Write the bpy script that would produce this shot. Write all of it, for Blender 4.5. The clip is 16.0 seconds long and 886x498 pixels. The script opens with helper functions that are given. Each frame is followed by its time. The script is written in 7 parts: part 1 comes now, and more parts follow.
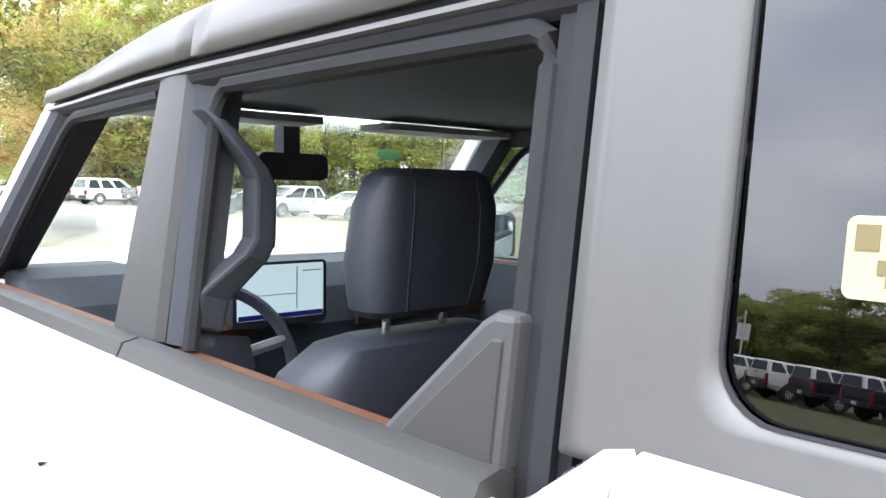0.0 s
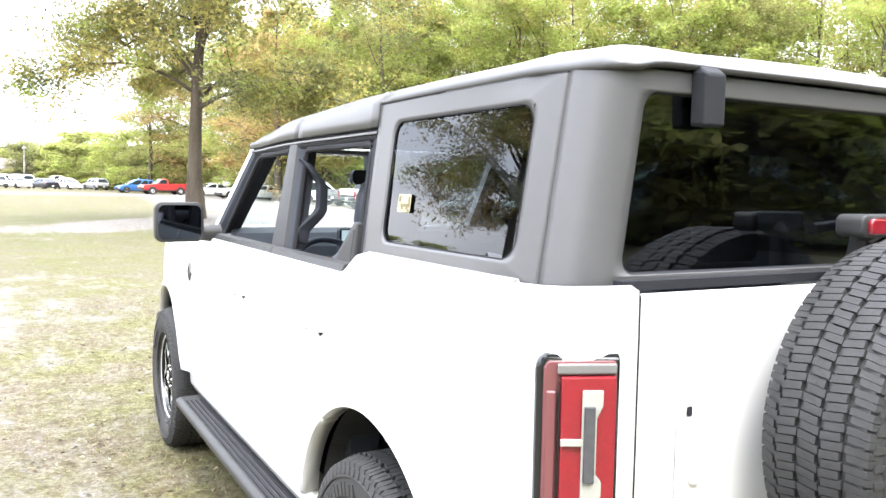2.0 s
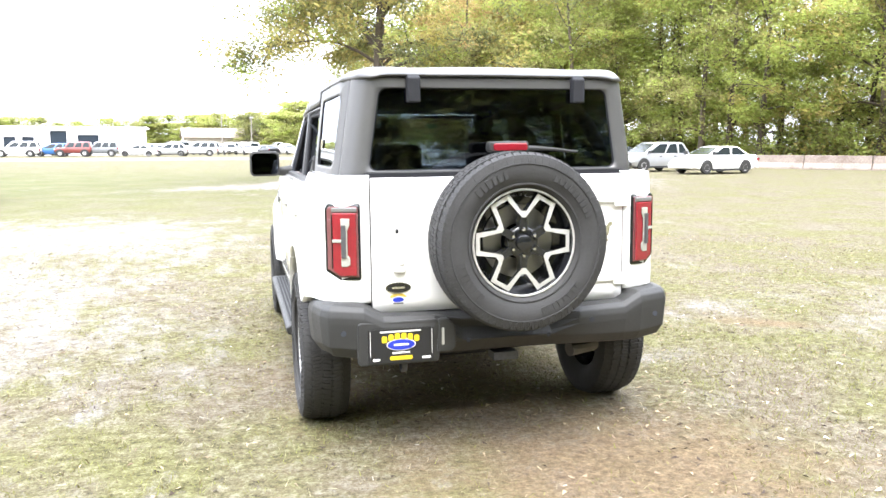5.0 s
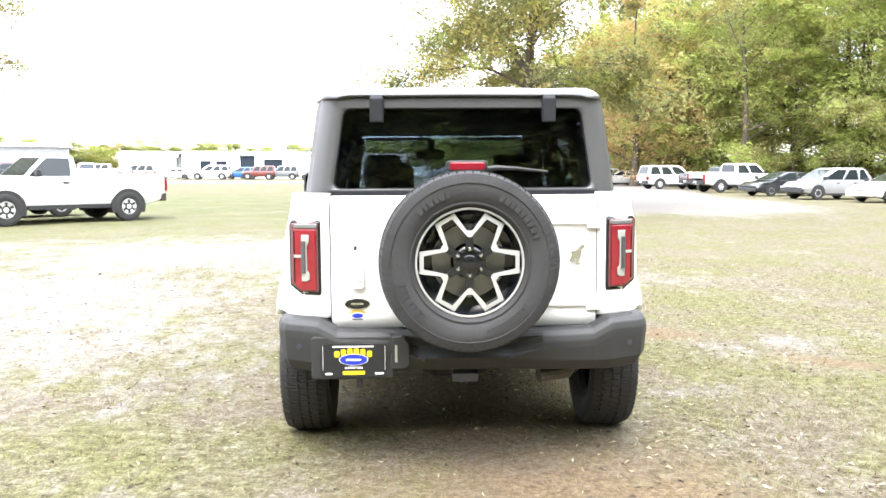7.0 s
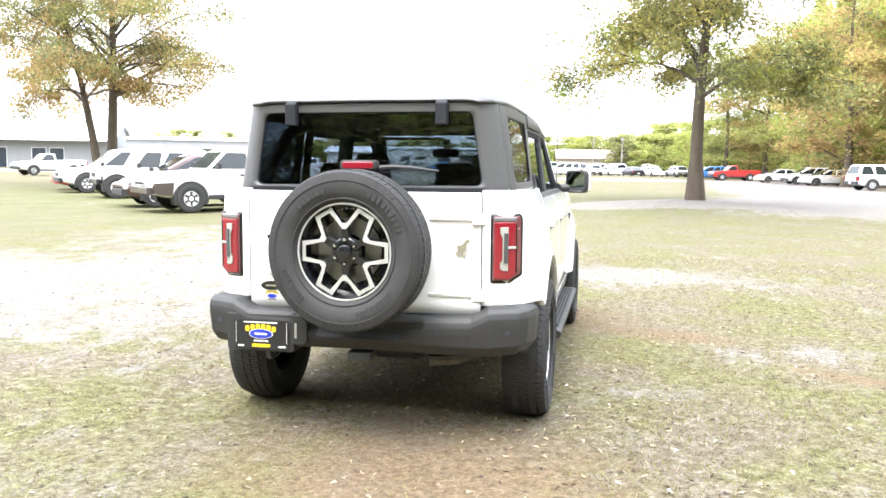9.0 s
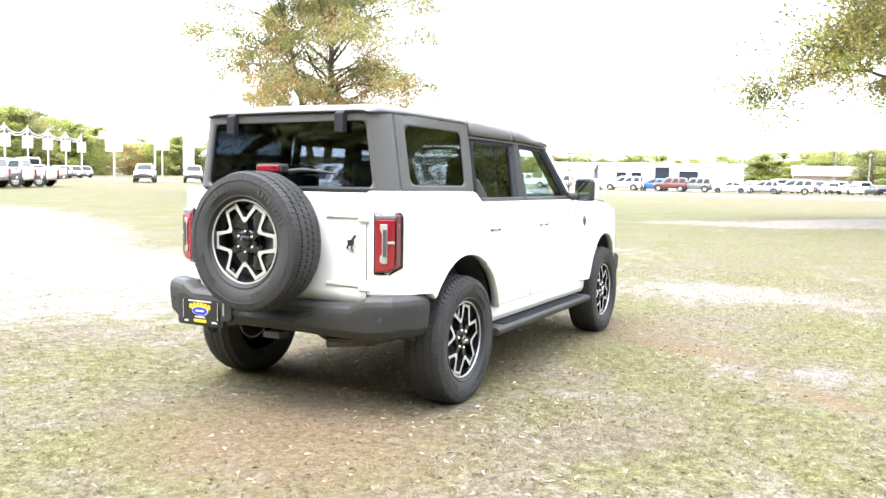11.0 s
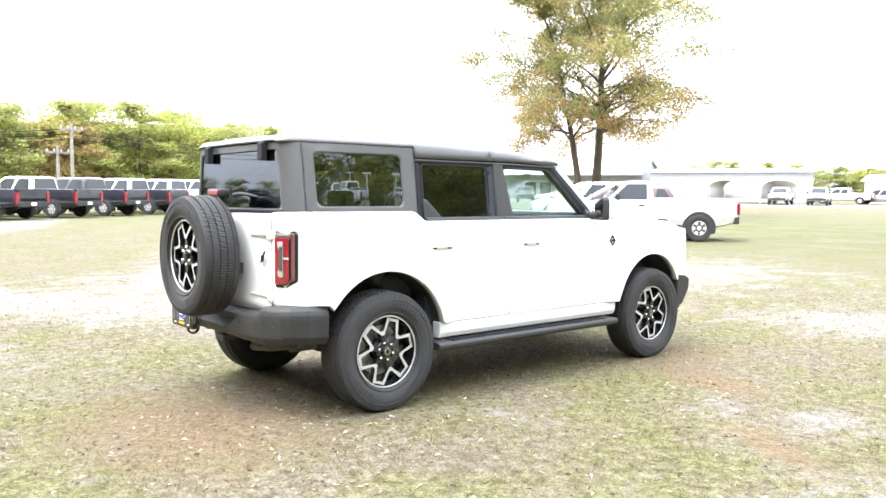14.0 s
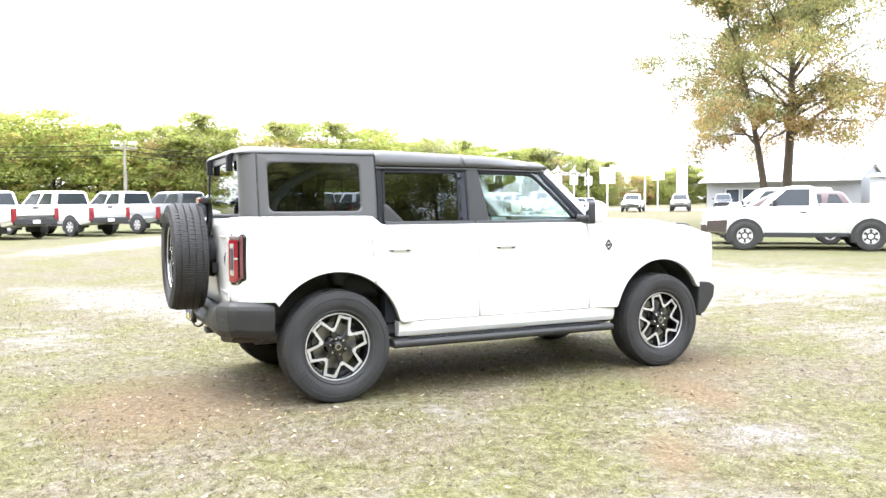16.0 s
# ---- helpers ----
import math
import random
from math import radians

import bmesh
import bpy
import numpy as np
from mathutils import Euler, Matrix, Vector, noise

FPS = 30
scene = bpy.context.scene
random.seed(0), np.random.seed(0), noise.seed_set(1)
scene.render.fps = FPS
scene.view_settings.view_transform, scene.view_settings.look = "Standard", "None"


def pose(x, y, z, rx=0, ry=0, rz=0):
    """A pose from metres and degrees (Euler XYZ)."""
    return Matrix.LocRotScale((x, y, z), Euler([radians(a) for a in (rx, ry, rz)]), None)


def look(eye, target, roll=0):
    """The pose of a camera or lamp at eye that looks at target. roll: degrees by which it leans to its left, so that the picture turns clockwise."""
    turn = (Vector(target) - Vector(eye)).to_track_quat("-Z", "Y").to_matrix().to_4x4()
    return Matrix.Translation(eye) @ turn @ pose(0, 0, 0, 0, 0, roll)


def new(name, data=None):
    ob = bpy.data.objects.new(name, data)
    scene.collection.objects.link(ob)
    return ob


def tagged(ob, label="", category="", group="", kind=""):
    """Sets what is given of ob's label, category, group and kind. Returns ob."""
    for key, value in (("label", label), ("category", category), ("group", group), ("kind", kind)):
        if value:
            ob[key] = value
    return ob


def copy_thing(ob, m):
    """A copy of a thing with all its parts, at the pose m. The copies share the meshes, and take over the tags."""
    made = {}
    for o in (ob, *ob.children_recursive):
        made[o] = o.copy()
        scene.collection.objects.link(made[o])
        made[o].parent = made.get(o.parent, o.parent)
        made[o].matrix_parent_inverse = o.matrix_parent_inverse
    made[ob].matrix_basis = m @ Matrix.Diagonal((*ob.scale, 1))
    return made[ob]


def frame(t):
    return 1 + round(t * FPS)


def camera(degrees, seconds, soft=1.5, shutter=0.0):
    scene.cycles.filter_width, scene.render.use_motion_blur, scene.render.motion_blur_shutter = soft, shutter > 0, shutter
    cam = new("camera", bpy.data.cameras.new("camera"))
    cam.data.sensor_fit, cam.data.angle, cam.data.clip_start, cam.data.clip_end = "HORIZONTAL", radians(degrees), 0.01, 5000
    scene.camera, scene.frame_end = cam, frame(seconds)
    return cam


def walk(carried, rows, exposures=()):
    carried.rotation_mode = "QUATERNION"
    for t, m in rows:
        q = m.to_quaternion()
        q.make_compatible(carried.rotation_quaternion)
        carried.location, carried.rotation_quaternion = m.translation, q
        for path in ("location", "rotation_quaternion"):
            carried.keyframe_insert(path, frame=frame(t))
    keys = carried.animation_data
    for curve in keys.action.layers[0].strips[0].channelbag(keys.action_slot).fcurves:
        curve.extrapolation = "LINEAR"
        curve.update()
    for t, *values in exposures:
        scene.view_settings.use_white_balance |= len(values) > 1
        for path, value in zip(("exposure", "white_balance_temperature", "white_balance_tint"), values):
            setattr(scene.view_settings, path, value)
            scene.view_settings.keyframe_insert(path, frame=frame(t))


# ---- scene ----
cam = camera(57.6, 16.0)
PATH = [
    (0, (-1.295, -0.029, 1.506), (0.051, 1.444, 1.366), 1.5),
    (0.5, (-1.461, -0.460, 1.534), (-0.211, 1.097, 1.419), 1.9),
    (1, (-1.568, -0.920, 1.520), (-0.429, 0.720, 1.417), 2.0),
    (1.5, (-1.660, -1.391, 1.519), (-0.613, 0.310, 1.406), 2.0),
    (2, (-1.769, -1.905, 1.515), (-0.809, -0.156, 1.368), 1.7),
    (2.5, (-1.831, -2.411, 1.511), (-0.947, -0.627, 1.315), 1.6),
    (3, (-1.891, -2.920, 1.465), (-1.071, -1.108, 1.258), 1.5),
    (3.5, (-1.860, -3.390, 1.411), (-1.098, -1.556, 1.178), 1.6),
    (4, (-1.790, -3.794, 1.417), (-1.100, -1.933, 1.169), 1.6),
    (4.2, (-1.708, -3.980, 1.476), (-1.061, -2.107, 1.208), 1.2),
    (6.3, (-0.527, -4.494, 1.455), (-0.278, -2.521, 1.246), 0.2),
    (6.5, (-0.468, -4.500, 1.454), (-0.262, -2.522, 1.247), 0.2),
    (7, (-0.257, -4.516, 1.445), (-0.182, -2.527, 1.249), 0.3),
    (7.5, (0.043, -4.591, 1.460), (-0.002, -2.601, 1.265), 0.4),
    (8, (0.408, -4.698, 1.487), (0.236, -2.715, 1.287), 0.5),
    (8.5, (0.814, -4.699, 1.483), (0.528, -2.730, 1.276), 0.7),
    (9, (1.290, -4.734, 1.477), (0.873, -2.789, 1.266), 0.9),
    (9.5, (1.721, -4.674, 1.450), (1.189, -2.758, 1.240), 1.4),
    (9.7, (1.904, -4.666, 1.433), (1.316, -2.765, 1.233), 1.2),
    (11.8, (3.685, -4.265, 1.466), (2.593, -2.598, 1.290), 1.4),
    (12, (3.777, -4.185, 1.485), (2.653, -2.540, 1.315), 1.3),
    (12.5, (4.186, -3.997, 1.494), (2.942, -2.439, 1.335), 1.1),
    (13, (4.528, -3.730, 1.479), (3.184, -2.256, 1.326), 0.8),
    (13.5, (4.881, -3.448, 1.484), (3.440, -2.070, 1.332), 0.8),
    (14, (5.217, -3.152, 1.495), (3.693, -1.865, 1.347), 0.4),
    (14.5, (5.472, -2.833, 1.488), (3.874, -1.639, 1.344), 0.2),
    (15, (5.810, -2.512, 1.488), (4.140, -1.419, 1.349), 0.1),
    (15.5, (6.080, -2.163, 1.457), (4.349, -1.170, 1.328), -0.2),
    (16, (6.385, -1.806, 1.452), (4.588, -0.937, 1.331), -0.4),
]
walk(cam, [(t, look(eye, target, roll)) for t, eye, target, roll in PATH], exposures=[(0, 1.90), (4, 1.91), (8, 1.87), (12, 1.82), (16, 1.82)])


# ---- light: bright overcast sky with faint cloud shapes, one very soft sun ----
world = bpy.data.worlds.new("overcast")
scene.world = world
world.use_nodes = True
wn, wl = world.node_tree.nodes, world.node_tree.links
wn.clear()
w_out = wn.new("ShaderNodeOutputWorld")
w_bg = wn.new("ShaderNodeBackground")
w_sky = wn.new("ShaderNodeTexSky")
w_sky.sky_type, w_sky.sun_disc = "NISHITA", False
w_sky.sun_elevation, w_sky.sun_rotation = radians(52), radians(200)
w_sky.dust_density, w_sky.air_density = 4.0, 1.0
w_tc = wn.new("ShaderNodeTexCoord")
w_map = wn.new("ShaderNodeMapping")
w_map.inputs["Scale"].default_value = (1.6, 1.6, 4.5)
w_noise = wn.new("ShaderNodeTexNoise")
w_noise.inputs["Scale"].default_value, w_noise.inputs["Detail"].default_value = 1.7, 2.5
w_ramp = wn.new("ShaderNodeValToRGB")
w_ramp.color_ramp.elements[0].position, w_ramp.color_ramp.elements[0].color = 0.36, (0.62, 0.66, 0.72, 1)
w_ramp.color_ramp.elements[1].position, w_ramp.color_ramp.elements[1].color = 0.66, (1.0, 1.0, 1.0, 1)
w_scale = wn.new("ShaderNodeMix")
w_scale.data_type, w_scale.blend_type = "RGBA", "MULTIPLY"
w_scale.inputs["Factor"].default_value = 1.0
w_scale.inputs["B"].default_value = (11.85, 12.0, 12.75, 1)
w_mix = wn.new("ShaderNodeMix")
w_mix.data_type = "RGBA"
w_mix.inputs["Factor"].default_value = 0.86
wl.new(w_tc.outputs["Generated"], w_map.inputs["Vector"])
wl.new(w_map.outputs["Vector"], w_noise.inputs["Vector"])
wl.new(w_noise.outputs["Fac"], w_ramp.inputs["Fac"])
wl.new(w_ramp.outputs["Color"], w_scale.inputs["A"])
wl.new(w_sky.outputs["Color"], w_mix.inputs["A"])
wl.new(w_scale.outputs["Result"], w_mix.inputs["B"])
w_sep = wn.new("ShaderNodeSeparateXYZ")
w_rise = wn.new("ShaderNodeMapRange")
w_rise.inputs["From Min"].default_value, w_rise.inputs["From Max"].default_value = 0.0, 1.0
w_rise.inputs["To Min"].default_value, w_rise.inputs["To Max"].default_value = 0.70, 1.70
w_lum = wn.new("ShaderNodeVectorMath")
w_lum.operation = "SCALE"
wl.new(w_tc.outputs["Generated"], w_sep.inputs["Vector"])
wl.new(w_sep.outputs["Z"], w_rise.inputs["Value"])
wl.new(w_mix.outputs["Result"], w_lum.inputs["Vector"])
wl.new(w_rise.outputs["Result"], w_lum.inputs["Scale"])
wl.new(w_lum.outputs["Vector"], w_bg.inputs["Color"])
w_bg.inputs["Strength"].default_value = 0.15
wl.new(w_bg.outputs["Background"], w_out.inputs["Surface"])

sun_data = bpy.data.lights.new("sun", "SUN")
sun_data.energy, sun_data.angle, sun_data.color = 1.2, radians(25), (1.0, 0.96, 0.9)
sun = new("sun", sun_data)
sun.matrix_world = look((-4, -14, 30), (0, 1.5, 0))


# ---- materials ----
def material(name, color, rough=0.5, metal=0.0, vary=0.0, scale=8.0, bump=0.0, bump_scale=60.0, color2=None, coat=0.0, island=0.0, coords="Object", spec=0.5, stretch=(1, 1, 1)):
    """Principled surface with two-scale noise in colour, roughness and relief."""
    m = bpy.data.materials.new(name)
    m.use_nodes = True
    n, l = m.node_tree.nodes, m.node_tree.links
    b = n["Principled BSDF"]
    b.inputs["Base Color"].default_value = (*color, 1)
    b.inputs["Roughness"].default_value = rough
    b.inputs["Metallic"].default_value = metal
    b.inputs["Coat Weight"].default_value = coat
    b.inputs["Coat Roughness"].default_value = 0.05
    b.inputs["Specular IOR Level"].default_value = spec
    tc = n.new("ShaderNodeTexCoord")
    mp = n.new("ShaderNodeMapping")
    mp.inputs["Scale"].default_value = stretch
    l.new(tc.outputs[coords], mp.inputs["Vector"])
    src = None
    if vary or color2:
        big = n.new("ShaderNodeTexNoise")
        big.inputs["Scale"].default_value, big.inputs["Detail"].default_value = scale, 5.0
        l.new(mp.outputs["Vector"], big.inputs["Vector"])
        small = n.new("ShaderNodeTexNoise")
        small.inputs["Scale"].default_value, small.inputs["Detail"].default_value = scale * 9, 3.0
        l.new(mp.outputs["Vector"], small.inputs["Vector"])
        add = n.new("ShaderNodeMath")
        add.operation = "MULTIPLY_ADD"
        l.new(small.outputs["Fac"], add.inputs[0])
        add.inputs[1].default_value = 0.4
        sub = n.new("ShaderNodeMath")
        sub.operation = "MULTIPLY"
        sub.inputs[1].default_value = 0.6
        l.new(big.outputs["Fac"], sub.inputs[0])
        l.new(sub.outputs[0], add.inputs[2])
        ramp = n.new("ShaderNodeValToRGB")
        lo = color2 or tuple(c * (1 - vary) for c in color)
        hi = color if color2 else tuple(min(1, c * (1 + vary)) for c in color)
        ramp.color_ramp.elements[0].position, ramp.color_ramp.elements[0].color = 0.35, (*lo, 1)
        ramp.color_ramp.elements[1].position, ramp.color_ramp.elements[1].color = 0.65, (*hi, 1)
        l.new(add.outputs[0], ramp.inputs["Fac"])
        src = ramp.outputs["Color"]
        rr = n.new("ShaderNodeMapRange")
        rr.inputs["To Min"].default_value, rr.inputs["To Max"].default_value = max(0.02, rough - 0.12), min(1, rough + 0.12)
        l.new(add.outputs[0], rr.inputs["Value"])
        l.new(rr.outputs["Result"], b.inputs["Roughness"])
    if island:
        geo = n.new("ShaderNodeNewGeometry")
        hsv = n.new("ShaderNodeHueSaturation")
        mr = n.new("ShaderNodeMapRange")
        mr.inputs["To Min"].default_value, mr.inputs["To Max"].default_value = 1 - island, 1 + island
        l.new(geo.outputs["Random Per Island"], mr.inputs["Value"])
        l.new(mr.outputs["Result"], hsv.inputs["Value"])
        hr = n.new("ShaderNodeMapRange")
        hr.inputs["To Min"].default_value, hr.inputs["To Max"].default_value = 0.5 - 0.06 * island, 0.5 + 0.06 * island
        l.new(geo.outputs["Random Per Island"], hr.inputs["Value"])
        l.new(hr.outputs["Result"], hsv.inputs["Hue"])
        hsv.inputs["Color"].default_value = (*color, 1)
        if src:
            l.new(src, hsv.inputs["Color"])
        src = hsv.outputs["Color"]
    if src:
        l.new(src, b.inputs["Base Color"])
    if bump:
        bn = n.new("ShaderNodeTexNoise")
        bn.inputs["Scale"].default_value, bn.inputs["Detail"].default_value = bump_scale, 4.0
        l.new(mp.outputs["Vector"], bn.inputs["Vector"])
        bp = n.new("ShaderNodeBump")
        bp.inputs["Strength"].default_value, bp.inputs["Distance"].default_value = bump, 0.01
        l.new(bn.outputs["Fac"], bp.inputs["Height"])
        l.new(bp.outputs["Normal"], b.inputs["Normal"])
    return m


def glass_material(name, tint, rough=0.0, ior=1.5):
    """Tinted pane: clear tint with real mirror gloss by Fresnel."""
    m = bpy.data.materials.new(name)
    m.use_nodes = True
    n, l = m.node_tree.nodes, m.node_tree.links
    n.clear()
    out = n.new("ShaderNodeOutputMaterial")
    mix = n.new("ShaderNodeMixShader")
    lw = n.new("ShaderNodeLayerWeight")
    lw.inputs["Blend"].default_value = 0.5
    pw = n.new("ShaderNodeMath")
    pw.operation = "POWER"
    pw.inputs[1].default_value = 5.0
    l.new(lw.outputs["Facing"], pw.inputs[0])
    fr = n.new("ShaderNodeMath")
    fr.operation = "MULTIPLY_ADD"
    f0 = ((ior - 1) / (ior + 1)) ** 2
    fr.inputs[1].default_value, fr.inputs[2].default_value = 1 - f0, f0
    l.new(pw.outputs[0], fr.inputs[0])
    tr = n.new("ShaderNodeBsdfTransparent")
    tr.inputs["Color"].default_value = (*tint, 1)
    gl = n.new("ShaderNodeBsdfGlossy")
    gl.inputs["Roughness"].default_value = rough
    gl.inputs["Color"].default_value = (0.95, 0.97, 1, 1)
    l.new(fr.outputs[0], mix.inputs[0])
    l.new(tr.outputs[0], mix.inputs[1])
    l.new(gl.outputs[0], mix.inputs[2])
    l.new(mix.outputs[0], out.inputs[0])
    return m


def leaf_material(name, color, island=0.35):
    m = material(name, color, rough=0.6, island=island, spec=0.2)
    n, l = m.node_tree.nodes, m.node_tree.links
    b, out = n["Principled BSDF"], n["Material Output"]
    tl = n.new("ShaderNodeBsdfTranslucent")
    src = b.inputs["Base Color"].links[0].from_socket
    l.new(src, tl.inputs["Color"])
    mix = n.new("ShaderNodeMixShader")
    mix.inputs[0].default_value = 0.55
    l.new(b.outputs[0], mix.inputs[1])
    l.new(tl.outputs[0], mix.inputs[2])
    l.new(mix.outputs[0], out.inputs["Surface"])
    return m


WHITE = material("white_car_paint", (0.80, 0.80, 0.79), 0.35, coat=1.0, vary=0.015, scale=3)
HARDTOP = material("grey_moulded_hardtop", (0.083, 0.083, 0.085), 0.38, vary=0.05, scale=5, spec=0.65)
PLASTIC = material("black_textured_plastic", (0.027, 0.0275, 0.028), 0.55, vary=0.12, scale=10, bump=0.12, bump_scale=700)
RUBBER = material("black_rubber_seal", (0.020, 0.021, 0.025), 0.7, vary=0.15, scale=14, spec=0.25)
TYRE = material("tyre_rubber", (0.032, 0.032, 0.033), 0.72, vary=0.22, scale=9, bump=0.2, bump_scale=150)
GLOSS_BLACK = material("gloss_black_alloy", (0.008, 0.009, 0.012), 0.22, coat=0.6)
SILVER = material("machined_alloy", (0.66, 0.66, 0.66), 0.40, metal=0.55, vary=0.06, scale=30)
CHROME = material("chrome", (0.8, 0.8, 0.8), 0.1, metal=1.0)
DARK_METAL = material("dark_underbody_metal", (0.060, 0.060, 0.064), 0.65, vary=0.3, scale=6)
LENS_RED = material("red_lamp_lens", (0.23, 0.010, 0.020), 0.18, coat=1.0, vary=0.1, scale=20)
LENS_CLEAR = material("clear_lamp_lens", (0.36, 0.36, 0.33), 0.15, coat=1.0)
LEATHER = material("black_leather", (0.048, 0.055, 0.072), 0.5, vary=0.12, scale=12, bump=0.10, bump_scale=220)
TRIM_DARK = material("dark_cabin_plastic", (0.040, 0.045, 0.056), 0.75, vary=0.12, scale=9, bump=0.15, bump_scale=400, spec=0.25)
HEADLINER = material("dark_headliner_fabric", (0.085, 0.092, 0.108), 0.95, vary=0.1, scale=40)
TAN = material("tan_leather_trim", (0.075, 0.030, 0.016), 0.5, vary=0.1, scale=20)
GLASS_CLEAR = glass_material("clear_pane", (0.93, 0.97, 0.95))
GLASS_DOOR = glass_material("door_pane", (0.74, 0.82, 0.82), ior=1.7)
PILLAR = material("dark_grey_pillar_cover", (0.040, 0.041, 0.044), 0.5, vary=0.06, scale=8, bump=0.06, bump_scale=1200)
GLASS_TINT = glass_material("privacy_pane", (0.30, 0.34, 0.38), ior=1.8)
GLASS_SIDE = glass_material("dark_side_pane", (0.10, 0.115, 0.13), ior=1.80)
GREY_STITCH = material("grey_stitching", (0.35, 0.35, 0.36), 0.8)
YELLOW = material("yellow_print", (0.72, 0.52, 0.02), 0.5)
BLUE = material("blue_print", (0.02, 0.04, 0.42), 0.4)
PAPER_WHITE = material("white_print", (0.8, 0.8, 0.78), 0.6)


# ---- mesh helpers ----
def part(name, bm, mat, parent=None, label="", smooth=False):
    """Links a bmesh as one mesh object under its parent."""
    me = bpy.data.meshes.new(name)
    bmesh.ops.recalc_face_normals(bm, faces=bm.faces)
    if smooth:
        for f in bm.faces:
            f.smooth = True
    bm.to_mesh(me)
    bm.free()
    for m in mat if isinstance(mat, (list, tuple)) else (mat,):
        me.materials.append(m)
    if smooth:
        me.set_sharp_from_angle(angle=radians(38))
    ob = new(name, me)
    ob.parent = parent
    if label:
        ob["label"] = label
    return ob


def solid(ob, thick):
    s = ob.modifiers.new("thickness", "SOLIDIFY")
    s.thickness, s.offset = thick, 0.0
    return ob


def bevel(ob, width, segments=2):
    b = ob.modifiers.new("edges", "BEVEL")
    b.width, b.segments, b.limit_method, b.angle_limit = width, segments, "ANGLE", radians(35)
    return ob


def box(bm, x0, x1, y0, y1, z0, z1):
    v = [bm.verts.new((x, y, z)) for z in (z0, z1) for x, y in ((x0, y0), (x1, y0), (x1, y1), (x0, y1))]
    for f in ((0, 3, 2, 1), (4, 5, 6, 7), (0, 1, 5, 4), (1, 2, 6, 5), (2, 3, 7, 6), (3, 0, 4, 7)):
        bm.faces.new([v[i] for i in f])
    return v


def loft(bm, rings, closed=True, cap=True, mat=0):
    """Skins rings of equal point count."""
    vs = [[bm.verts.new(p) for p in r] for r in rings]
    n = len(rings[0])
    for a, b in zip(vs, vs[1:]):
        for i in range(n if closed else n - 1):
            f = bm.faces.new((a[i], a[(i + 1) % n], b[(i + 1) % n], b[i]))
            f.material_index = mat
    if cap and closed:
        for r in (vs[0], vs[-1]):
            bm.faces.new(r).material_index = mat
    return vs


def prism(bm, pts, axis, a, b):
    """Extrudes a 2D outline along an axis ('x': pts are (y, z); 'y': (x, z); 'z': (x, y))."""
    def p(q, d):
        return {"x": (d, q[0], q[1]), "y": (q[0], d, q[1]), "z": (q[0], q[1], d)}[axis]
    return loft(bm, [[p(q, a) for q in pts], [p(q, b) for q in pts]])


def tube(bm, pts, radii, n=8, cap=True):
    """A round tube through points, with a radius at each."""
    pts = [Vector(p) for p in pts]
    if not isinstance(radii, (list, tuple)):
        radii = [radii] * len(pts)
    rings = []
    up = Vector((0.31, 0.17, 0.93))
    for i, p in enumerate(pts):
        d = (pts[min(i + 1, len(pts) - 1)] - pts[max(i - 1, 0)]).normalized()
        s = d.cross(up)
        if s.length < 0.05:
            s = d.cross(Vector((1, 0, 0)))
        s.normalize()
        t = d.cross(s)
        rings.append([p + radii[i] * (math.cos(a) * s + math.sin(a) * t) for a in (2 * math.pi * k / n for k in range(n))])
    return loft(bm, rings, cap=cap)


def lathe(bm, profile, axis_pt, axis="x", n=48, mat=0):
    """Turns a profile of (offset along axis, radius) round an axis through a point."""
    rings = []
    for k in range(n):
        a = 2 * math.pi * k / n
        c, s = math.cos(a), math.sin(a)
        ring = []
        for d, r in profile:
            q = {"x": (d, r * c, r * s), "y": (r * c, d, r * s), "z": (r * c, r * s, d)}[axis]
            ring.append(tuple(q[i] + axis_pt[i] for i in range(3)))
        rings.append(ring)
    rings.append(rings[0])
    vs = [[bm.verts.new(p) for p in r] for r in rings[:-1]]
    vs.append(vs[0])
    for a, b in zip(vs, vs[1:]):
        for i in range(len(profile) - 1):
            bm.faces.new((a[i], a[i + 1], b[i + 1], b[i])).material_index = mat


def rounded(x0, x1, z0, z1, r, n=5):
    """Rounded rectangle outline."""
    out = []
    for cx, cz, a0 in ((x1 - r, z1 - r, 0), (x0 + r, z1 - r, 90), (x0 + r, z0 + r, 180), (x1 - r, z0 + r, 270)):
        for k in range(n + 1):
            a = radians(a0 + 90 * k / n)
            out.append((cx + r * math.cos(a), cz + r * math.sin(a)))
    return out


def ease(a, b, x):
    t = min(1, max(0, (x - a) / (b - a)))
    return t * t * (3 - 2 * t)


def lerp_table(table, x):
    if x <= table[0][0]:
        return table[0][1]
    for (a, u), (b, v) in zip(table, table[1:]):
        if x <= b:
            return u + (v - u) * (x - a) / (b - a)
    return table[-1][1]



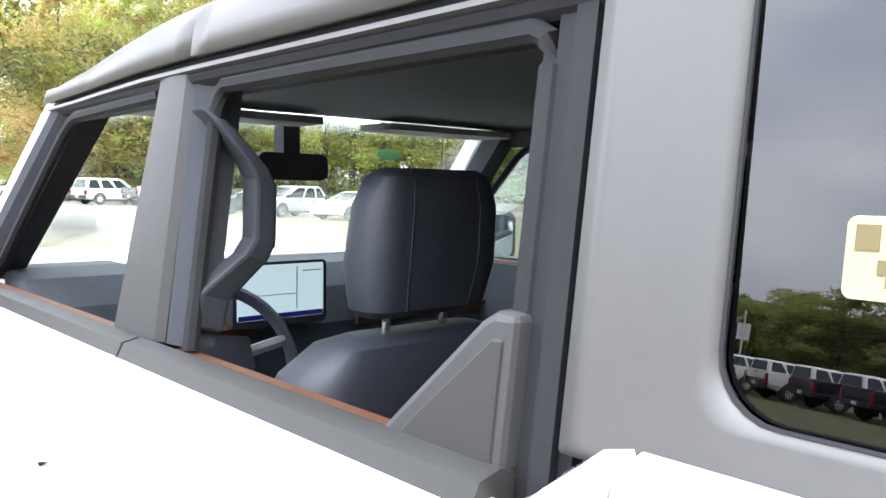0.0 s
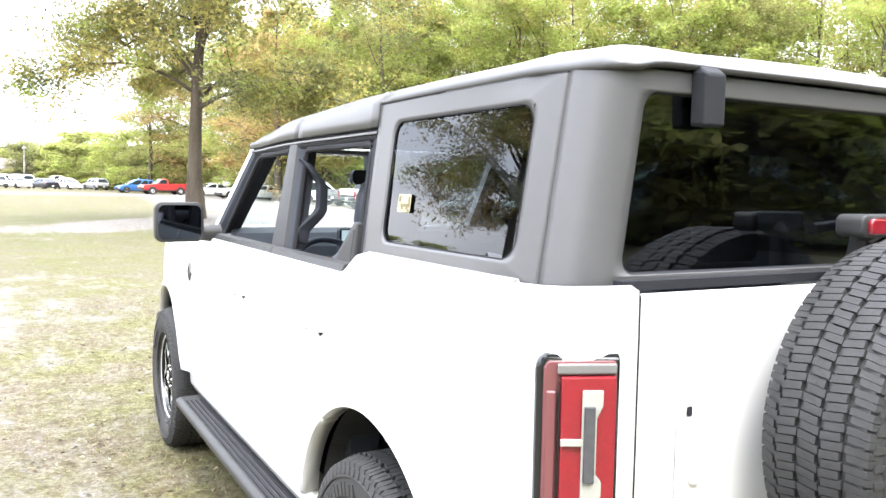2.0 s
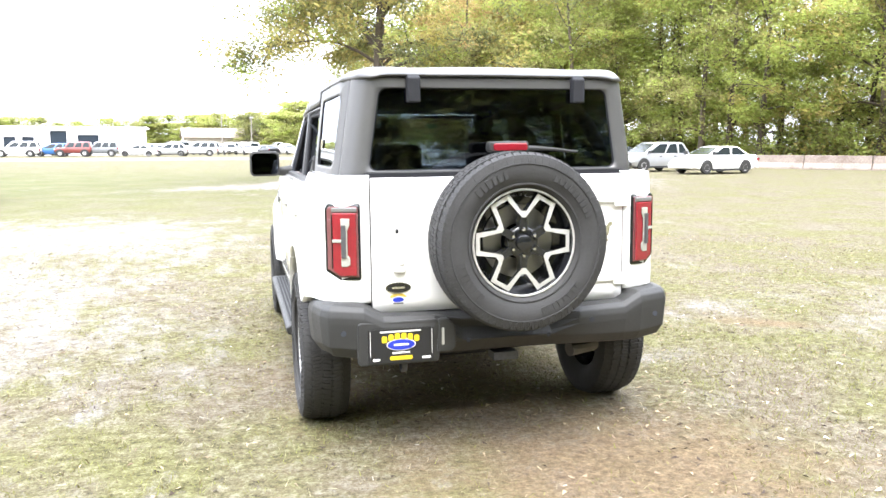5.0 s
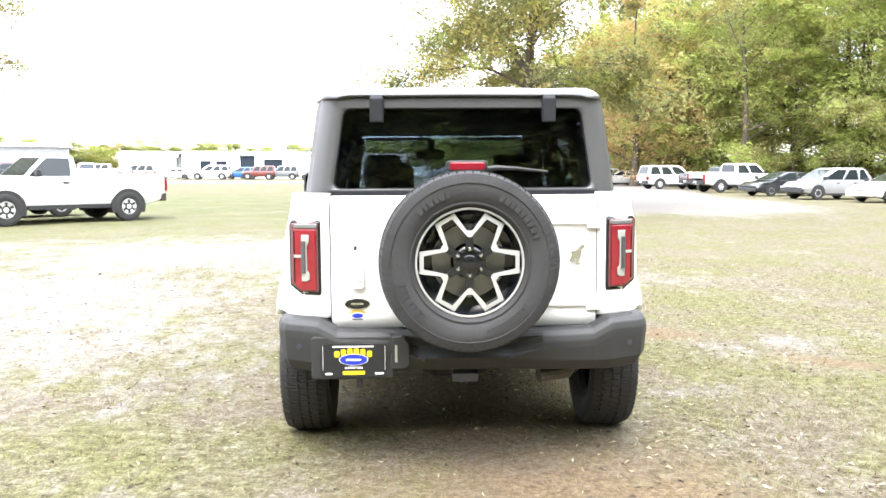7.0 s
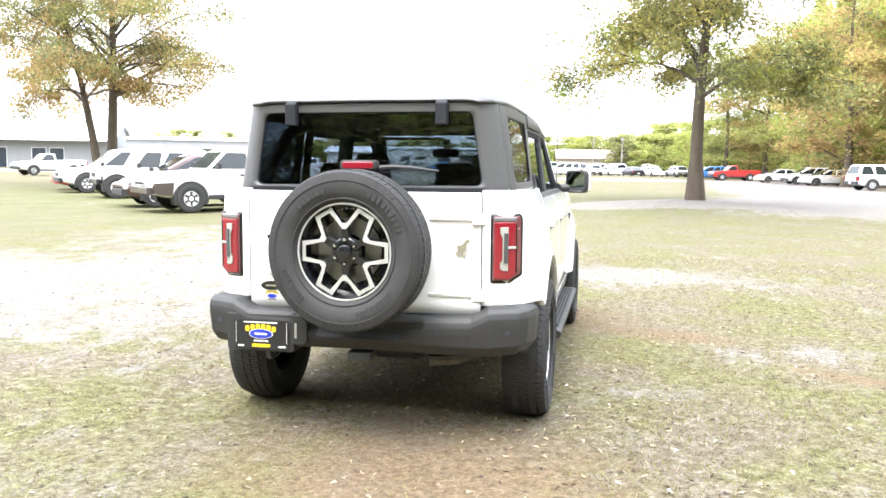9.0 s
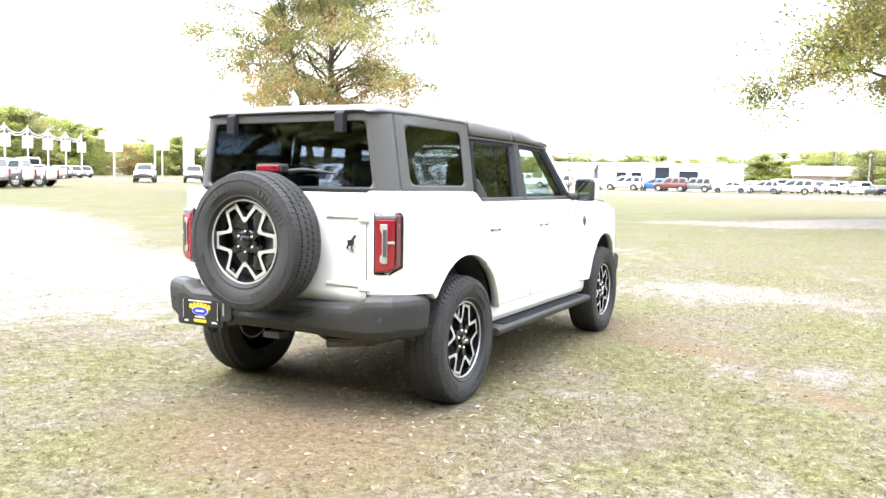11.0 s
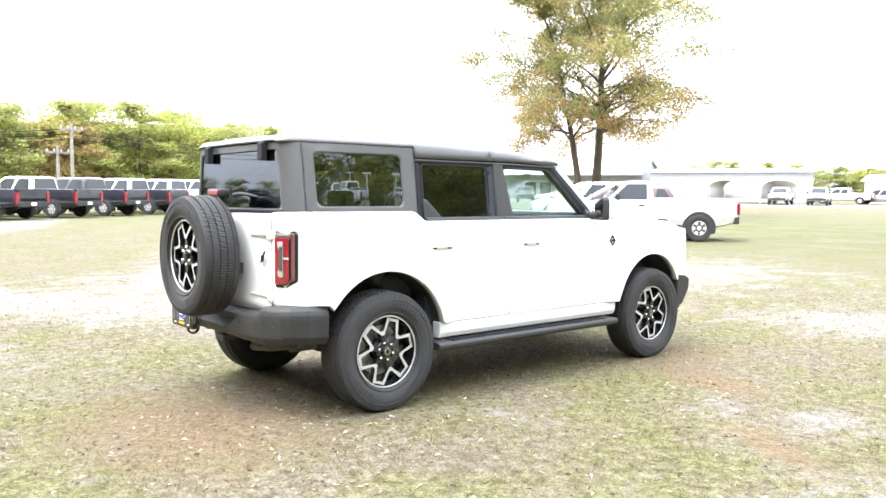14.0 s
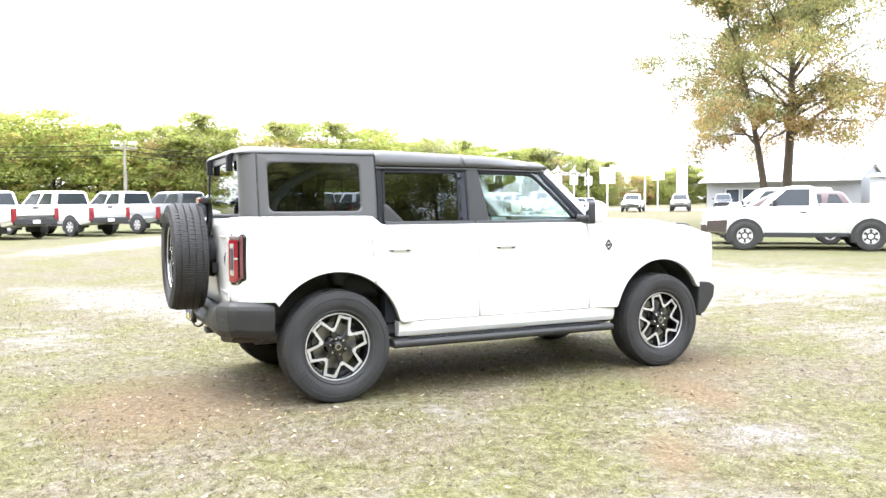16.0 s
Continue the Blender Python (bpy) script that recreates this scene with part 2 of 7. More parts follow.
# ---- ground: mown grass worn to pale sand, out to the horizon ----
def ground_material():
    m = bpy.data.materials.new("worn_grass_and_sand")
    m.use_nodes = True
    n, l = m.node_tree.nodes, m.node_tree.links
    b = n["Principled BSDF"]
    b.inputs["Roughness"].default_value = 0.95
    b.inputs["Specular IOR Level"].default_value = 0.15
    tc = n.new("ShaderNodeTexCoord")

    def tex(scale, detail=6.0, stretch=(1, 1, 1), rough=0.6):
        mp = n.new("ShaderNodeMapping")
        mp.inputs["Scale"].default_value = stretch
        l.new(tc.outputs["Object"], mp.inputs["Vector"])
        t = n.new("ShaderNodeTexNoise")
        t.inputs["Scale"].default_value, t.inputs["Detail"].default_value, t.inputs["Roughness"].default_value = scale, detail, rough
        l.new(mp.outputs["Vector"], t.inputs["Vector"])
        return t.outputs["Fac"]

    def ramp(src, a, b_, ca, cb):
        r = n.new("ShaderNodeValToRGB")
        r.color_ramp.elements[0].position, r.color_ramp.elements[0].color = a, ca
        r.color_ramp.elements[1].position, r.color_ramp.elements[1].color = b_, cb
        l.new(src, r.inputs["Fac"])
        return r.outputs["Color"]

    def mix(fac, a, c):
        x = n.new("ShaderNodeMix")
        x.data_type = "RGBA"
        l.new(fac, x.inputs["Factor"])
        l.new(a, x.inputs["A"])
        l.new(c, x.inputs["B"])
        return x.outputs["Result"]

    def math_(op, a, c):
        x = n.new("ShaderNodeMath")
        x.operation = op
        for i, v in enumerate((a, c)):
            if isinstance(v, (int, float)):
                x.inputs[i].default_value = v
            else:
                l.new(v, x.inputs[i])
        return x.outputs[0]

    def blob(cx, cy, rx, ry, turn=0.0):
        mp = n.new("ShaderNodeMapping")
        mp.vector_type = "TEXTURE"
        mp.inputs["Location"].default_value = (cx, cy, 0)
        mp.inputs["Rotation"].default_value = (0, 0, radians(turn))
        mp.inputs["Scale"].default_value = (rx, ry, 1)
        l.new(tc.outputs["Object"], mp.inputs["Vector"])
        g = n.new("ShaderNodeTexGradient")
        g.gradient_type = "SPHERICAL"
        l.new(mp.outputs["Vector"], g.inputs["Vector"])
        return g.outputs["Fac"]

    # short turf: clumps of dark thatch, olive, yellow-green and straw, drawn greener or drier by area
    def ramp4(src, stops):
        r = n.new("ShaderNodeValToRGB")
        while len(r.color_ramp.elements) < len(stops):
            r.color_ramp.elements.new(0.5)
        for e, (p, c) in zip(r.color_ramp.elements, stops):
            e.position, e.color = p, (*c, 1)
        l.new(src, r.inputs["Fac"])
        return r.outputs["Color"]
    clump = math_("ADD", math_("MULTIPLY", tex(13, 9, rough=0.82), 0.6), math_("MULTIPLY", tex(46, 4, rough=0.8), 0.4))
    green = ramp4(clump, [(0.38, (0.026, 0.023, 0.014)), (0.46, (0.084, 0.078, 0.035)), (0.54, (0.148, 0.144, 0.066)), (0.64, (0.240, 0.227, 0.160))])
    dry = ramp4(clump, [(0.38, (0.034, 0.028, 0.022)), (0.46, (0.100, 0.082, 0.054)), (0.54, (0.160, 0.141, 0.106)), (0.64, (0.272, 0.254, 0.222))])
    area = ramp(tex(0.8, 8, rough=0.72), 0.42, 0.58, (0, 0, 0, 1), (1, 1, 1, 1))
    turf = mix(area, green, dry)
    sand = ramp4(math_("ADD", math_("MULTIPLY", tex(9, 9, rough=0.82), 0.5), math_("MULTIPLY", tex(40, 5, rough=0.8), 0.5)), [(0.40, (0.075, 0.064, 0.050)), (0.48, (0.165, 0.150, 0.130)), (0.56, (0.262, 0.250, 0.247)), (0.66, (0.398, 0.388, 0.392))])
    far_green = ramp(tex(0.6, 7), 0.4, 0.62, (0.092, 0.104, 0.043, 1), (0.130, 0.129, 0.068, 1))
    # worn patches: broad areas broken into streaks and crumbs
    wear = math_("ADD", math_("MULTIPLY", tex(0.55, 10, (1.0, 0.6, 1), 0.72), 0.50), math_("MULTIPLY", tex(3.0, 10, (1, 0.5, 1), 0.82), 0.86))
    bare = None
    for spec in WORN:
        q = math_("MULTIPLY", blob(*spec[:5]), spec[5])
        bare = q if bare is None else math_("ADD", bare, q)
    wear = math_("SUBTRACT", math_("ADD", wear, math_("MINIMUM", bare, 0.28)), 0.16)
    sandy = ramp(wear, 0.585, 0.72, (0, 0, 0, 1), (1, 1, 1, 1))
    lawn = mix(blob(-14, 28, 26, 26), turf, far_green)
    lawn = mix(blob(-40, 6, 20, 30), lawn, far_green)
    col = mix(sandy, lawn, sand)
    # bare brown earth scuffs and mulch
    scuff = ramp(math_("ADD", math_("MULTIPLY", tex(2.4, 10, (1, 1, 1), 0.85), 0.72), math_("ADD", math_("ADD", math_("ADD", math_("MULTIPLY", blob(1.9, 2.5, 0.8, 0.45, -15), 0.42), math_("MULTIPLY", blob(0.95, 3.4, 1.1, 1.2, 0), 0.28)), math_("MULTIPLY", blob(2.95, 1.3, 1.0, 0.30, -33), 0.42)), math_("ADD", math_("MULTIPLY", blob(0.0, 1.0, 2.5, 4.2, 0), 0.30), math_("MULTIPLY", blob(0.6, -1.3, 1.6, 1.1, 0), 0.30)))), 0.50, 0.70, (0, 0, 0, 1), (1, 1, 1, 1))
    earth = ramp(tex(30, 8, rough=0.82), 0.36, 0.64, (0.048, 0.032, 0.020, 1), (0.235, 0.170, 0.105, 1))
    col = mix(math_("MULTIPLY", scuff, 0.80), col, earth)
    l.new(col, b.inputs["Base Color"])
    bp = n.new("ShaderNodeBump")
    bp.inputs["Strength"].default_value, bp.inputs["Distance"].default_value = 0.8, 0.03
    l.new(tex(42, 5), bp.inputs["Height"])
    l.new(bp.outputs["Normal"], b.inputs["Normal"])
    return m


# worn sandy areas: centre x, y, half-lengths, turn, weight
WORN = [
    (-5.6, 2.6, 5.2, 4.4, 15, 0.29), (-4.2, 9.0, 5.5, 6.5, 20, 0.23), (6.0, 27.5, 13.0, 3.4, 25, 0.62), (-17.0, 8.5, 14.0, 3.4, -28, 0.46),
    (10.5, 31.0, 8.0, 13.0, -10, 0.55), (15.0, 66.0, 8.0, 40.0, -6, 0.62), (-35.0, 80.0, 90.0, 12.0, 10, 0.55), (4.6, 8.5, 4.2, 5.0, 10, 0.04),
    (-2.9, -2.0, 2.6, 1.4, 30, 0.16), (4.4, 1.3, 2.0, 1.2, 60, 0.18), (1.5, 0.6, 1.0, 0.35, 35, 0.16), (3.0, 2.0, 1.3, 0.6, 15, 0.18), (-7.0, -1.2, 3.8, 1.4, 20, 0.26), (1.1, 6.4, 1.6, 1.9, 0, 0.18), (-26.0, 2.0, 12.0, 2.4, -30, 0.45), (2.3, 6.2, 2.6, 1.5, 0, 0.14),
]
def tree_mound(x, y):
    """The slight rise round the foot of the lone tree."""
    return 0.27 * math.exp(-((x - 4.17) ** 2 + (y - 27.0) ** 2) / 12.0)


def ground_lie(x, y):
    """The gentle lean of the turf under the vehicle, fading out around it."""
    far = np.clip((np.hypot(x, y - 1.5) - 2.4) / 4.0, 0, 1)
    return (0.0106 * x - 0.0056 * y - 0.002) * (1 - far * far * (3 - 2 * far))


bm = bmesh.new()
xs = [-900, -300, -120] + [-60 + 2.0 * k for k in range(20)] + [-20 + 1.0 * k for k in range(41)] + [30, 60, 120, 300, 900]
ys = [-900, -300, -120, -60, -30] + [-20 + 1.0 * k for k in range(61)] + [60, 90, 150, 300, 900]
rows = []
for y in ys:
    row = []
    for x in xs:
        near = math.hypot(x - 0, y - 1.5)
        h = 0.03 * noise.noise((x * 0.35, y * 0.35, 0)) * ease(9.0, 14.0, near)
        row.append((x, y, h * (1 - ease(20, 24, -x)) + float(ground_lie(x, y)) + tree_mound(x, y)))
    rows.append(row)
loft(bm, rows, closed=False, cap=False)
ground = tagged(part("ground", bm, ground_material(), None, "", smooth=True), "mown yellow-green grass worn to pale sand in patches", "ground", kind="structure")

# grass blades and fallen leaves near the vehicle
def scatter_blades(name, n, height, width, mats, weights, seed, flat=False):
    rng = np.random.default_rng(seed)
    r = 9.5 * rng.random(n) ** 0.62
    a = rng.random(n) * 2 * np.pi
    x, y = 1.2 + r * np.cos(a), -0.4 + r * np.sin(a)
    # bunch into tufts and leave thin places
    cells = rng.random((64, 64)) * 0.75 + 0.25
    keep = rng.random(n) < cells[(x * 2.2).astype(int) % 64, (y * 2.2).astype(int) % 64]
    left_sand = ((x + 5.6) / 4.2) ** 2 + ((y - 2.6) / 3.2) ** 2 < rng.random(n) * 1.2
    if not flat:
        keep &= ~left_sand
        for cx, cy, rx, ry, turn in ((1.9, 2.5, 0.75, 0.40, -15), (2.95, 1.3, 0.9, 0.26, -33), (0.95, 3.4, 0.9, 1.0, 0), (0.1, -0.9, 1.5, 0.9, 0), (1.1, 0.6, 0.35, 1.8, 0)):
            c0, s0 = math.cos(radians(turn)), math.sin(radians(turn))
            u, v = (c0 * (x - cx) + s0 * (y - cy)) / rx, (-s0 * (x - cx) + c0 * (y - cy)) / ry
            keep &= u * u + v * v > rng.random(n) * 1.3
    x, y = x[keep], y[keep]
    n = len(x)
    z = ground_lie(x, y)
    h = height * (0.4 + rng.random(n)) * (1.0 if not flat else 0.12)
    b = rng.random(n) * 2 * np.pi
    w = width * (0.6 + 0.8 * rng.random(n))
    lean = (0.5 + rng.random(n) * 2.2 if not flat else 3.0 + 2.0 * rng.random(n)) * height
    c = rng.random(n) * 2 * np.pi
    p0 = np.stack([x - w * np.cos(b), y - w * np.sin(b), z - 0.012 * (not flat)], axis=1)
    p1 = np.stack([x + w * np.cos(b), y + w * np.sin(b), z - 0.012 * (not flat)], axis=1)
    p2 = np.stack([x + lean * np.cos(c), y + lean * np.sin(c), z + h], axis=1)
    if flat:
        p0[:, 2] += 0.006
        p1[:, 2] += 0.012
    verts = np.stack([p0, p1, p2], axis=1).reshape(-1, 3)
    me = bpy.data.meshes.new(name)
    me.vertices.add(len(verts))
    me.vertices.foreach_set("co", verts.ravel())
    me.loops.add(n * 3)
    me.loops.foreach_set("vertex_index", np.arange(n * 3))
    me.polygons.add(n)
    me.polygons.foreach_set("loop_start", np.arange(n) * 3)
    me.polygons.foreach_set("loop_total", np.full(n, 3))
    for m in mats:
        me.materials.append(m)
    me.polygons.foreach_set("material_index", rng.choice(len(mats), size=n, p=weights))
    me.update()
    return new(name, me)


BLADE_GREEN = leaf_material("green_grass_blade", (0.190, 0.188, 0.055))
BLADE_STRAW = leaf_material("straw_grass_blade", (0.275, 0.240, 0.155))
BLADE_BROWN = leaf_material("brown_grass_blade", (0.130, 0.090, 0.045))
grass = tagged(scatter_blades("grass", 240000, 0.023, 0.0034, (BLADE_GREEN, BLADE_STRAW, BLADE_BROWN), [0.58, 0.33, 0.09], 3), "short yellow-green grass blades mixed with straw", "grass", kind="stuff")
litter = tagged(scatter_blades("leaf_litter", 20000, 0.008, 0.009, (material("dry_leaf", (0.30, 0.23, 0.15), 0.8, island=0.4), material("bleached_leaf", (0.52, 0.49, 0.42), 0.8, island=0.3), material("dark_mulch", (0.05, 0.035, 0.025), 0.9, island=0.3)), [0.52, 0.05, 0.43], 6, flat=True), "dry leaf and mulch litter scattered over the grass", "leaf litter", kind="stuff")


# ---- the white off-road vehicle: rear axle over the origin, nose towards +y ----
# it leans a little to its left and forward
LEAN = Matrix(((0.99994, 0.00003, -0.0106, 0), (0.00003, 0.99998, 0.00556, 0), (0.0106, -0.00556, 0.99993, 0), (0, 0, 0, 1)))
truck = tagged(new("off_road_vehicle"), "white four-door off-road vehicle with grey hardtop, parked on grass", "car")
truck.matrix_basis = LEAN @ Matrix.Translation((0, -0.008, 0.008)) @ Matrix.Diagonal((1.004, 1.003, 1.012, 1))
LENS_BROW = material("grey_lamp_brow", (0.16, 0.16, 0.16), 0.2, coat=1.0)
LENS_SMOKED = material("smoked_red_lens", (0.16, 0.055, 0.060), 0.15, coat=1.0)
SKIN = [(0.40, 0.855), (0.50, 0.878), (0.60, 0.888), (0.80, 0.893), (0.98, 0.890), (1.08, 0.884), (1.15, 0.872), (1.20, 0.855), (1.24, 0.838), (1.32, 0.812)]
CORNER = [(-0.40, 0.885, -0.40), (-0.50, 0.874, -0.50), (-0.58, 0.850, -0.575), (-0.64, 0.814, -0.628), (-0.70, 0.765, -0.660), (-0.80, 0.690, -0.680), (-0.855, 0.6365, -0.685)]
ARCHES = ((0.0, 0.42, 0.505), (2.955, 0.42, 0.50))


def plan(s):
    """Plan of the body side: along the flank for s = y, then round the rear corner."""
    if s >= -0.40:
        x = 0.885 - 0.055 * ease(3.0, 3.62, s) - 0.02 * ease(2.3, 3.0, s)
        return Vector((x, s, 0)), Vector((1, 0, 0))
    for (a, x0, y0), (b, x1, y1) in zip(CORNER, CORNER[1:]):
        if s >= b:
            t = (s - a) / (b - a)
            d = Vector((x1 - x0, y1 - y0, 0)).normalized()
            mid = -s
            w = ease(0.40, 0.80, mid)
            n = Vector((1 - w, -w, 0)).normalized()
            return Vector((x0 + (x1 - x0) * t, y0 + (y1 - y0) * t, 0)), n
    return Vector((CORNER[-1][1], CORNER[-1][2], 0)), Vector((0, -1, 0))


def skin(s, z, side=1):
    p, n = plan(s)
    off = lerp_table(SKIN, z) - 0.885
    for yc, zc, r in ARCHES:
        d = math.hypot(s - yc, z - zc) - r
        off += 0.048 * (1 - ease(-0.02, 0.17, d)) * (1 - ease(0.95, 1.1, z)) * (0.3 + 0.7 * ease(-0.5, -0.42, s))
    off *= 1 - ease(0.45, 0.70, -s)
    q = p + n * off
    return Vector((side * q.x, q.y, z))


def sill(s):
    low = 0.535 if s > 0 else 0.733
    if s > 3.0:
        low = 0.66
    for yc, zc, r in ARCHES:
        d = abs(s - yc)
        if d < r:
            low = max(low if d > r * 0.86 else 0, zc + math.sqrt(r * r - d * d))
    return low


def beltline(s):
    if s > 2.15:
        return 1.235 - 0.045 * ease(2.2, 3.2, s) - 0.07 * ease(3.3, 3.62, s)
    return 1.235 + 0.065 * (1 - ease(0.30, 0.40, s))


def flank(name, s0, s1, side, cols, label="", low=None):
    """A body panel between two seams, with a rolled wheel-arch lip."""
    bm = bmesh.new()
    rows = 16
    grid = []
    for i in range(cols + 1):
        s = s0 + (s1 - s0) * i / cols
        z0, z1 = low or sill(s), beltline(s)
        col = [skin(s, z0 + (z1 - z0) * j / rows, side) for j in range(rows + 1)]
        lip = col[0].copy()
        lip.x -= side * 0.05
        lip2 = col[0].copy()
        lip2.x -= side * 0.008
        lip2.z -= 0.004
        top = col[-1].copy()
        top = Vector((top.x - side * (0.03 if s > -0.5 else 0.008), top.y + (0.0 if s > -0.5 else 0.03), top.z + 0.006))
        grid.append([lip, lip2] + col + [top])
    loft(bm, grid, closed=False, cap=False)
    return solid(part(name, bm, WHITE, truck, label, smooth=True), 0.012)


for side in (1, -1):
    flank("rear_quarter_panel", -0.855, 0.288, side, 60)
    flank("rear_door", 0.294, 1.165, side, 36)
    flank("front_door", 1.171, 2.200, side, 36)
    flank("front_fender", 2.206, 3.62, side, 60)
    # rocker below the doors
    bm = bmesh.new()
    loft(bm, [[(side * x, y, z) for x, z in ((0.87, 0.53), (0.885, 0.515), (0.880, 0.455), (0.862, 0.418), (0.80, 0.412), (0.80, 0.53))] for y in (0.49, 0.9, 1.6, 2.2, 2.47)])
    bevel(part("rocker_panel", bm, WHITE, truck), 0.006)
    # dark wheel wells
    for yc, zc, r in ARCHES:
        bm = bmesh.new()
        arc = [(yc + (r + 0.012) * math.cos(radians(a)), zc + (r + 0.012) * math.sin(radians(a))) for a in range(-4, 185, 9)]
        loft(bm, [[(side * x, y, z) for y, z in arc] for x in (0.86, 0.80, 0.55)], closed=False, cap=False)
        v = [bm.verts.new((side * 0.55, y, z)) for y, z in arc]
        bm.faces.new(v)
        part("wheel_well_liner", bm, DARK_METAL, truck, "black wheel well liner", smooth=True)
    # running board with bracket ends
    bm = bmesh.new()
    loft(bm, [[(side * x, y, z) for x, z in ((0.79, 0.405), (0.95, 0.400), (0.972, 0.388), (0.972, 0.362), (0.955, 0.345), (0.80, 0.350))] for y in (0.42, 0.50, 1.4, 2.3, 2.40)])
    board = bevel(part("running_board", bm, PLASTIC, truck, "black ribbed running board"), 0.008)
    for k in range(6):
        bm = bmesh.new()
        x = side * (0.825 + 0.022 * k)
        box(bm, x - 0.005, x + 0.005, 0.56, 2.28, 0.402, 0.408)
        part("tread_rib", bm, RUBBER, board)
    for y in (0.62, 1.4, 2.2):
        bm = bmesh.new()
        box(bm, side * 0.60, side * 0.82, y - 0.03, y + 0.03, 0.36, 0.39)
        part("board_bracket", bm, DARK_METAL, board)
    # door sill seal
    bm = bmesh.new()
    loft(bm, [[(side * x, y, z) for x, z in ((0.838, 1.236), (0.826, 1.262), (0.80, 1.268), (0.785, 1.262), (0.785, 1.236))] for y in (0.415, 1.163)])
    part("window_seal", bm, PLASTIC, truck, "dark grey window sill strip", smooth=True)
    bm = bmesh.new()
    loft(bm, [[(side * x, y, z) for x, z in ((0.838, 1.236), (0.826, 1.262), (0.80, 1.268), (0.785, 1.262), (0.785, 1.236))] for y in (1.171, 2.16)])
    part("window_seal", bm, PLASTIC, truck, "dark grey window sill strip", smooth=True)
    # inner door cards with a tan upper edge
    for y0, y1 in ((0.42, 1.10), (1.20, 2.12)):
        bm = bmesh.new()
        loft(bm, [[(side * x, y, z) for x, z in ((0.782, 1.255), (0.74, 1.245), (0.70, 1.05), (0.69, 0.75), (0.73, 0.52), (0.80, 0.52))] for y in (y0, y1)])
        part("door_card", bm, TRIM_DARK, truck)
        bm = bmesh.new()
        loft(bm, [[(side * x, y, z) for x, z in ((0.783, 1.256), (0.76, 1.258), (0.752, 1.250), (0.755, 1.244), (0.78, 1.245))] for y in (y0, y1)])
        part("door_card_edge", bm, TAN, truck, "tan leather door edge", smooth=True)

# floor pan and dark underside
bm = bmesh.new()
box(bm, -0.78, 0.78, -0.30, 3.40, 0.43, 0.50)
part("floor_pan", bm, DARK_METAL, truck)
for y in (0.0, 2.949):
    bm = bmesh.new()
    tube(bm, [(-0.80, y, 0.40), (-0.3, y, 0.40), (-0.12, y, 0.40), (0.12, y, 0.40), (0.3, y, 0.40), (0.80, y, 0.40)], [0.05, 0.05, 0.13, 0.13, 0.05, 0.05], 12)
    part("axle", bm, DARK_METAL, truck)
for x in (-0.42, 0.42):
    bm = bmesh.new()
    box(bm, x - 0.04, x + 0.04, -0.66, 3.5, 0.44, 0.56)
    part("frame_rail", bm, DARK_METAL, truck)
bm = bmesh.new()
tube(bm, [(0.62, 0.7, 0.42), (0.62, 0.2, 0.47), (0.60, -0.35, 0.44), (0.50, -0.64, 0.44), (0.36, -0.68, 0.43)], 0.036, 12)
part("exhaust_pipe", bm, material("exhaust_steel", (0.10, 0.095, 0.09), 0.55, metal=0.6, vary=0.2, scale=12), truck)
bm = bmesh.new()
loft(bm, [[(0.52 + 0.10 * math.cos(a), y, 0.46 + 0.075 * math.sin(a)) for a in (2 * math.pi * k / 14 for k in range(14))] for y in (-0.50, -0.30)])
part("muffler", bm, DARK_METAL, truck, smooth=True)

# hood, cowl and plain nose
bm = bmesh.new()
rows = []
for i in range(13):
    y = 2.16 + 1.42 * i / 12
    base = beltline(y) + 0.004
    row = []
    for j in range(17):
        u = -1 + 2 * j / 16
        hw = plan(y)[0].x - 0.055
        crown = 0.03 * (1 - u ** 4) + 0.018 * (1 - ease(0.45, 0.6, abs(u)))
        row.append((u * hw, y, base + crown * (1 - ease(3.45, 3.6, y)) - 0.05 * ease(3.46, 3.6, y)))
    rows.append(row)
loft(bm, rows, closed=False, cap=False)
solid(part("hood", bm, WHITE, truck, smooth=True), 0.02)
bm = bmesh.new()
loft(bm, [[(x, y, z) for x, y in ((-0.80, 3.55), (-0.70, 3.63), (0.70, 3.63), (0.80, 3.55), (0.7, 3.45), (-0.7, 3.45))] for z in (0.66, 0.9, 1.10, 1.14)])
bevel(part("nose_panel", bm, PLASTIC, truck, "dark grille panel"), 0.02)
for side in (1, -1):
    bm = bmesh.new()
    tube(bm, [(side * 0.755, 3.24, 1.17), (side * 0.755, 3.26, 1.212), (side * 0.755, 3.37, 1.206), (side * 0.755, 3.47, 1.155), (side * 0.755, 3.49, 1.11)], 0.012, 8)
    part("fender_sight", bm, PLASTIC, truck, "black fender-top tie-down sight", smooth=True)
for side in (1, -1):
    bm = bmesh.new()
    prism(bm, rounded(0.66, 0.812, 0.785, 1.045, 0.03), "y", 3.50, 3.582)
    bm.transform(Matrix.Diagonal((side, 1, 1, 1)))
    bevel(part("headlamp_bezel", bm, TRIM_DARK, truck, "black headlamp surround"), 0.006)
bm = bmesh.new()
mid = ((3.46, 0.76), (3.66, 0.745), (3.70, 0.70), (3.69, 0.56), (3.60, 0.50), (3.46, 0.52))
tip = ((3.42, 0.70), (3.55, 0.688), (3.612, 0.655), (3.602, 0.555), (3.50, 0.42), (3.41, 0.395))
rings = []
for x in (-0.872, -0.855, -0.78, -0.7, -0.6, -0.4, 0, 0.4, 0.6, 0.7, 0.78, 0.855, 0.872):
    k = ease(0.55, 0.80, abs(x))
    rings.append([(x, a[0] + (b[0] - a[0]) * k, a[1] + (b[1] - a[1]) * k) for a, b in zip(mid, tip)])
loft(bm, rings)
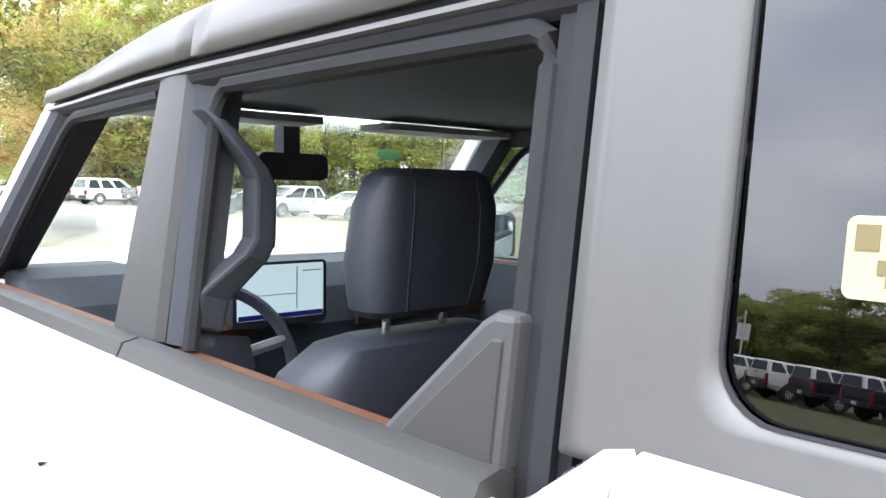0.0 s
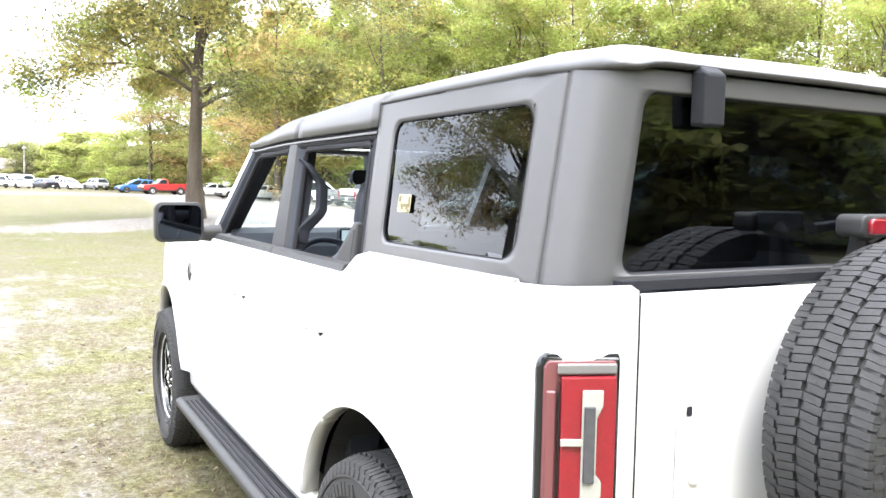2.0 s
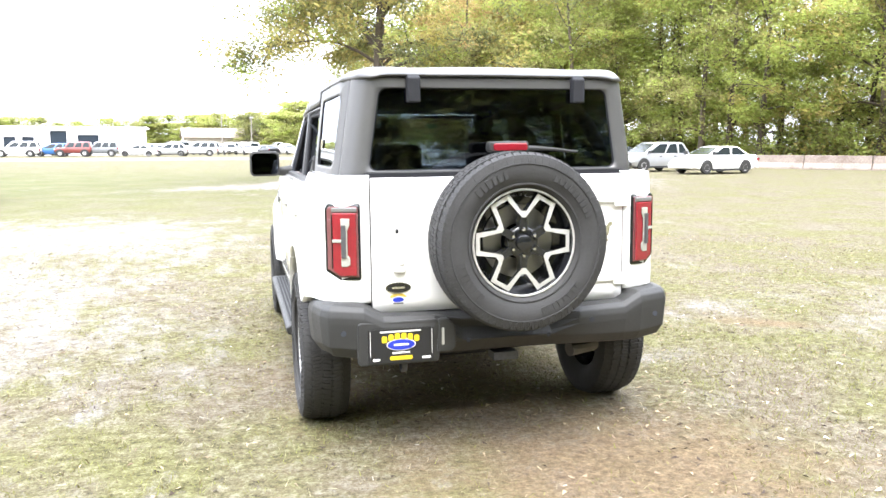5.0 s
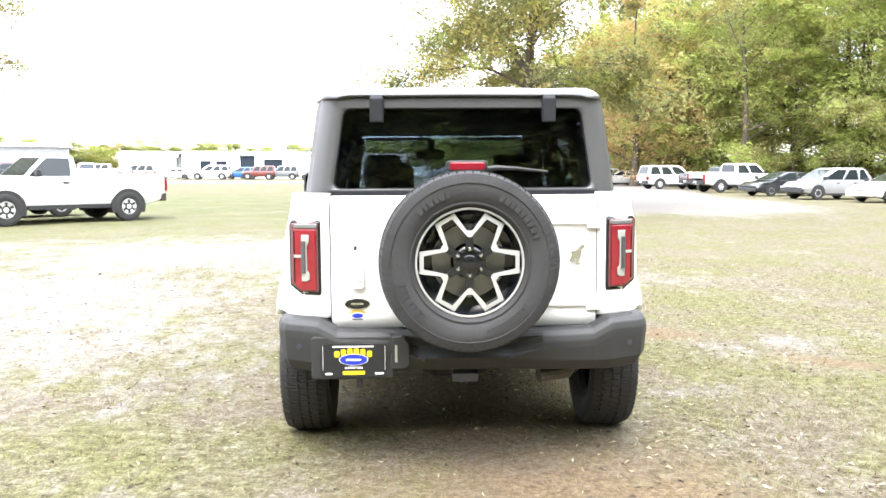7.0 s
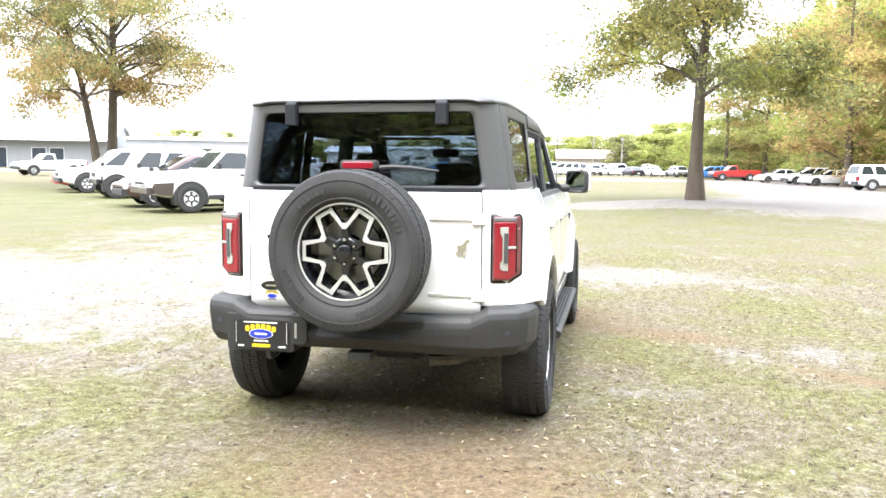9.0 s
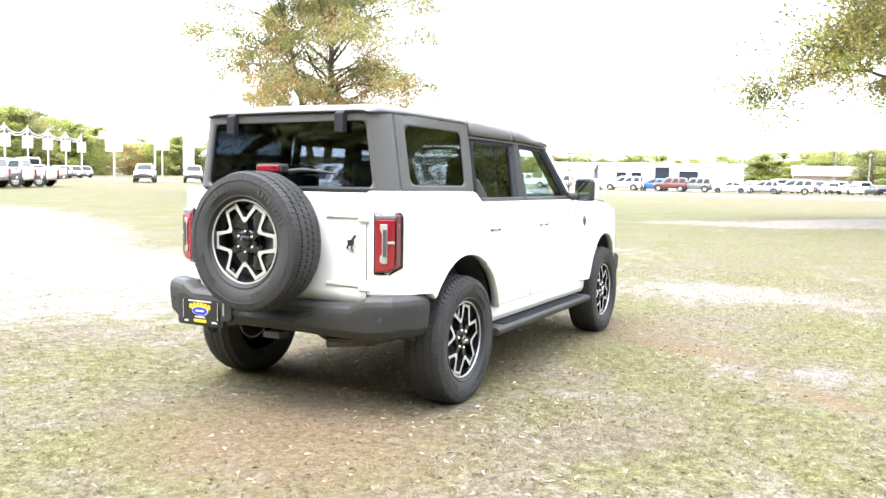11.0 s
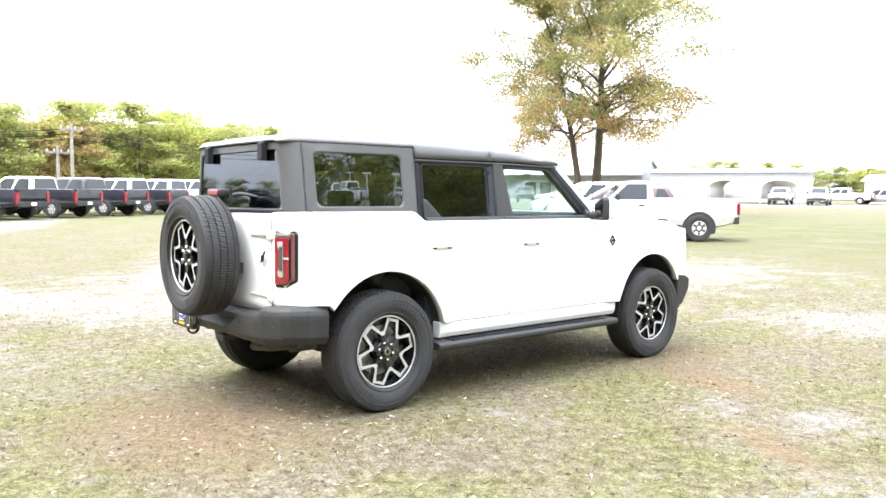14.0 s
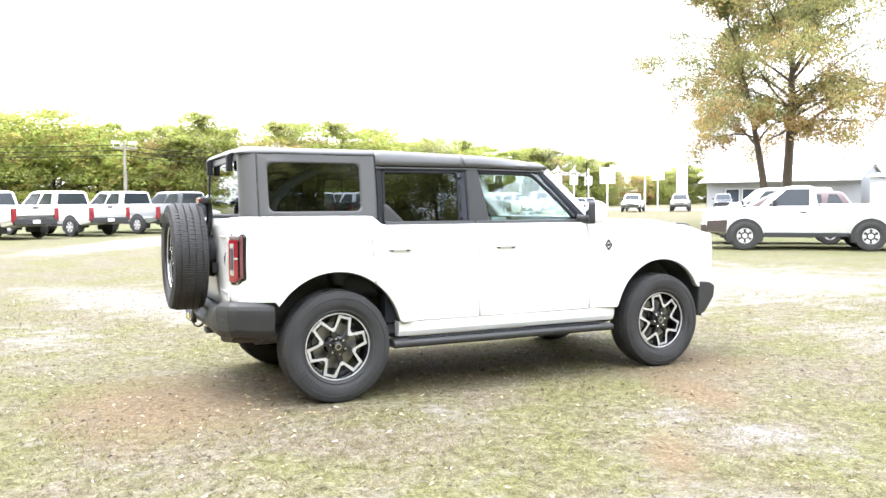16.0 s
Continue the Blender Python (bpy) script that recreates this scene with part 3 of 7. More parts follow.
bevel(part("front_bumper", bm, PLASTIC, truck, "black front bumper"), 0.012)

# ---- tailgate, lamps, rear bumper ----
bm = bmesh.new()
rows = []
for i in range(11):
    z = 0.675 + (1.298 - 0.675) * i / 10
    row = []
    for j in range(21):
        x = -0.6315 + 1.263 * j / 20
        press = 0.020 * ease(0.0, 0.016, min(0.62 - abs(x - 0.0), 0.4)) if 0.78 < z < 1.17 and x > 0.36 else 0.0
        row.append((x, -0.690 - 0.006 * (1 - (x / 0.63) ** 2) + press * 0.6, z))
    rows.append(row)
loft(bm, rows, closed=False, cap=False)
gate = solid(part("tailgate", bm, WHITE, truck, smooth=True), 0.006)
for x, z0, z1 in ((0.634, 0.68, 1.295), (-0.634, 0.68, 1.295)):
    bm = bmesh.new()
    box(bm, x - 0.0013, x + 0.0013, -0.6915, -0.66, z0, z1)
    part("gate_seam", bm, RUBBER, truck)
for z in (1.165, 0.775):
    bm = bmesh.new()
    box(bm, 0.585, 0.655, -0.705, -0.69, z - 0.03, z + 0.03)
    bevel(part("gate_hinge", bm, WHITE, truck), 0.008)
    bm = bmesh.new()
    loft(bm, [[(x, y, z + d) for y, d in ((-0.690, -0.012), (-0.702, -0.006), (-0.704, 0.006), (-0.690, 0.012))] for x in (0.36, 0.585)])
    part("pressed_ridge", bm, WHITE, gate)
# pull handle with recess
bm = bmesh.new()
prism(bm, rounded(-0.535, -0.475, 0.86, 1.075, 0.014), "y", -0.7, -0.716)
handle = bevel(part("gate_handle", bm, WHITE, gate), 0.006)
bm = bmesh.new()
prism(bm, rounded(-0.512, -0.482, 0.90, 1.03, 0.012), "y", -0.717, -0.724)
bevel(part("pull_grip", bm, WHITE, handle), 0.003)
bm = bmesh.new()
prism(bm, rounded(-0.522, -0.508, 1.045, 1.065, 0.004), "y", -0.717, -0.719)
part("key_slot", bm, RUBBER, handle)
# oval maker's badge and dealer sticker, plain shapes
def ellipse(cx, cz, a, b, n=28):
    return [(cx + a * math.cos(2 * math.pi * k / n), cz + b * math.sin(2 * math.pi * k / n)) for k in range(n)]
bm = bmesh.new()
prism(bm, ellipse(-0.51, 0.790, 0.062, 0.026), "y", -0.693, -0.700)
part("badge_rim", bm, CHROME, gate, "thin chrome badge rim")
bm = bmesh.new()
prism(bm, ellipse(-0.51, 0.790, 0.058, 0.023), "y", -0.694, -0.703)
badge = part("oval_badge", bm, GLOSS_BLACK, gate, "black oval badge")
bm = bmesh.new()
prism(bm, rounded(-0.540, -0.480, 0.786, 0.795, 0.004), "y", -0.703, -0.705)
part("badge_script", bm, CHROME, badge)
bm = bmesh.new()
prism(bm, ellipse(-0.51, 0.733, 0.027, 0.011), "y", -0.694, -0.697)
STICKER_YELLOW = material("pale_gold_sticker", (0.55, 0.40, 0.08), 0.5)
st = part("dealer_sticker", bm, BLUE, gate, "small blue and yellow sticker")
bm = bmesh.new()
prism(bm, [(-0.552, 0.748), (-0.53, 0.762), (-0.49, 0.762), (-0.468, 0.748), (-0.475, 0.742), (-0.51, 0.752), (-0.545, 0.742)], "y", -0.694, -0.6965)
part("sticker_arch", bm, STICKER_YELLOW, st)
bm = bmesh.new()
prism(bm, rounded(-0.535, -0.485, 0.712, 0.719, 0.003), "y", -0.694, -0.6965)
part("sticker_bar", bm, LENS_BROW, st)
# animal-shaped chrome emblem reduced to a plain leaping shape
bm = bmesh.new()
prism(bm, [(0.500, 0.985), (0.512, 1.01), (0.508, 1.03), (0.535, 1.035), (0.556, 1.062), (0.576, 1.060), (0.570, 1.045), (0.560, 1.04), (0.556, 1.01), (0.545, 0.99), (0.552, 0.965), (0.540, 0.97), (0.532, 1.0), (0.522, 0.995), (0.512, 0.975)], "y", -0.698, -0.704)
part("tailgate_emblem", bm, CHROME, gate, "small chrome emblem")

for side in (1, -1):
    def lamp(name, pts, d0, d1, mat, parent, label="", bev=0.004):
        """A lamp piece set on the sloping rear corner: pts are (across 0..1, z)."""
        bm = bmesh.new()
        def at(u, z, d):
            x, y = 0.686 + (0.820 - 0.686) * u, -0.682 + 0.058 * max(u, 0) ** 1.6
            n = Vector((0.30 + 0.25 * u, -1, 0)).normalized()
            return (side * (x + n.x * d), y + n.y * d, z + (0.003 if side > 0 else -0.007))
        loft(bm, [[at(u, z, d0) for u, z in pts], [at(u, z, d1) for u, z in pts]])
        return bevel(part(name, bm, mat, parent, label), bev)
    housing = lamp("tail_lamp", [(-0.07, 0.852), (-0.05, 0.837), (0.62, 0.837), (1.09, 0.880), (1.09, 1.172), (1.00, 1.192), (-0.05, 1.192), (-0.07, 1.180)], -0.02, 0.013, GLOSS_BLACK, truck, "red and clear rear lamp in black frame", 0.009)
    lamp("lamp_rim", [(0.01, 0.853), (0.62, 0.853), (1.0, 0.89), (1.0, 1.165), (0.95, 1.178), (0.05, 1.178), (0.01, 1.17)], 0.010, 0.018, LENS_SMOKED, housing)
    lamp("lamp_brow", [(0.04, 1.153), (0.84, 1.153), (0.84, 1.174), (0.04, 1.174)], 0.014, 0.026, LENS_BROW, housing)
    lamp("red_lens", [(0.06, 0.862), (0.56, 0.862), (0.80, 0.885), (0.80, 1.150), (0.06, 1.150)], 0.016, 0.030, LENS_RED, housing)
    lamp("clear_lens", [(0.26, 0.915), (0.36, 0.905), (0.54, 0.905), (0.54, 1.125), (0.26, 1.125), (0.26, 1.095), (0.34, 1.07), (0.34, 0.96), (0.26, 0.945)], 0.028, 0.034, LENS_CLEAR, housing)
    lamp("light_bar", [(0.38, 0.945), (0.52, 0.945), (0.52, 1.095), (0.38, 1.095)], 0.034, 0.042, DARK_METAL, housing, "", 0.002)
    lamp("cross_bar", [(0.52, 1.016), (0.80, 1.016), (0.80, 1.030), (0.52, 1.030)], 0.029, 0.036, LENS_CLEAR, housing, "", 0.002)
    lamp("side_lens", [(0.84, 0.90), (0.97, 0.905), (0.97, 1.12), (0.84, 1.12)], 0.012, 0.021, LENS_SMOKED, housing, "smoked dark red side lens")
    lamp("inner_line", [(0.815, 0.895), (0.83, 0.897), (0.83, 1.14), (0.815, 1.14)], 0.014, 0.031, GLOSS_BLACK, housing, "", 0.001)

# rear bumper: one heavy faceted moulding swept round the tail, set back under the spare wheel
# stations along one half: x, y of the face, outward direction, top, foot
BUMPER = [
    (0.00, -0.806, (0, -1), 0.668, 0.478), (0.22, -0.807, (0, -1), 0.668, 0.478), (0.36, -0.812, (0, -1), 0.672, 0.475), (0.60, -0.811, (0.04, -1), 0.682, 0.473), (0.69, -0.802, (0.14, -1), 0.728, 0.473),
    (0.845, -0.752, (0.62, -1), 0.734, 0.484), (0.878, -0.700, (1, -0.42), 0.734, 0.494), (0.904, -0.575, (1, -0.10), 0.732, 0.482), (0.911, -0.440, (1, 0), 0.722, 0.474),
]


def bumper_ring(x, y, out, zt, zb, side):
    n = Vector((side * out[0], out[1])).normalized()
    tuck = 1 - ease(0.22, 0.36, x)
    ring = []
    for d, z in ((-0.16, zt - 0.004), (-0.075, zt), (-0.030, zt - 0.006 - 0.022 * tuck), (-0.008 - 0.050 * tuck, zt - 0.026 - 0.045 * tuck), (0.0 - 0.022 * tuck, zt - 0.055 - 0.050 * tuck), (0.0, zt - 0.085 - 0.035 * tuck), (-0.010, zb + 0.055), (-0.042, zb + 0.008), (-0.070, zb), (-0.16, zb + 0.02)):
        ring.append((side * x + n.x * d, y + n.y * d, z))
    return ring


bm = bmesh.new()
loft(bm, [bumper_ring(*st, -1) for st in reversed(BUMPER)] + [bumper_ring(*st, 1) for st in BUMPER[1:]])
bumper = bevel(part("rear_bumper", bm, PLASTIC, truck, "black moulded rear bumper"), 0.007)
bumper.modifiers[0].angle_limit = radians(14)
for side in (1, -1):
    # dark filler behind the gap between the body and the bumper
    bm = bmesh.new()
    loft(bm, [[(side * x, y, z) for y, z in ((-0.60, 0.66), (-0.45, 0.66), (-0.45, 0.755), (-0.60, 0.755))] for x in (0.56, 0.80)])
    part("bumper_gap", bm, RUBBER, bumper)
    for x in (0.42, 0.78):
        bm = bmesh.new()
        yb = -0.812 if x < 0.5 else -0.772
        prism(bm, ellipse(side * x, 0.605, 0.013, 0.013, 16), "y", yb + 0.02, yb - 0.002)
        if x > 0.5 or side > 0:
            part("parking_sensor", bm, TRIM_DARK, bumper)
        else:
            bm.free()
# angled end cheek beside the plate, with its bright number-plate lamp
bm = bmesh.new()
prism(bm, [(-0.352, 0.500), (-0.345, 0.655), (-0.300, 0.655), (-0.265, 0.620), (-0.262, 0.520), (-0.285, 0.500)], "y", -0.765, -0.814)
cheek = bevel(part("bumper_cheek", bm, PLASTIC, bumper), 0.006)
bm = bmesh.new()
prism(bm, rounded(-0.332, -0.320, 0.535, 0.615, 0.004), "y", -0.8145, -0.818)
part("plate_lamp", bm, LENS_CLEAR, cheek, "small clear number-plate lamp")
for x in (-0.20, 0.20):
    bm = bmesh.new()
    prism(bm, ellipse(x, 0.545, 0.011, 0.011, 14), "y", -0.78, -0.806)
    part("bumper_bolt", bm, TRIM_DARK, bumper)
bm = bmesh.new()
prism(bm, rounded(-0.72, -0.34, 0.455, 0.655, 0.02), "y", -0.77, -0.806)
bevel(part("plate_mount", bm, PLASTIC, bumper), 0.006)
bm = bmesh.new()
lathe(bm, [(-0.012, 0.034), (0.012, 0.034), (0.012, 0.046), (-0.012, 0.046), (-0.012, 0.034)], (-0.50, -0.735, 0.445), "x", 20)
part("tow_loop", bm, DARK_METAL, truck, "dark tow loop under bumper")
bm = bmesh.new()
box(bm, -0.06, 0.06, -0.76, -0.66, 0.425, 0.462)
part("hitch_receiver", bm, DARK_METAL, truck)

# ---- dealer plate ----
bm = bmesh.new()
prism(bm, rounded(-0.675, -0.368, 0.466, 0.622, 0.012), "y", -0.806, -0.812)
plate = part("dealer_plate", bm, material("plate_black", (0.012, 0.013, 0.018), 0.35, coat=0.5), truck, "black dealer plate with yellow and blue print")
def text(body, x, y, z, size, mat, parent, label="", rx=90, rz=0, wide=1.0, bold=0.0, depth=0.0012):
    """Lettering in the built-in font, turned to a mesh."""
    cu = bpy.data.curves.new("lettering", "FONT")
    cu.body, cu.size, cu.align_x, cu.align_y, cu.extrude, cu.offset = body, size, "CENTER", "CENTER", depth, bold
    tmp = bpy.data.objects.new("lettering", cu)
    scene.collection.objects.link(tmp)
    me = bpy.data.meshes.new_from_object(tmp.evaluated_get(bpy.context.evaluated_depsgraph_get()))
    bpy.data.objects.remove(tmp)
    me.materials.clear()
    me.materials.append(mat)
    ob = new("lettering", me)
    ob.matrix_basis = pose(x, y, z, rx, 0, rz) @ Matrix.Diagonal((wide, 1, 1, 1))
    ob.parent = parent
    if label:
        ob["label"] = label
    return ob
for x0, x1, z0, z1 in ((-0.666, -0.664, 0.50, 0.612), (-0.379, -0.377, 0.50, 0.612)):
    bm = bmesh.new()
    box(bm, x0, x1, -0.8135, -0.8115, z0, z1)
    part("plate_line", bm, PAPER_WHITE, plate)
def plate_bar(x0, x1, z0, z1, mat):
    bm = bmesh.new()
    prism(bm, rounded(x0, x1, z0, z1, min(x1 - x0, z1 - z0) * 0.3, 3), "y", -0.8115, -0.8135)
    part("plate_bar", bm, mat, plate)
plate_bar(-0.62, -0.43, 0.606, 0.613, PAPER_WHITE)
# bars for the name over the oval, stepped like an arch
for k in range(6):
    x = -0.612 + 0.030 * k
    h = 0.012 * (1 - ((k - 2.5) / 2.5) ** 2)
    plate_bar(x, x + 0.024, 0.560 + h, 0.590 + h, YELLOW)
bm = bmesh.new()
prism(bm, ellipse(-0.523, 0.549, 0.064, 0.024), "y", -0.8135, -0.8150)
ov = part("plate_oval", bm, BLUE, plate, "blue oval")
bm = bmesh.new()
prism(bm, ellipse(-0.523, 0.549, 0.068, 0.0275), "y", -0.8115, -0.8134)
part("oval_rim", bm, PAPER_WHITE, plate)
bm = bmesh.new()
prism(bm, rounded(-0.558, -0.488, 0.5445, 0.5535, 0.004), "y", -0.815, -0.8165)
part("oval_script", bm, PAPER_WHITE, ov)
text("SUPERSTORE", -0.523, -0.8135, 0.5105, 0.0125, PAPER_WHITE, plate, "white lettering", wide=1.15, bold=0.0004)
plate_bar(-0.575, -0.471, 0.478, 0.496, YELLOW)
plate_bar(-0.655, -0.622, 0.478, 0.488, PAPER_WHITE)
plate_bar(-0.425, -0.385, 0.478, 0.488, PAPER_WHITE)



# ---- wheels ----
def build_wheel(name, label, parent):
    """A wheel on the x axis, its face towards +x, centred on its own origin."""
    root = new(name)
    root.parent = parent
    root["label"] = label
    R, W = 0.402, 0.128
    bm = bmesh.new()
    prof = [(-0.085, 0.238), (-0.115, 0.27), (-0.126, 0.32), (-0.122, 0.365), (-0.108, 0.388), (-0.06, 0.391), (0.06, 0.391), (0.108, 0.388), (0.122, 0.365), (0.126, 0.32), (0.115, 0.27), (0.088, 0.238), (0.075, 0.232), (-0.075, 0.232), (-0.085, 0.238)]
    lathe(bm, prof, (0, 0, 0), "x", 72)
    # raised sidewall ring and lettering bars in relief
    lathe(bm, [(0.122, 0.352), (0.1275, 0.350), (0.1275, 0.346), (0.122, 0.344)], (0, 0, 0), "x", 72)
    lathe(bm, [(0.112, 0.266), (0.1165, 0.264), (0.1165, 0.258), (0.109, 0.256)], (0, 0, 0), "x", 72)
    # fine scallops where the tread turns into the sidewall
    for k in range(70):
        a = 2 * math.pi * (k + 0.1) / 70
        c, s = math.cos(a), math.sin(a)
        ring = [(x, r * c - q * s, r * s + q * c) for r, q, x in ((0.352, -0.006, 0.1225), (0.352, 0.006, 0.1225), (0.374, 0.008, 0.1175), (0.374, -0.008, 0.1175))]
        loft(bm, [ring, [(x + 0.0045, y, z) for x, y, z in ring]])
    for a0, count in ((196, 7), (22, 9), (285, 8), (108, 6)):
        for k in range(count):
            a = radians(a0 + 5.2 * k)
            r0, r1 = 0.296, 0.332 - 0.006 * (k % 3 == 1)
            w = 0.008 + 0.003 * (k % 2)
            c, s = math.cos(a), math.sin(a)
            ring = [(0.1245, r * c - q * s, r * s + q * c) for r, q in ((r0, -w), (r0, w), (r1, w), (r1, -w))]
            ring2 = [(0.1285, y, z) for _, y, z in ring]
            loft(bm, [ring, ring2])
    tyre = part("tyre", bm, TYRE, root, "black all-terrain tyre", smooth=True)
    # tread blocks
    bm = bmesh.new()
    rng = random.Random(4)
    N = 70
    ribs = ((-0.118, -0.078, 0.3, 1), (-0.070, -0.028, 0.0, -1), (-0.020, 0.020, 0.5, 1), (0.028, 0.070, 0.1, -1), (0.078, 0.118, 0.6, 1))
    for k in range(N):
        a0 = 2 * math.pi * k / N
        for row, (x0, x1, da, way) in enumerate(ribs):
            shoulder = row in (0, 4)
            a = a0 + da * 2 * math.pi / N
            w = 2 * math.pi / N * (0.40 if shoulder else 0.455)
            skew = 0.007 * way
            top = R - (0.004 if shoulder else 0.0) - rng.uniform(0, 0.0006)
            # each block is cut by a fine sipe and steps sideways at its middle
            for g0, g1, step in ((-w, -0.06 * w, -0.0025), (0.06 * w, w, 0.0025)):
                lo, hi = [], []
                for x, da2 in ((x0, g0), (x0, g1), (x1, g1), (x1, g0)):
                    aa = a + da2 + skew * (1 if x == x1 else -1)
                    outer = (row == 0 and x == x0) or (row == 4 and x == x1)
                    rr = 0.366 if outer else 0.388
                    tt = top - (0.012 if outer else 0)
                    xx = x if outer else x + step
                    lo.append((xx * (1.03 if outer else 1.0), rr * math.cos(aa), rr * math.sin(aa)))
                    hi.append((xx * (0.985 if outer else 1.0), tt * math.cos(aa), tt * math.sin(aa)))
                loft(bm, [lo, hi])
    part("tread", bm, TYRE, tyre)
    # rim barrel, black
    bm = bmesh.new()
    lathe(bm, [(0.092, 0.240), (0.092, 0.228), (0.060, 0.222), (0.0, 0.205), (-0.06, 0.21), (-0.085, 0.238)], (0, 0, 0), "x", 64)
    lathe(bm, [(0.0, 0.205), (-0.02, 0.12), (-0.02, 0.0001)], (0, 0, 0), "x", 48)
    rim = part("rim", bm, GLOSS_BLACK, root, "black alloy rim with machined spokes", smooth=True)
    bm = bmesh.new()
    lathe(bm, [(0.090, 0.241), (0.096, 0.240), (0.097, 0.233), (0.090, 0.230)], (0, 0, 0), "x", 72)
    part("rim_lip", bm, SILVER, rim, "bright machined rim lip", smooth=True)
    # star-shaped machined band: six flat-topped lobes joined by inner valleys
    outer, inner = [], []
    for k in range(6):
        for da, ro, ri, di in ((-12.5, 0.226, 0.204, -8.0), (12.5, 0.226, 0.204, 8.0), (25, 0.142, 0.112, 26), (35, 0.142, 0.112, 34)):
            a = radians(60 * k + da)
            b = radians(60 * k + di)
            outer.append((ro * math.cos(a), ro * math.sin(a)))
            inner.append((ri * math.cos(b), ri * math.sin(b)))
    bm = bmesh.new()
    n = len(outer)
    def bow(y, z):
        return 0.078 + 0.012 * (1 - (math.hypot(y, z) / 0.22) ** 2)
    ring = []
    for (oy, oz), (iy, iz) in zip(outer, inner):
        ring.append([(bow(oy, oz) - 0.028, oy, oz), (bow(oy, oz), oy, oz), (bow(iy, iz), iy, iz), (bow(iy, iz) - 0.028, iy, iz)])
    ring.append(ring[0])
    vs = [[bm.verts.new(p) for p in r] for r in ring[:-1]]
    vs.append(vs[0])
    for a, b in zip(vs, vs[1:]):
        for i in range(4):
            j = (i + 1) % 4
            f = bm.faces.new((a[i], a[j], b[j], b[i]))
            f.material_index = 0 if i == 1 else 1
    part("spoke_star", bm, (SILVER, GLOSS_BLACK), rim, "machined six-lobed spoke star")
    # black spokes from hub to the valleys and lobes
    bm = bmesh.new()
    for k in range(6):
        a = radians(60 * k + 30)
        c, s = math.cos(a), math.sin(a)
        pts = [(0.055, -0.020), (0.135, -0.012), (0.135, 0.012), (0.055, 0.020)]
        loft(bm, [[(x, r * c - q * s, r * s + q * c) for r, q in pts] for x in (0.03, 0.082)])
        for sg in (-1, 1):
            b0, b1 = a + sg * radians(0), radians(60 * k + 30 + sg * 20)
            p0 = Vector((0.06, 0.125 * math.cos(b0), 0.125 * math.sin(b0)))
            p1 = Vector((0.05, 0.222 * math.cos(b1), 0.222 * math.sin(b1)))
            tube(bm, [p0, p1], 0.011, 6)
    part("inner_spokes", bm, GLOSS_BLACK, rim)
    bm = bmesh.new()
    lathe(bm, [(0.03, 0.072), (0.070, 0.070), (0.076, 0.062), (0.076, 0.036), (0.092, 0.034), (0.096, 0.026), (0.096, 0.0001)], (0, 0, 0), "x", 36)
    hub = part("hub", bm, GLOSS_BLACK, rim, smooth=True)
    for k in range(6):
        a = radians(60 * k + 30)
        bm = bmesh.new()
        lathe(bm, [(0.07, 0.0105), (0.086, 0.0095), (0.091, 0.006), (0.091, 0.0001)], (0, 0.058 * math.cos(a), 0.058 * math.sin(a)), "x", 12)
        part("lug_nut", bm, CHROME, hub.parent)
    bm = bmesh.new()
    lathe(bm, [(0.0955, 0.024), (0.0985, 0.023), (0.0985, 0.018), (0.0955, 0.017)], (0, 0, 0), "x", 24)
    part("cap_ring", bm, CHROME, rim, "thin chrome ring on the hub cap", smooth=True)
    # brake disc
    bm = bmesh.new()
    lathe(bm, [(-0.012, 0.165), (0.002, 0.165), (0.002, 0.08), (-0.012, 0.08), (-0.012, 0.165)], (0, 0, 0), "x", 40)
    part("brake_disc", bm, material("brake_steel", (0.28, 0.28, 0.29), 0.35, metal=0.9), root, "steel brake disc")
    return root


wheel = build_wheel("wheel", "black and silver alloy wheel with all-terrain tyre", truck)
wheel.matrix_basis = pose(0.818, 0.008, 0.387, 14)
for x, y, rz, spin in ((0.818, 2.948, 0, 40), (-0.818, 0.008, 180, 75), (-0.818, 2.948, 180, 20)):
    w = copy_thing(wheel, pose(x, y, 0.387, 0, 0, rz) @ pose(0, 0, 0, spin))
spare = copy_thing(wheel, pose(0.005, -0.905, 1.012, 0, 0, -90))
spare.name = "spare_wheel"
for o in [o for o in spare.children_recursive if o.name.startswith("cap_ring")]:
    bpy.data.objects.remove(o)
spare["label"] = "full-size spare wheel mounted on the tailgate"
# spare carrier and high brake lamp
bm = bmesh.new()
lathe(bm, [(-0.68, 0.17), (-0.80, 0.13), (-0.84, 0.10), (-0.84, 0.0001)], (0.005, 0, 1.012), "y", 24)
carrier = part("spare_carrier", bm, PLASTIC, truck, "black spare wheel carrier", smooth=True)
for x0, x1, z0 in ((-0.25, -0.20, 0.90), (0.20, 0.25, 0.90)):
    bm = bmesh.new()
    box(bm, x0, x1, -0.74, -0.69, z0, z0 + 0.07)
    part("carrier_arm", bm, PLASTIC, carrier)
bm = bmesh.new()
tube(bm, [(0.0, -0.74, 1.15), (0.0, -0.71, 1.3), (0.01, -0.72, 1.40), (0.01, -0.76, 1.435)], [0.03, 0.028, 0.026, 0.03], 8)
part("lamp_stalk", bm, PLASTIC, carrier, smooth=True)
bm = bmesh.new()
loft(bm, [[(x, y, z) for x, z in rounded(-0.088, 0.104, 1.408, 1.458, 0.018)] for y in (-0.72, -0.79)])
brake = bevel(part("high_brake_lamp", bm, PLASTIC, truck, "red high brake lamp above the spare wheel"), 0.006)
bm = bmesh.new()
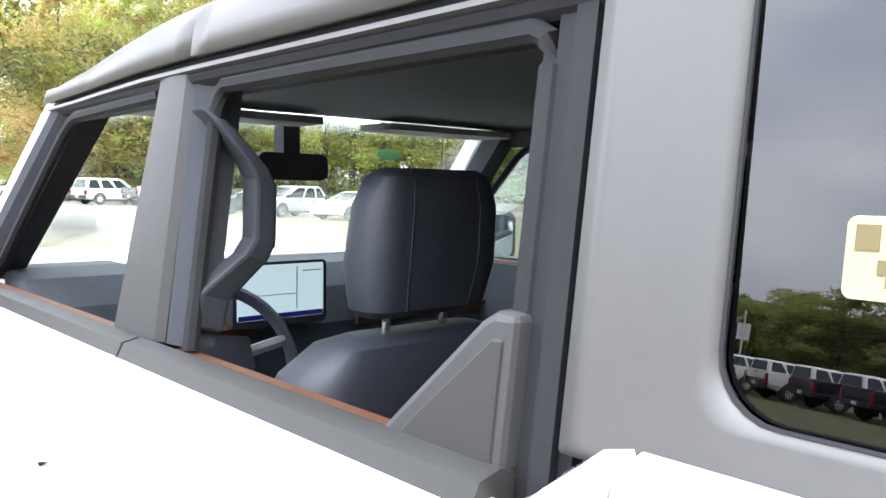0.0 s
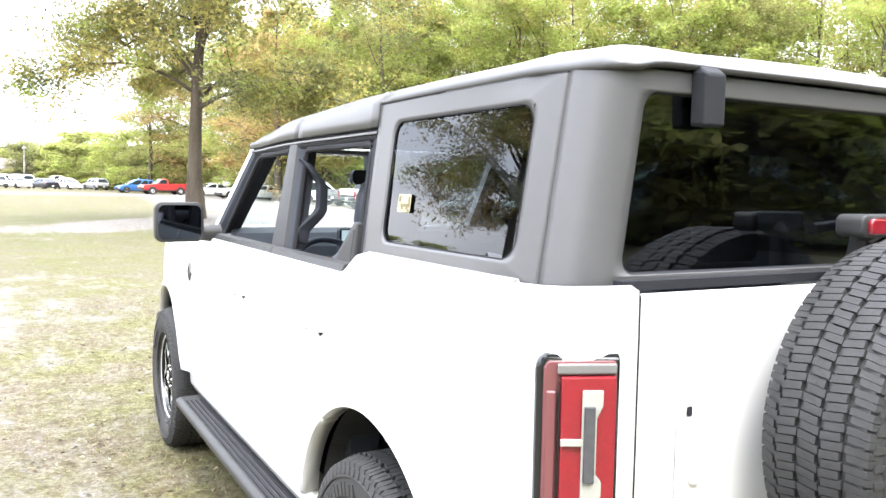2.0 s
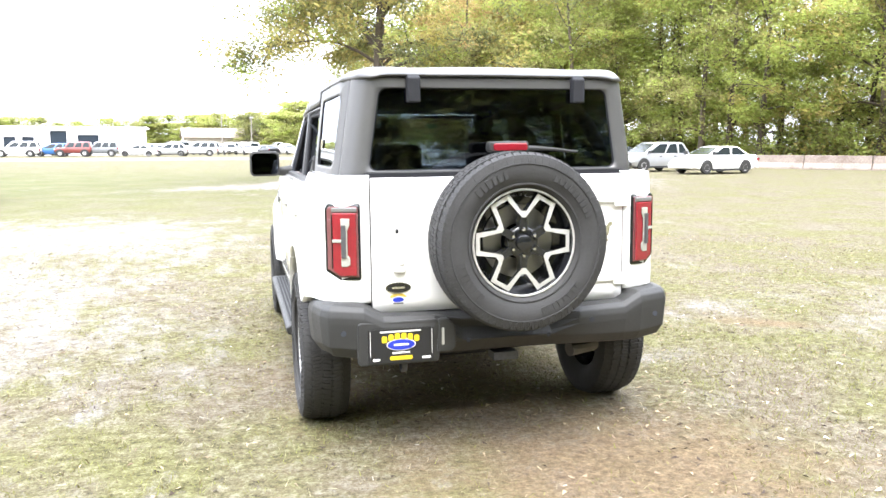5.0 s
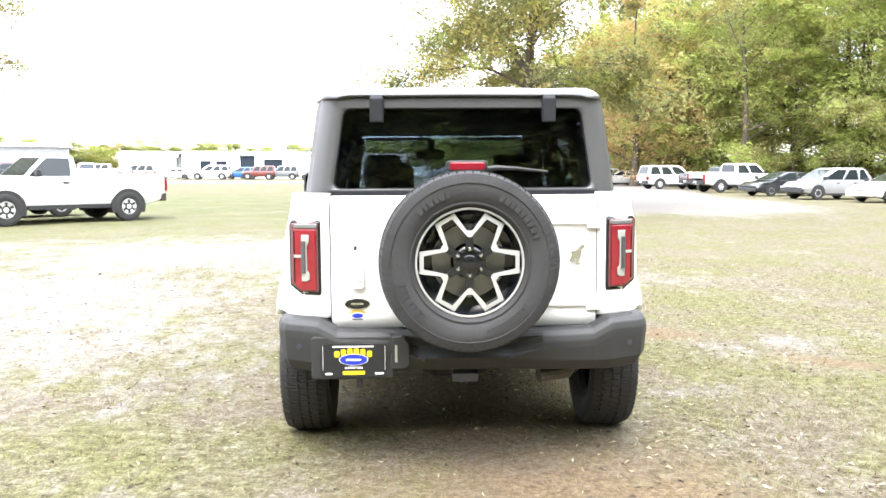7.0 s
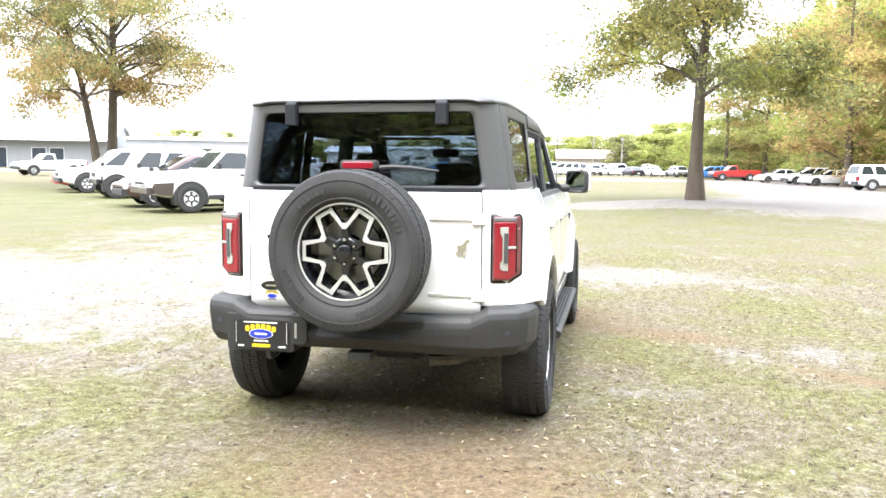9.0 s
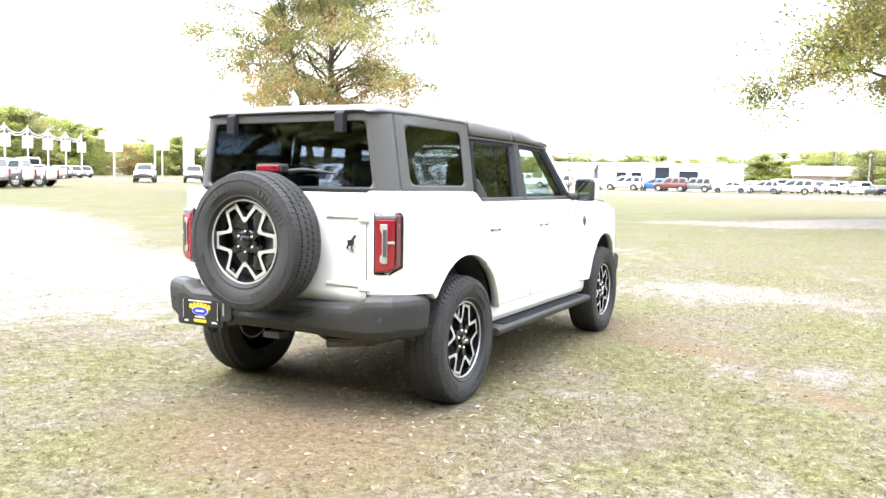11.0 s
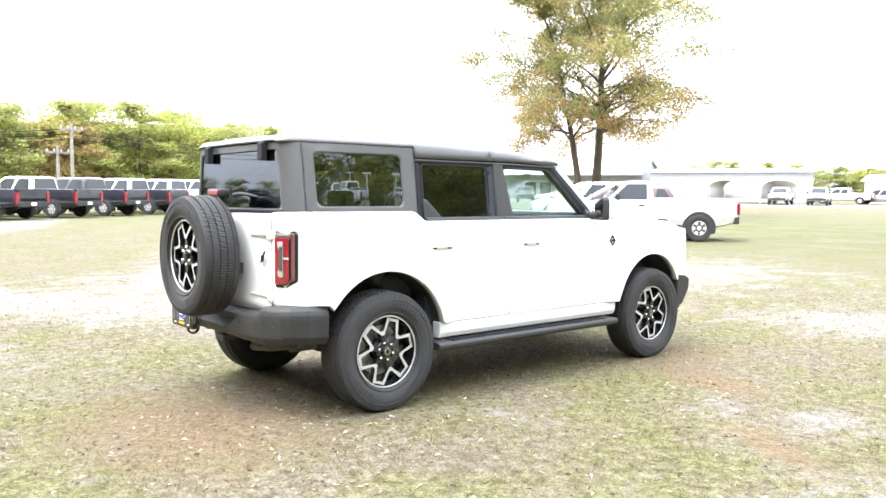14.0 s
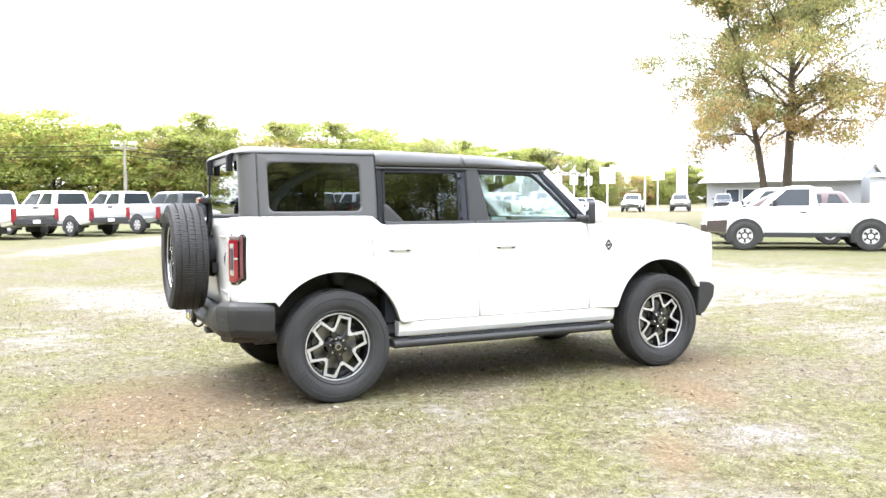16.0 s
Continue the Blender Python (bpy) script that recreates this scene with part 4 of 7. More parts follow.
loft(bm, [[(x, y, z) for x, z in rounded(-0.072, 0.092, 1.414, 1.450, 0.012)] for y in (-0.788, -0.802)])
bevel(part("lamp_lens", bm, LENS_RED, brake), 0.005)
# wiper
bm = bmesh.new()
tube(bm, [(0.06, -0.665, 1.415), (0.16, -0.672, 1.425), (0.26, -0.665, 1.420), (0.40, -0.66, 1.405)], [0.016, 0.013, 0.009, 0.006], 8)
wip = part("rear_wiper", bm, PLASTIC, truck, "black rear wiper", smooth=True)



# ---- hardtop, pillars, panes ----
def top_x(y, z):
    """Half-width of the upper body at a height: leans in, tucks in towards the rear."""
    return 0.783 - 0.128 * (z - 1.29) - 0.014 * (1 - ease(-0.6, 0.1, y)) * (z - 1.2) / 0.5 - 0.058 * (1 - ease(-0.60, -0.40, y)) - 0.028 * ease(1.1, 2.0, y) * (z - 1.2) / 0.5


def ring_panel(outer, inner):
    """Skins the gap between two outlines of equal count."""
    bm = bmesh.new()
    ring = [[o, i] for o, i in zip(outer, inner)]
    vs = [[bm.verts.new(p) for p in r] for r in ring]
    for a, b in zip(vs, vs[1:] + vs[:1]):
        bm.faces.new((a[0], a[1], b[1], b[0]))
    return bm


def outline(y0, y1, z0, z1, r, n=6, m=8):
    """Rounded outline sampled by corner and side, so that two outlines match point by point."""
    pts = []
    cs = ((y1 - r, z1 - r, 0), (y0 + r, z1 - r, 90), (y0 + r, z0 + r, 180), (y1 - r, z0 + r, 270))
    for k, (cy, cz, a0) in enumerate(cs):
        arc = [(cy + r * math.cos(radians(a0 + 90 * j / n)), cz + r * math.sin(radians(a0 + 90 * j / n))) for j in range(n + 1)]
        pts += arc
        ny, nz, na = cs[(k + 1) % 4]
        end = (ny + r * math.cos(radians(na)), nz + r * math.sin(radians(na)))
        pts += [(arc[-1][0] + (end[0] - arc[-1][0]) * j / m, arc[-1][1] + (end[1] - arc[-1][1]) * j / m) for j in range(1, m)]
    return pts


ROOF_EDGE = 1.752
# one mirror glass in two tones: the left's dark reflection is in its colour
BRIGHT_MIRROR = material("mirror_glass", (0.5, 0.51, 0.52), 0.03, metal=1.0)
DARK_REFLECTION_MIRROR = material("mirror_glass_dark_reflection", (0.035, 0.04, 0.05), 0.03, metal=1.0)
for side in (1, -1):
    def on_side(pts, d=0.0):
        return [(side * (top_x(y, z) + d), y, z) for y, z in pts]
    # quarter section with its window opening
    outer = outline(-0.503, 0.368, 1.290, ROOF_EDGE, 0.004)
    hole = outline(-0.436, 0.242, 1.344, 1.689, 0.045)
    bm = bmesh.new()
    steps = [[(o[0] + (i[0] - o[0]) * k / 6, o[1] + (i[1] - o[1]) * k / 6) for o, i in zip(outer, hole)] for k in range(7)]
    loft(bm, [on_side(r) for r in steps], cap=False)
    quarter = solid(part("hardtop_quarter", bm, HARDTOP, truck, "grey moulded hardtop side", smooth=True), 0.006)
    seal_o, seal_i = outline(-0.436, 0.242, 1.344, 1.689, 0.045), outline(-0.4335, 0.2395, 1.3465, 1.6865, 0.043)
    solid(part("window_gasket", ring_panel(on_side(seal_o, 0.001), on_side(seal_i, 0.0005)), RUBBER, quarter), 0.005)
    bm = bmesh.new()
    loft(bm, [[(side * (top_x(0.2, z) - 0.0015 - 0.016 * (0.24 - y) - 0.010 * (1.687 - z)), y, z) for z in (1.346 + 0.341 * k / 2 for k in range(3))] for y in (-0.434 + 0.674 * k / 2 for k in range(3))], closed=False, cap=False)
    pane = part("quarter_window", bm, GLASS_SIDE, truck, "dark tinted fixed side window", smooth=True)
    pane.visible_shadow = False
    # black door opening trim behind the rear door window
    bm = bmesh.new()
    loft(bm, [[(side * (top_x(y, z) + d), y, z) for y, d in ((0.380, -0.004), (0.402, -0.004), (0.402, -0.03), (0.380, -0.03))] for z in (1.236, 1.665)])
    post = part("door_frame_post", bm, RUBBER, truck, "dark door frame post")
    for q0, q1, dd in ((0.366, 0.380, -0.014), (0.402, 0.424, -0.010)):
        bm = bmesh.new()
        loft(bm, [[(side * (top_x(y, z) + d), y, z) for y, d in ((q0, dd), (q1, dd), (q1, -0.045), (q0, -0.045))] for z in (1.236, 1.668)])
        part("post_gasket", bm, RUBBER, post)
    # grey B pillar cover with slight taper
    bm = bmesh.new()
    rings = []
    for z in (1.262, 1.35, 1.45, 1.55, 1.62, 1.665):
        t = (z - 1.262) / 0.4
        y0, y1 = 1.136 - 0.010 * t, 1.322 - 0.076 * t
        rings.append([(side * (top_x(y, z) + d), y, z) for y, d in ((y0, -0.012), (y0 + 0.012, 0.0), ((y0 + y1) / 2, 0.003), (y1 - 0.012, 0.0), (y1, -0.012), (y1, -0.032), (y0, -0.032))])
    loft(bm, rings)
    part("centre_pillar", bm, PILLAR, truck, "grey centre pillar", smooth=True)
    bm = bmesh.new()
    loft(bm, [[(side * (top_x(y, z) + d), y, z) for y, d in ((1.062, -0.020), (1.122, -0.008), (1.122, -0.05), (1.20, -0.07), (1.062, -0.055))] for z in (1.262, 1.665)])
    part("pillar_trim", bm, TRIM_DARK, truck)
    # white A pillar with black inner edge
    def a_line(z, dy=0.0, dx=0.0):
        t = (z - 1.235) / (1.72 - 1.235)
        return (side * (0.802 - 0.105 * t + dx), 2.325 - 0.505 * t + dy, z)
    bm = bmesh.new()
    loft(bm, [[a_line(z, dy, dx) for dy, dx in ((-0.03, 0.0), (0.03, 0.004), (0.075, -0.03), (0.075, -0.08), (0.0, -0.08), (-0.03, -0.05))] for z in (1.232, 1.35, 1.5, 1.62, 1.70)])
    bevel(part("windscreen_pillar", bm, WHITE, truck), 0.008)
    bm = bmesh.new()
    loft(bm, [[a_line(z, dy, dx) for dy, dx in ((-0.032, 0.002), (-0.075, -0.004), (-0.115, -0.03), (-0.115, -0.10), (-0.032, -0.10))] for z in (1.240, 1.35, 1.5, 1.6, 1.67)])
    part("pillar_trim", bm, TRIM_DARK, truck)
    # head rail: black seal along the top of the door openings
    bm = bmesh.new()
    loft(bm, [[(side * (top_x(y, z) + d), y, z) for z, d in ((1.664, -0.004), (1.656, 0.000), (1.648, -0.004), (1.640, -0.014), (1.632, -0.07), (1.70, -0.07), (1.70, -0.008), (1.668, -0.008))] for y in (0.372, 0.7, 1.1, 1.5, 1.87)])
    part("door_head_seal", bm, RUBBER, truck, "dark seal above the door windows")
    bm = bmesh.new()
    loft(bm, [[(side * (top_x(y, z) + d), y, z - 0.010 * ease(1.2, 1.9, y)) for z, d in ((1.672, -0.002), (1.669, 0.006), (1.663, 0.006), (1.660, -0.002))] for y in (0.372, 0.7, 1.1, 1.3, 1.5, 1.7, 1.88)])
    part("drip_lip", bm, HARDTOP, truck, "thin grey drip lip")
    # soft bulb seals round the two door openings
    for pts in (((0.432, 1.262), (0.432, 1.60), (0.438, 1.625), (0.455, 1.636), (0.8, 1.638), (1.035, 1.638), (1.052, 1.626), (1.058, 1.60), (1.058, 1.262)), ((1.262, 1.640), (1.5, 1.636), (1.72, 1.632), (1.755, 1.622), (1.79, 1.60), (1.95, 1.46), (2.13, 1.28))):
        bm = bmesh.new()
        tube(bm, [(side * (top_x(y, z) - 0.016), y, z) for y, z in pts], 0.0125, 8)
        part("door_opening_seal", bm, RUBBER, truck, "soft black door opening seal", smooth=True)
    # roof rail lip, grey, with a thin dark groove
    bm = bmesh.new()
    loft(bm, [[(side * (top_x(y, ROOF_EDGE) + d), y, z) for z, d in ((1.756, 0.004), (1.748, 0.006), (1.744, -0.01), (1.756, -0.01))] for y in (-0.505, 0.0, 0.368)])
    part("roof_groove", bm, RUBBER, truck)
    # triangular sail panel at the rear foot of the rear door window
    bm = bmesh.new()
    tri = [(0.420, 1.255), (0.590, 1.255), (0.560, 1.285), (0.460, 1.383), (0.445, 1.392), (0.420, 1.392)]
    loft(bm, [[(side * (top_x(y, z) + d), y, z) for y, z in tri] for d in (0.012, -0.03)])
    sail = bevel(part("sail_panel", bm, PILLAR, truck, "dark grey triangular trim panel"), 0.008)
    bm = bmesh.new()
    tri = [(0.430, 1.262), (0.555, 1.262), (0.530, 1.288), (0.442, 1.370), (0.430, 1.370)]
    loft(bm, [[(side * (top_x(y, z) + d), y, z) for y, z in tri] for d in (0.010, 0.015)])
    bevel(part("sail_inset", bm, PLASTIC, sail), 0.003)
    # mirror
    mx, swing, my = (1.008, 0.0, 0.0) if side < 0 else (0.958, radians(27), 0.085)

    def mp(px, y, pz):
        """A point of the mirror head, swung about its middle."""
        c_, s_, d_ = math.cos(swing), math.sin(swing), y - 2.055
        return (side * (mx + px * c_ + d_ * s_), 2.055 + my - px * s_ + d_ * c_, 1.322 + pz)
    bm = bmesh.new()
    hw = 0.112 if side < 0 else 0.096
    head = rounded(-hw, hw, -0.094, 0.094, 0.035)
    loft(bm, [[mp(k * px, y, k * pz) for px, pz in head] for y, k in ((2.080, 0.96), (2.09, 0.98), (2.13, 0.97), (2.17, 0.84), (2.20, 0.55))])
    mirror = part("door_mirror", bm, WHITE, truck, "square door mirror with white cap", smooth=True)
    bm = bmesh.new()
    loft(bm, [[mp(k * px, y, k * pz) for px, pz in head] for y, k in ((2.050, 0.95), (2.053, 0.99), (2.062, 1.0), (2.100, 1.0), (2.102, 0.9))])
    part("mirror_rim", bm, PLASTIC, mirror, "black mirror rim", smooth=True)
    bm = bmesh.new()
    loft(bm, [[mp(px, y, pz) for px, pz in rounded(-hw + 0.014, hw - 0.014, -0.080, 0.080, 0.03)] for y in (2.052, 2.0485)])
    part("mirror_glass", bm, DARK_REFLECTION_MIRROR if side < 0 else BRIGHT_MIRROR, mirror)
    bm = bmesh.new()
    tube(bm, [(side * 0.80, 2.14, 1.265), (side * (mx - 0.13), 2.135 + 0.6 * my, 1.262), (side * (mx - 0.05), 2.13 + 0.7 * my, 1.27)], [0.045, 0.036, 0.034], 10)
    part("mirror_arm", bm, PLASTIC, mirror, smooth=True)
    # diamond fender emblem and door handles
    bm = bmesh.new()
    c = skin(2.40, 1.05, side)
    for a, b in ((0.046, 0.035),):
        o = [(0, a), (a * 0.78, 0), (0, -a), (-a * 0.78, 0)]
        i = [(0, b), (b * 0.78, 0), (0, -b), (-b * 0.78, 0)]
        for k in range(4):
            q = [o[k], o[(k + 1) % 4], i[(k + 1) % 4], i[k]]
            loft(bm, [[(c.x + side * d, 2.40 + p, 1.05 + r) for p, r in q] for d in (0.0, 0.016)])
    loft(bm, [[(c.x + side * d, 2.40 + p, 1.05 + r) for p, r in ((-0.012, 0.004), (0.012, 0.012), (0.012, -0.004), (-0.012, -0.012))] for d in (0.0, 0.016)])
    part("fender_emblem", bm, GLOSS_BLACK, truck, "black diamond fender emblem")
    for y in (0.395, 1.30):
        bm = bmesh.new()
        rings = []
        for k, (dy, d) in enumerate(((0, 0.002), (0.02, 0.030), (0.10, 0.038), (0.18, 0.036), (0.215, 0.016), (0.22, 0.002))):
            c = skin(y + dy, 1.08, side)
            rings.append([(c.x + side * (d + q), y + dy, 1.078 + w) for q, w in ((-0.02, -0.016), (-0.004, -0.018), (0.0, 0.0), (-0.004, 0.018), (-0.02, 0.016))])
        loft(bm, rings)
        h = part("door_handle", bm, WHITE, truck, smooth=True)
        # raised black wedges stand in for the shade under each handle end
        bm = bmesh.new()
        c = skin(y + 0.10, 1.06, side)
        loft(bm, [[(c.x + side * d, y + 0.02 + p, 1.058 + w) for p, w in ((0, 0), (0.02, -0.013), (0.040, 0))] for d in (-0.004, 0.012)])
        part("handle_recess", bm, RUBBER, h)
        bm = bmesh.new()
        loft(bm, [[(c.x + side * d, y + 0.15 + p, 1.058 + w) for p, w in ((0, 0), (0.02, -0.013), (0.040, 0))] for d in (-0.004, 0.012)])
        part("handle_recess", bm, RUBBER, h)

# closed panes on the right side only; the left door windows are wound down
for y0b, y1b, y0t, y1t in ((0.425, 1.11, 0.425, 1.105), (1.285, 2.215, 1.230, 1.83)):
    bm = bmesh.new()
    loft(bm, [[(top_x(y, z) - d, y, z) for y, z in ((y0b, 1.255), (y1b, 1.255), ((y1b + y1t) / 2, 1.455), (y1t, 1.655), (y0t, 1.655), ((y0b + y0t) / 2, 1.455))] for d in (0.016, 0.020)])
    p = part("door_window", bm, GLASS_DOOR if y0b > 1 else GLASS_SIDE, truck, "closed door window")
    p.visible_shadow = False

# windscreen
bm = bmesh.new()
grid = []
for i in range(7):
    t = i / 6
    z, y, hw = 1.225 + 0.485 * t, 2.385 - 0.505 * t, 0.765 - 0.105 * t
    grid.append([(u * hw, y + 0.04 * (1 - u * u), z) for u in (-1, -0.75, -0.5, -0.25, 0, 0.25, 0.5, 0.75, 1)])
loft(bm, grid, closed=False, cap=False)
ws = solid(part("windscreen", bm, GLASS_CLEAR, truck, "clear windscreen", smooth=True), 0.005)
ws.visible_shadow = False

# roof cap in three panels with bevelled edges; the front two reach down over the doors
def cap_half(y):
    """Half-width of the roof cap along y, rounded at the rear corners."""
    base = top_x(max(y, -0.505), ROOF_EDGE) + 0.003
    if y < -0.505:
        base += -0.108 + 0.108 * math.sqrt(max(0.0, 1 - ((-0.505 - y) / 0.125) ** 2))
    return base


def cap_z(y):
    return 1.792 - 0.020 * ease(0.4, 1.3, y) - 0.045 * ease(1.2, 1.95, y)


for y0, y1, skirt in ((-0.628, 0.366, False), (0.372, 1.112, True), (1.118, 1.90, True)):
    bm = bmesh.new()
    grid = []
    ys = [y0 + (y1 - y0) * k / 14 for k in range(15)]
    if not skirt:
        ys = [-0.628, -0.624, -0.612, -0.595, -0.575, -0.55, -0.505] + [-0.505 + 0.871 * k / 10 for k in range(1, 11)]
    else:
        ys = ys[:-1] + ([y1] if y1 < 1.5 else [1.87, 1.892, 1.90])
    for y in ys:
        e = cap_half(y)
        rear = min(1.0, (y + 0.628) / 0.06) if not skirt else 1.0
        nose = min(1.0, (1.905 - y) / 0.05)
        rise = min(math.sin(0.5 * math.pi * max(0, rear)), math.sin(0.5 * math.pi * max(0, nose)))
        edge_z = ROOF_EDGE - 0.002 - (1.792 - cap_z(y))
        half = []
        for d, k in ((0.0, 0.0), (0.012, 0.45), (0.035, 0.85), (0.065, 1.0), (0.12, 1.06), (0.25, 1.16), (0.45, 1.28), (e, 1.35)):
            d = min(d, e)
            bump = 0.10 * (1 - ease(-0.45, -0.30, y)) * ease(0.02, 0.06, d) * (1 - ease(0.12, 0.22, d)) if not skirt else 0.0
            half.append((e - d, y, edge_z + 0.040 * (k + 1.8 * bump) * (0.25 + 0.75 * rise) * (1 if d > 0 else 0)))
        if skirt:
            half = [(top_x(y, z) + 0.002, y, z) for z in (1.682 - 0.012 * ease(1.2, 1.9, y), 1.712 - 0.02 * ease(1.2, 1.9, y))] + half
        grid.append(half + [(-x, yy, z) for x, yy, z in reversed(half[:-1])])
    loft(bm, grid, closed=False, cap=False)
    solid(part("roof_panel", bm, HARDTOP, truck, "grey moulded roof panel", smooth=True), 0.014)
bm = bmesh.new()
box(bm, -0.66, 0.66, -0.55, 1.82, 1.688, 1.71)
part("headliner", bm, HEADLINER, truck)

# rear shell: rounded corners and header in one moulding round the rear window
def shell(q, z, d=0.0):
    """A point of the rear shell: q runs -2..2 from seam to seam round the corners."""
    rc = 0.108
    xr = top_x(-0.505, z) - rc
    a = min(1.0, max(0.0, abs(q) - 1)) * math.pi / 2
    x = abs(q) * xr if abs(q) <= 1 else xr + (rc + d) * math.sin(a)
    y = -0.505 - (rc + d) * (math.cos(a) if abs(q) > 1 else 1) + 0.004 * (z - 1.3) / 0.45
    return (math.copysign(x, q), y, z)


def shell_ring(o, i, steps, mat, name, d0, d1, label=""):
    bm = bmesh.new()
    rings = []
    for k in range(steps + 1):
        t = k / steps
        rings.append([shell(a[0] + (b[0] - a[0]) * t, a[1] + (b[1] - a[1]) * t, d0 + (d1 - d0) * t) for a, b in zip(o, i)])
    vs = [[bm.verts.new(p) for p in r] for r in rings]
    n = len(o)
    for a, b in zip(vs, vs[1:]):
        for k in range(n):
            bm.faces.new((a[k], a[(k + 1) % n], b[(k + 1) % n], b[k]))
    return part(name, bm, mat, truck, label, smooth=True)


def oval_outline(h, z0, z1, rq, rz, n=6, m=14):
    pts = []
    cs = ((h - rq, z1 - rz, 0), (-h + rq, z1 - rz, 90), (-h + rq, z0 + rz, 180), (h - rq, z0 + rz, 270))
    for k, (cq, cz, a0) in enumerate(cs):
        arc = [(cq + rq * math.cos(radians(a0 + 90 * j / n)), cz + rz * math.sin(radians(a0 + 90 * j / n))) for j in range(n + 1)]
        pts += arc
        nq, nz, na = cs[(k + 1) % 4]
        end = (nq + rq * math.cos(radians(na)), nz + rz * math.sin(radians(na)))
        pts += [(arc[-1][0] + (end[0] - arc[-1][0]) * j / m, arc[-1][1] + (end[1] - arc[-1][1]) * j / m) for j in range(1, m)]
    return pts


hole = oval_outline(0.985, 1.326, 1.708, 0.06, 0.04)
rear_shell = solid(shell_ring(oval_outline(1.985, 1.300, 1.754, 0.01, 0.004), hole, 10, HARDTOP, "hardtop_rear_shell", 0, 0, "grey hardtop rear moulding"), 0.010)
shell_ring(hole, oval_outline(0.972, 1.332, 1.702, 0.055, 0.036), 1, RUBBER, "rear_window_gasket", 0.001, -0.006)
bm = bmesh.new()
inner = oval_outline(0.975, 1.331, 1.703, 0.055, 0.036)
loft(bm, [[shell(q, z, d) for q, z in inner] for d in (-0.004, -0.009)])
rg = part("rear_window", bm, GLASS_TINT, truck, "dark tinted rear window")
rg.visible_shadow = False
bm = bmesh.new()
box(bm, -0.645, 0.645, -0.652, -0.62, 1.298, 1.318)
part("rear_window_seal", bm, RUBBER, truck)
for side in (1, -1):
    bm = bmesh.new()
    loft(bm, [[(side * 0.410 + px, y, z) for px, y in ((-0.034, -0.615), (-0.030, -0.656), (0.030, -0.656), (0.034, -0.615))] for z in (1.640, 1.650, 1.750)] + [[(side * 0.410 + px, y, 1.768) for px, y in ((-0.028, -0.60), (-0.028, -0.632), (0.028, -0.632), (0.028, -0.60))]])
    bevel(part("glass_hinge", bm, RUBBER, truck, "black rear glass hinge"), 0.006)

# ---- cabin ----
def cushion(bm, x0, x1, y0, y1, z0, z1, r):
    """A soft block: rounded box lofted in z with swelling middle."""
    rings = []
    for t, k in ((0, 0.86), (0.08, 0.95), (0.25, 1.0), (0.75, 1.0), (0.92, 0.95), (1, 0.86)):
        cx, cy = (x0 + x1) / 2, (y0 + y1) / 2
        rings.append([(cx + (px - cx) * k, cy + (py - cy) * k, z0 + (z1 - z0) * t) for px, py in rounded(x0, x1, y0, y1, r)])
    loft(bm, rings)
def front_seat(x):
    bm = bmesh.new()
    cushion(bm, x - 0.26, x + 0.26, 1.05, 1.60, 0.72, 0.90, 0.08)
    seat = part("front_seat", bm, LEATHER, truck, "black leather front seat", smooth=True)
    bm = bmesh.new()
    rings = []
    for z, w, d in ((0.80, 0.25, 0.10), (0.92, 0.27, 0.11), (1.05, 0.27, 0.10), (1.15, 0.255, 0.09), (1.22, 0.225, 0.075), (1.262, 0.18, 0.055), (1.275, 0.13, 0.03)):
        yc = 1.10 - 0.32 * (z - 0.80)
        rings.append([(x + px, yc + py, z) for px, py in rounded(-w, w, -d, d, min(d, w) * 0.85)])
    loft(bm, rings)
    part("backrest", bm, LEATHER, seat, smooth=True)
    for s in (-1, 1):
        bm = bmesh.new()
        tube(bm, [(x + s * 0.135, 1.100 - 0.32 * (z - 0.80) - 0.101 * (1 - ease(1.15, 1.30, z)) , z) for z in (0.95, 1.03, 1.10, 1.15)], 0.003, 6)
        part("seam_stitch", bm, GREY_STITCH, seat)
    bm = bmesh.new()
    rings = []
    for z, w, d in ((1.300, 0.105, 0.030), (1.312, 0.120, 0.048), (1.38, 0.134, 0.056), (1.47, 0.128, 0.052), (1.512, 0.112, 0.04), (1.525, 0.092, 0.022)):
        yc = 0.945 - 0.12 * (z - 1.30)
        rings.append([(x + px, yc + py, z) for px, py in rounded(-w, w, -d, d, d * 0.8)])
    loft(bm, rings)
    rest = part("headrest", bm, LEATHER, seat, smooth=True)
    for s in (-1, 1):
        bm = bmesh.new()
        tube(bm, [(x + s * q, 0.945 - 0.12 * (z - 1.30) - d, z) for z, q, d in ((1.312, 0.062, 0.0475), (1.35, 0.068, 0.0525), (1.40, 0.070, 0.0555), (1.47, 0.068, 0.0515), (1.508, 0.064, 0.041), (1.523, 0.058, 0.024))], 0.0022, 6)
        part("seam", bm, TRIM_DARK, rest)
    for s in (-1, 1):
        bm = bmesh.new()
        tube(bm, [(x + s * 0.06, 0.955, 1.24), (x + s * 0.06, 0.945, 1.32)], 0.007, 8)
        part("headrest_post", bm, CHROME, rest)
front_seat(-0.44)
front_seat(0.42)
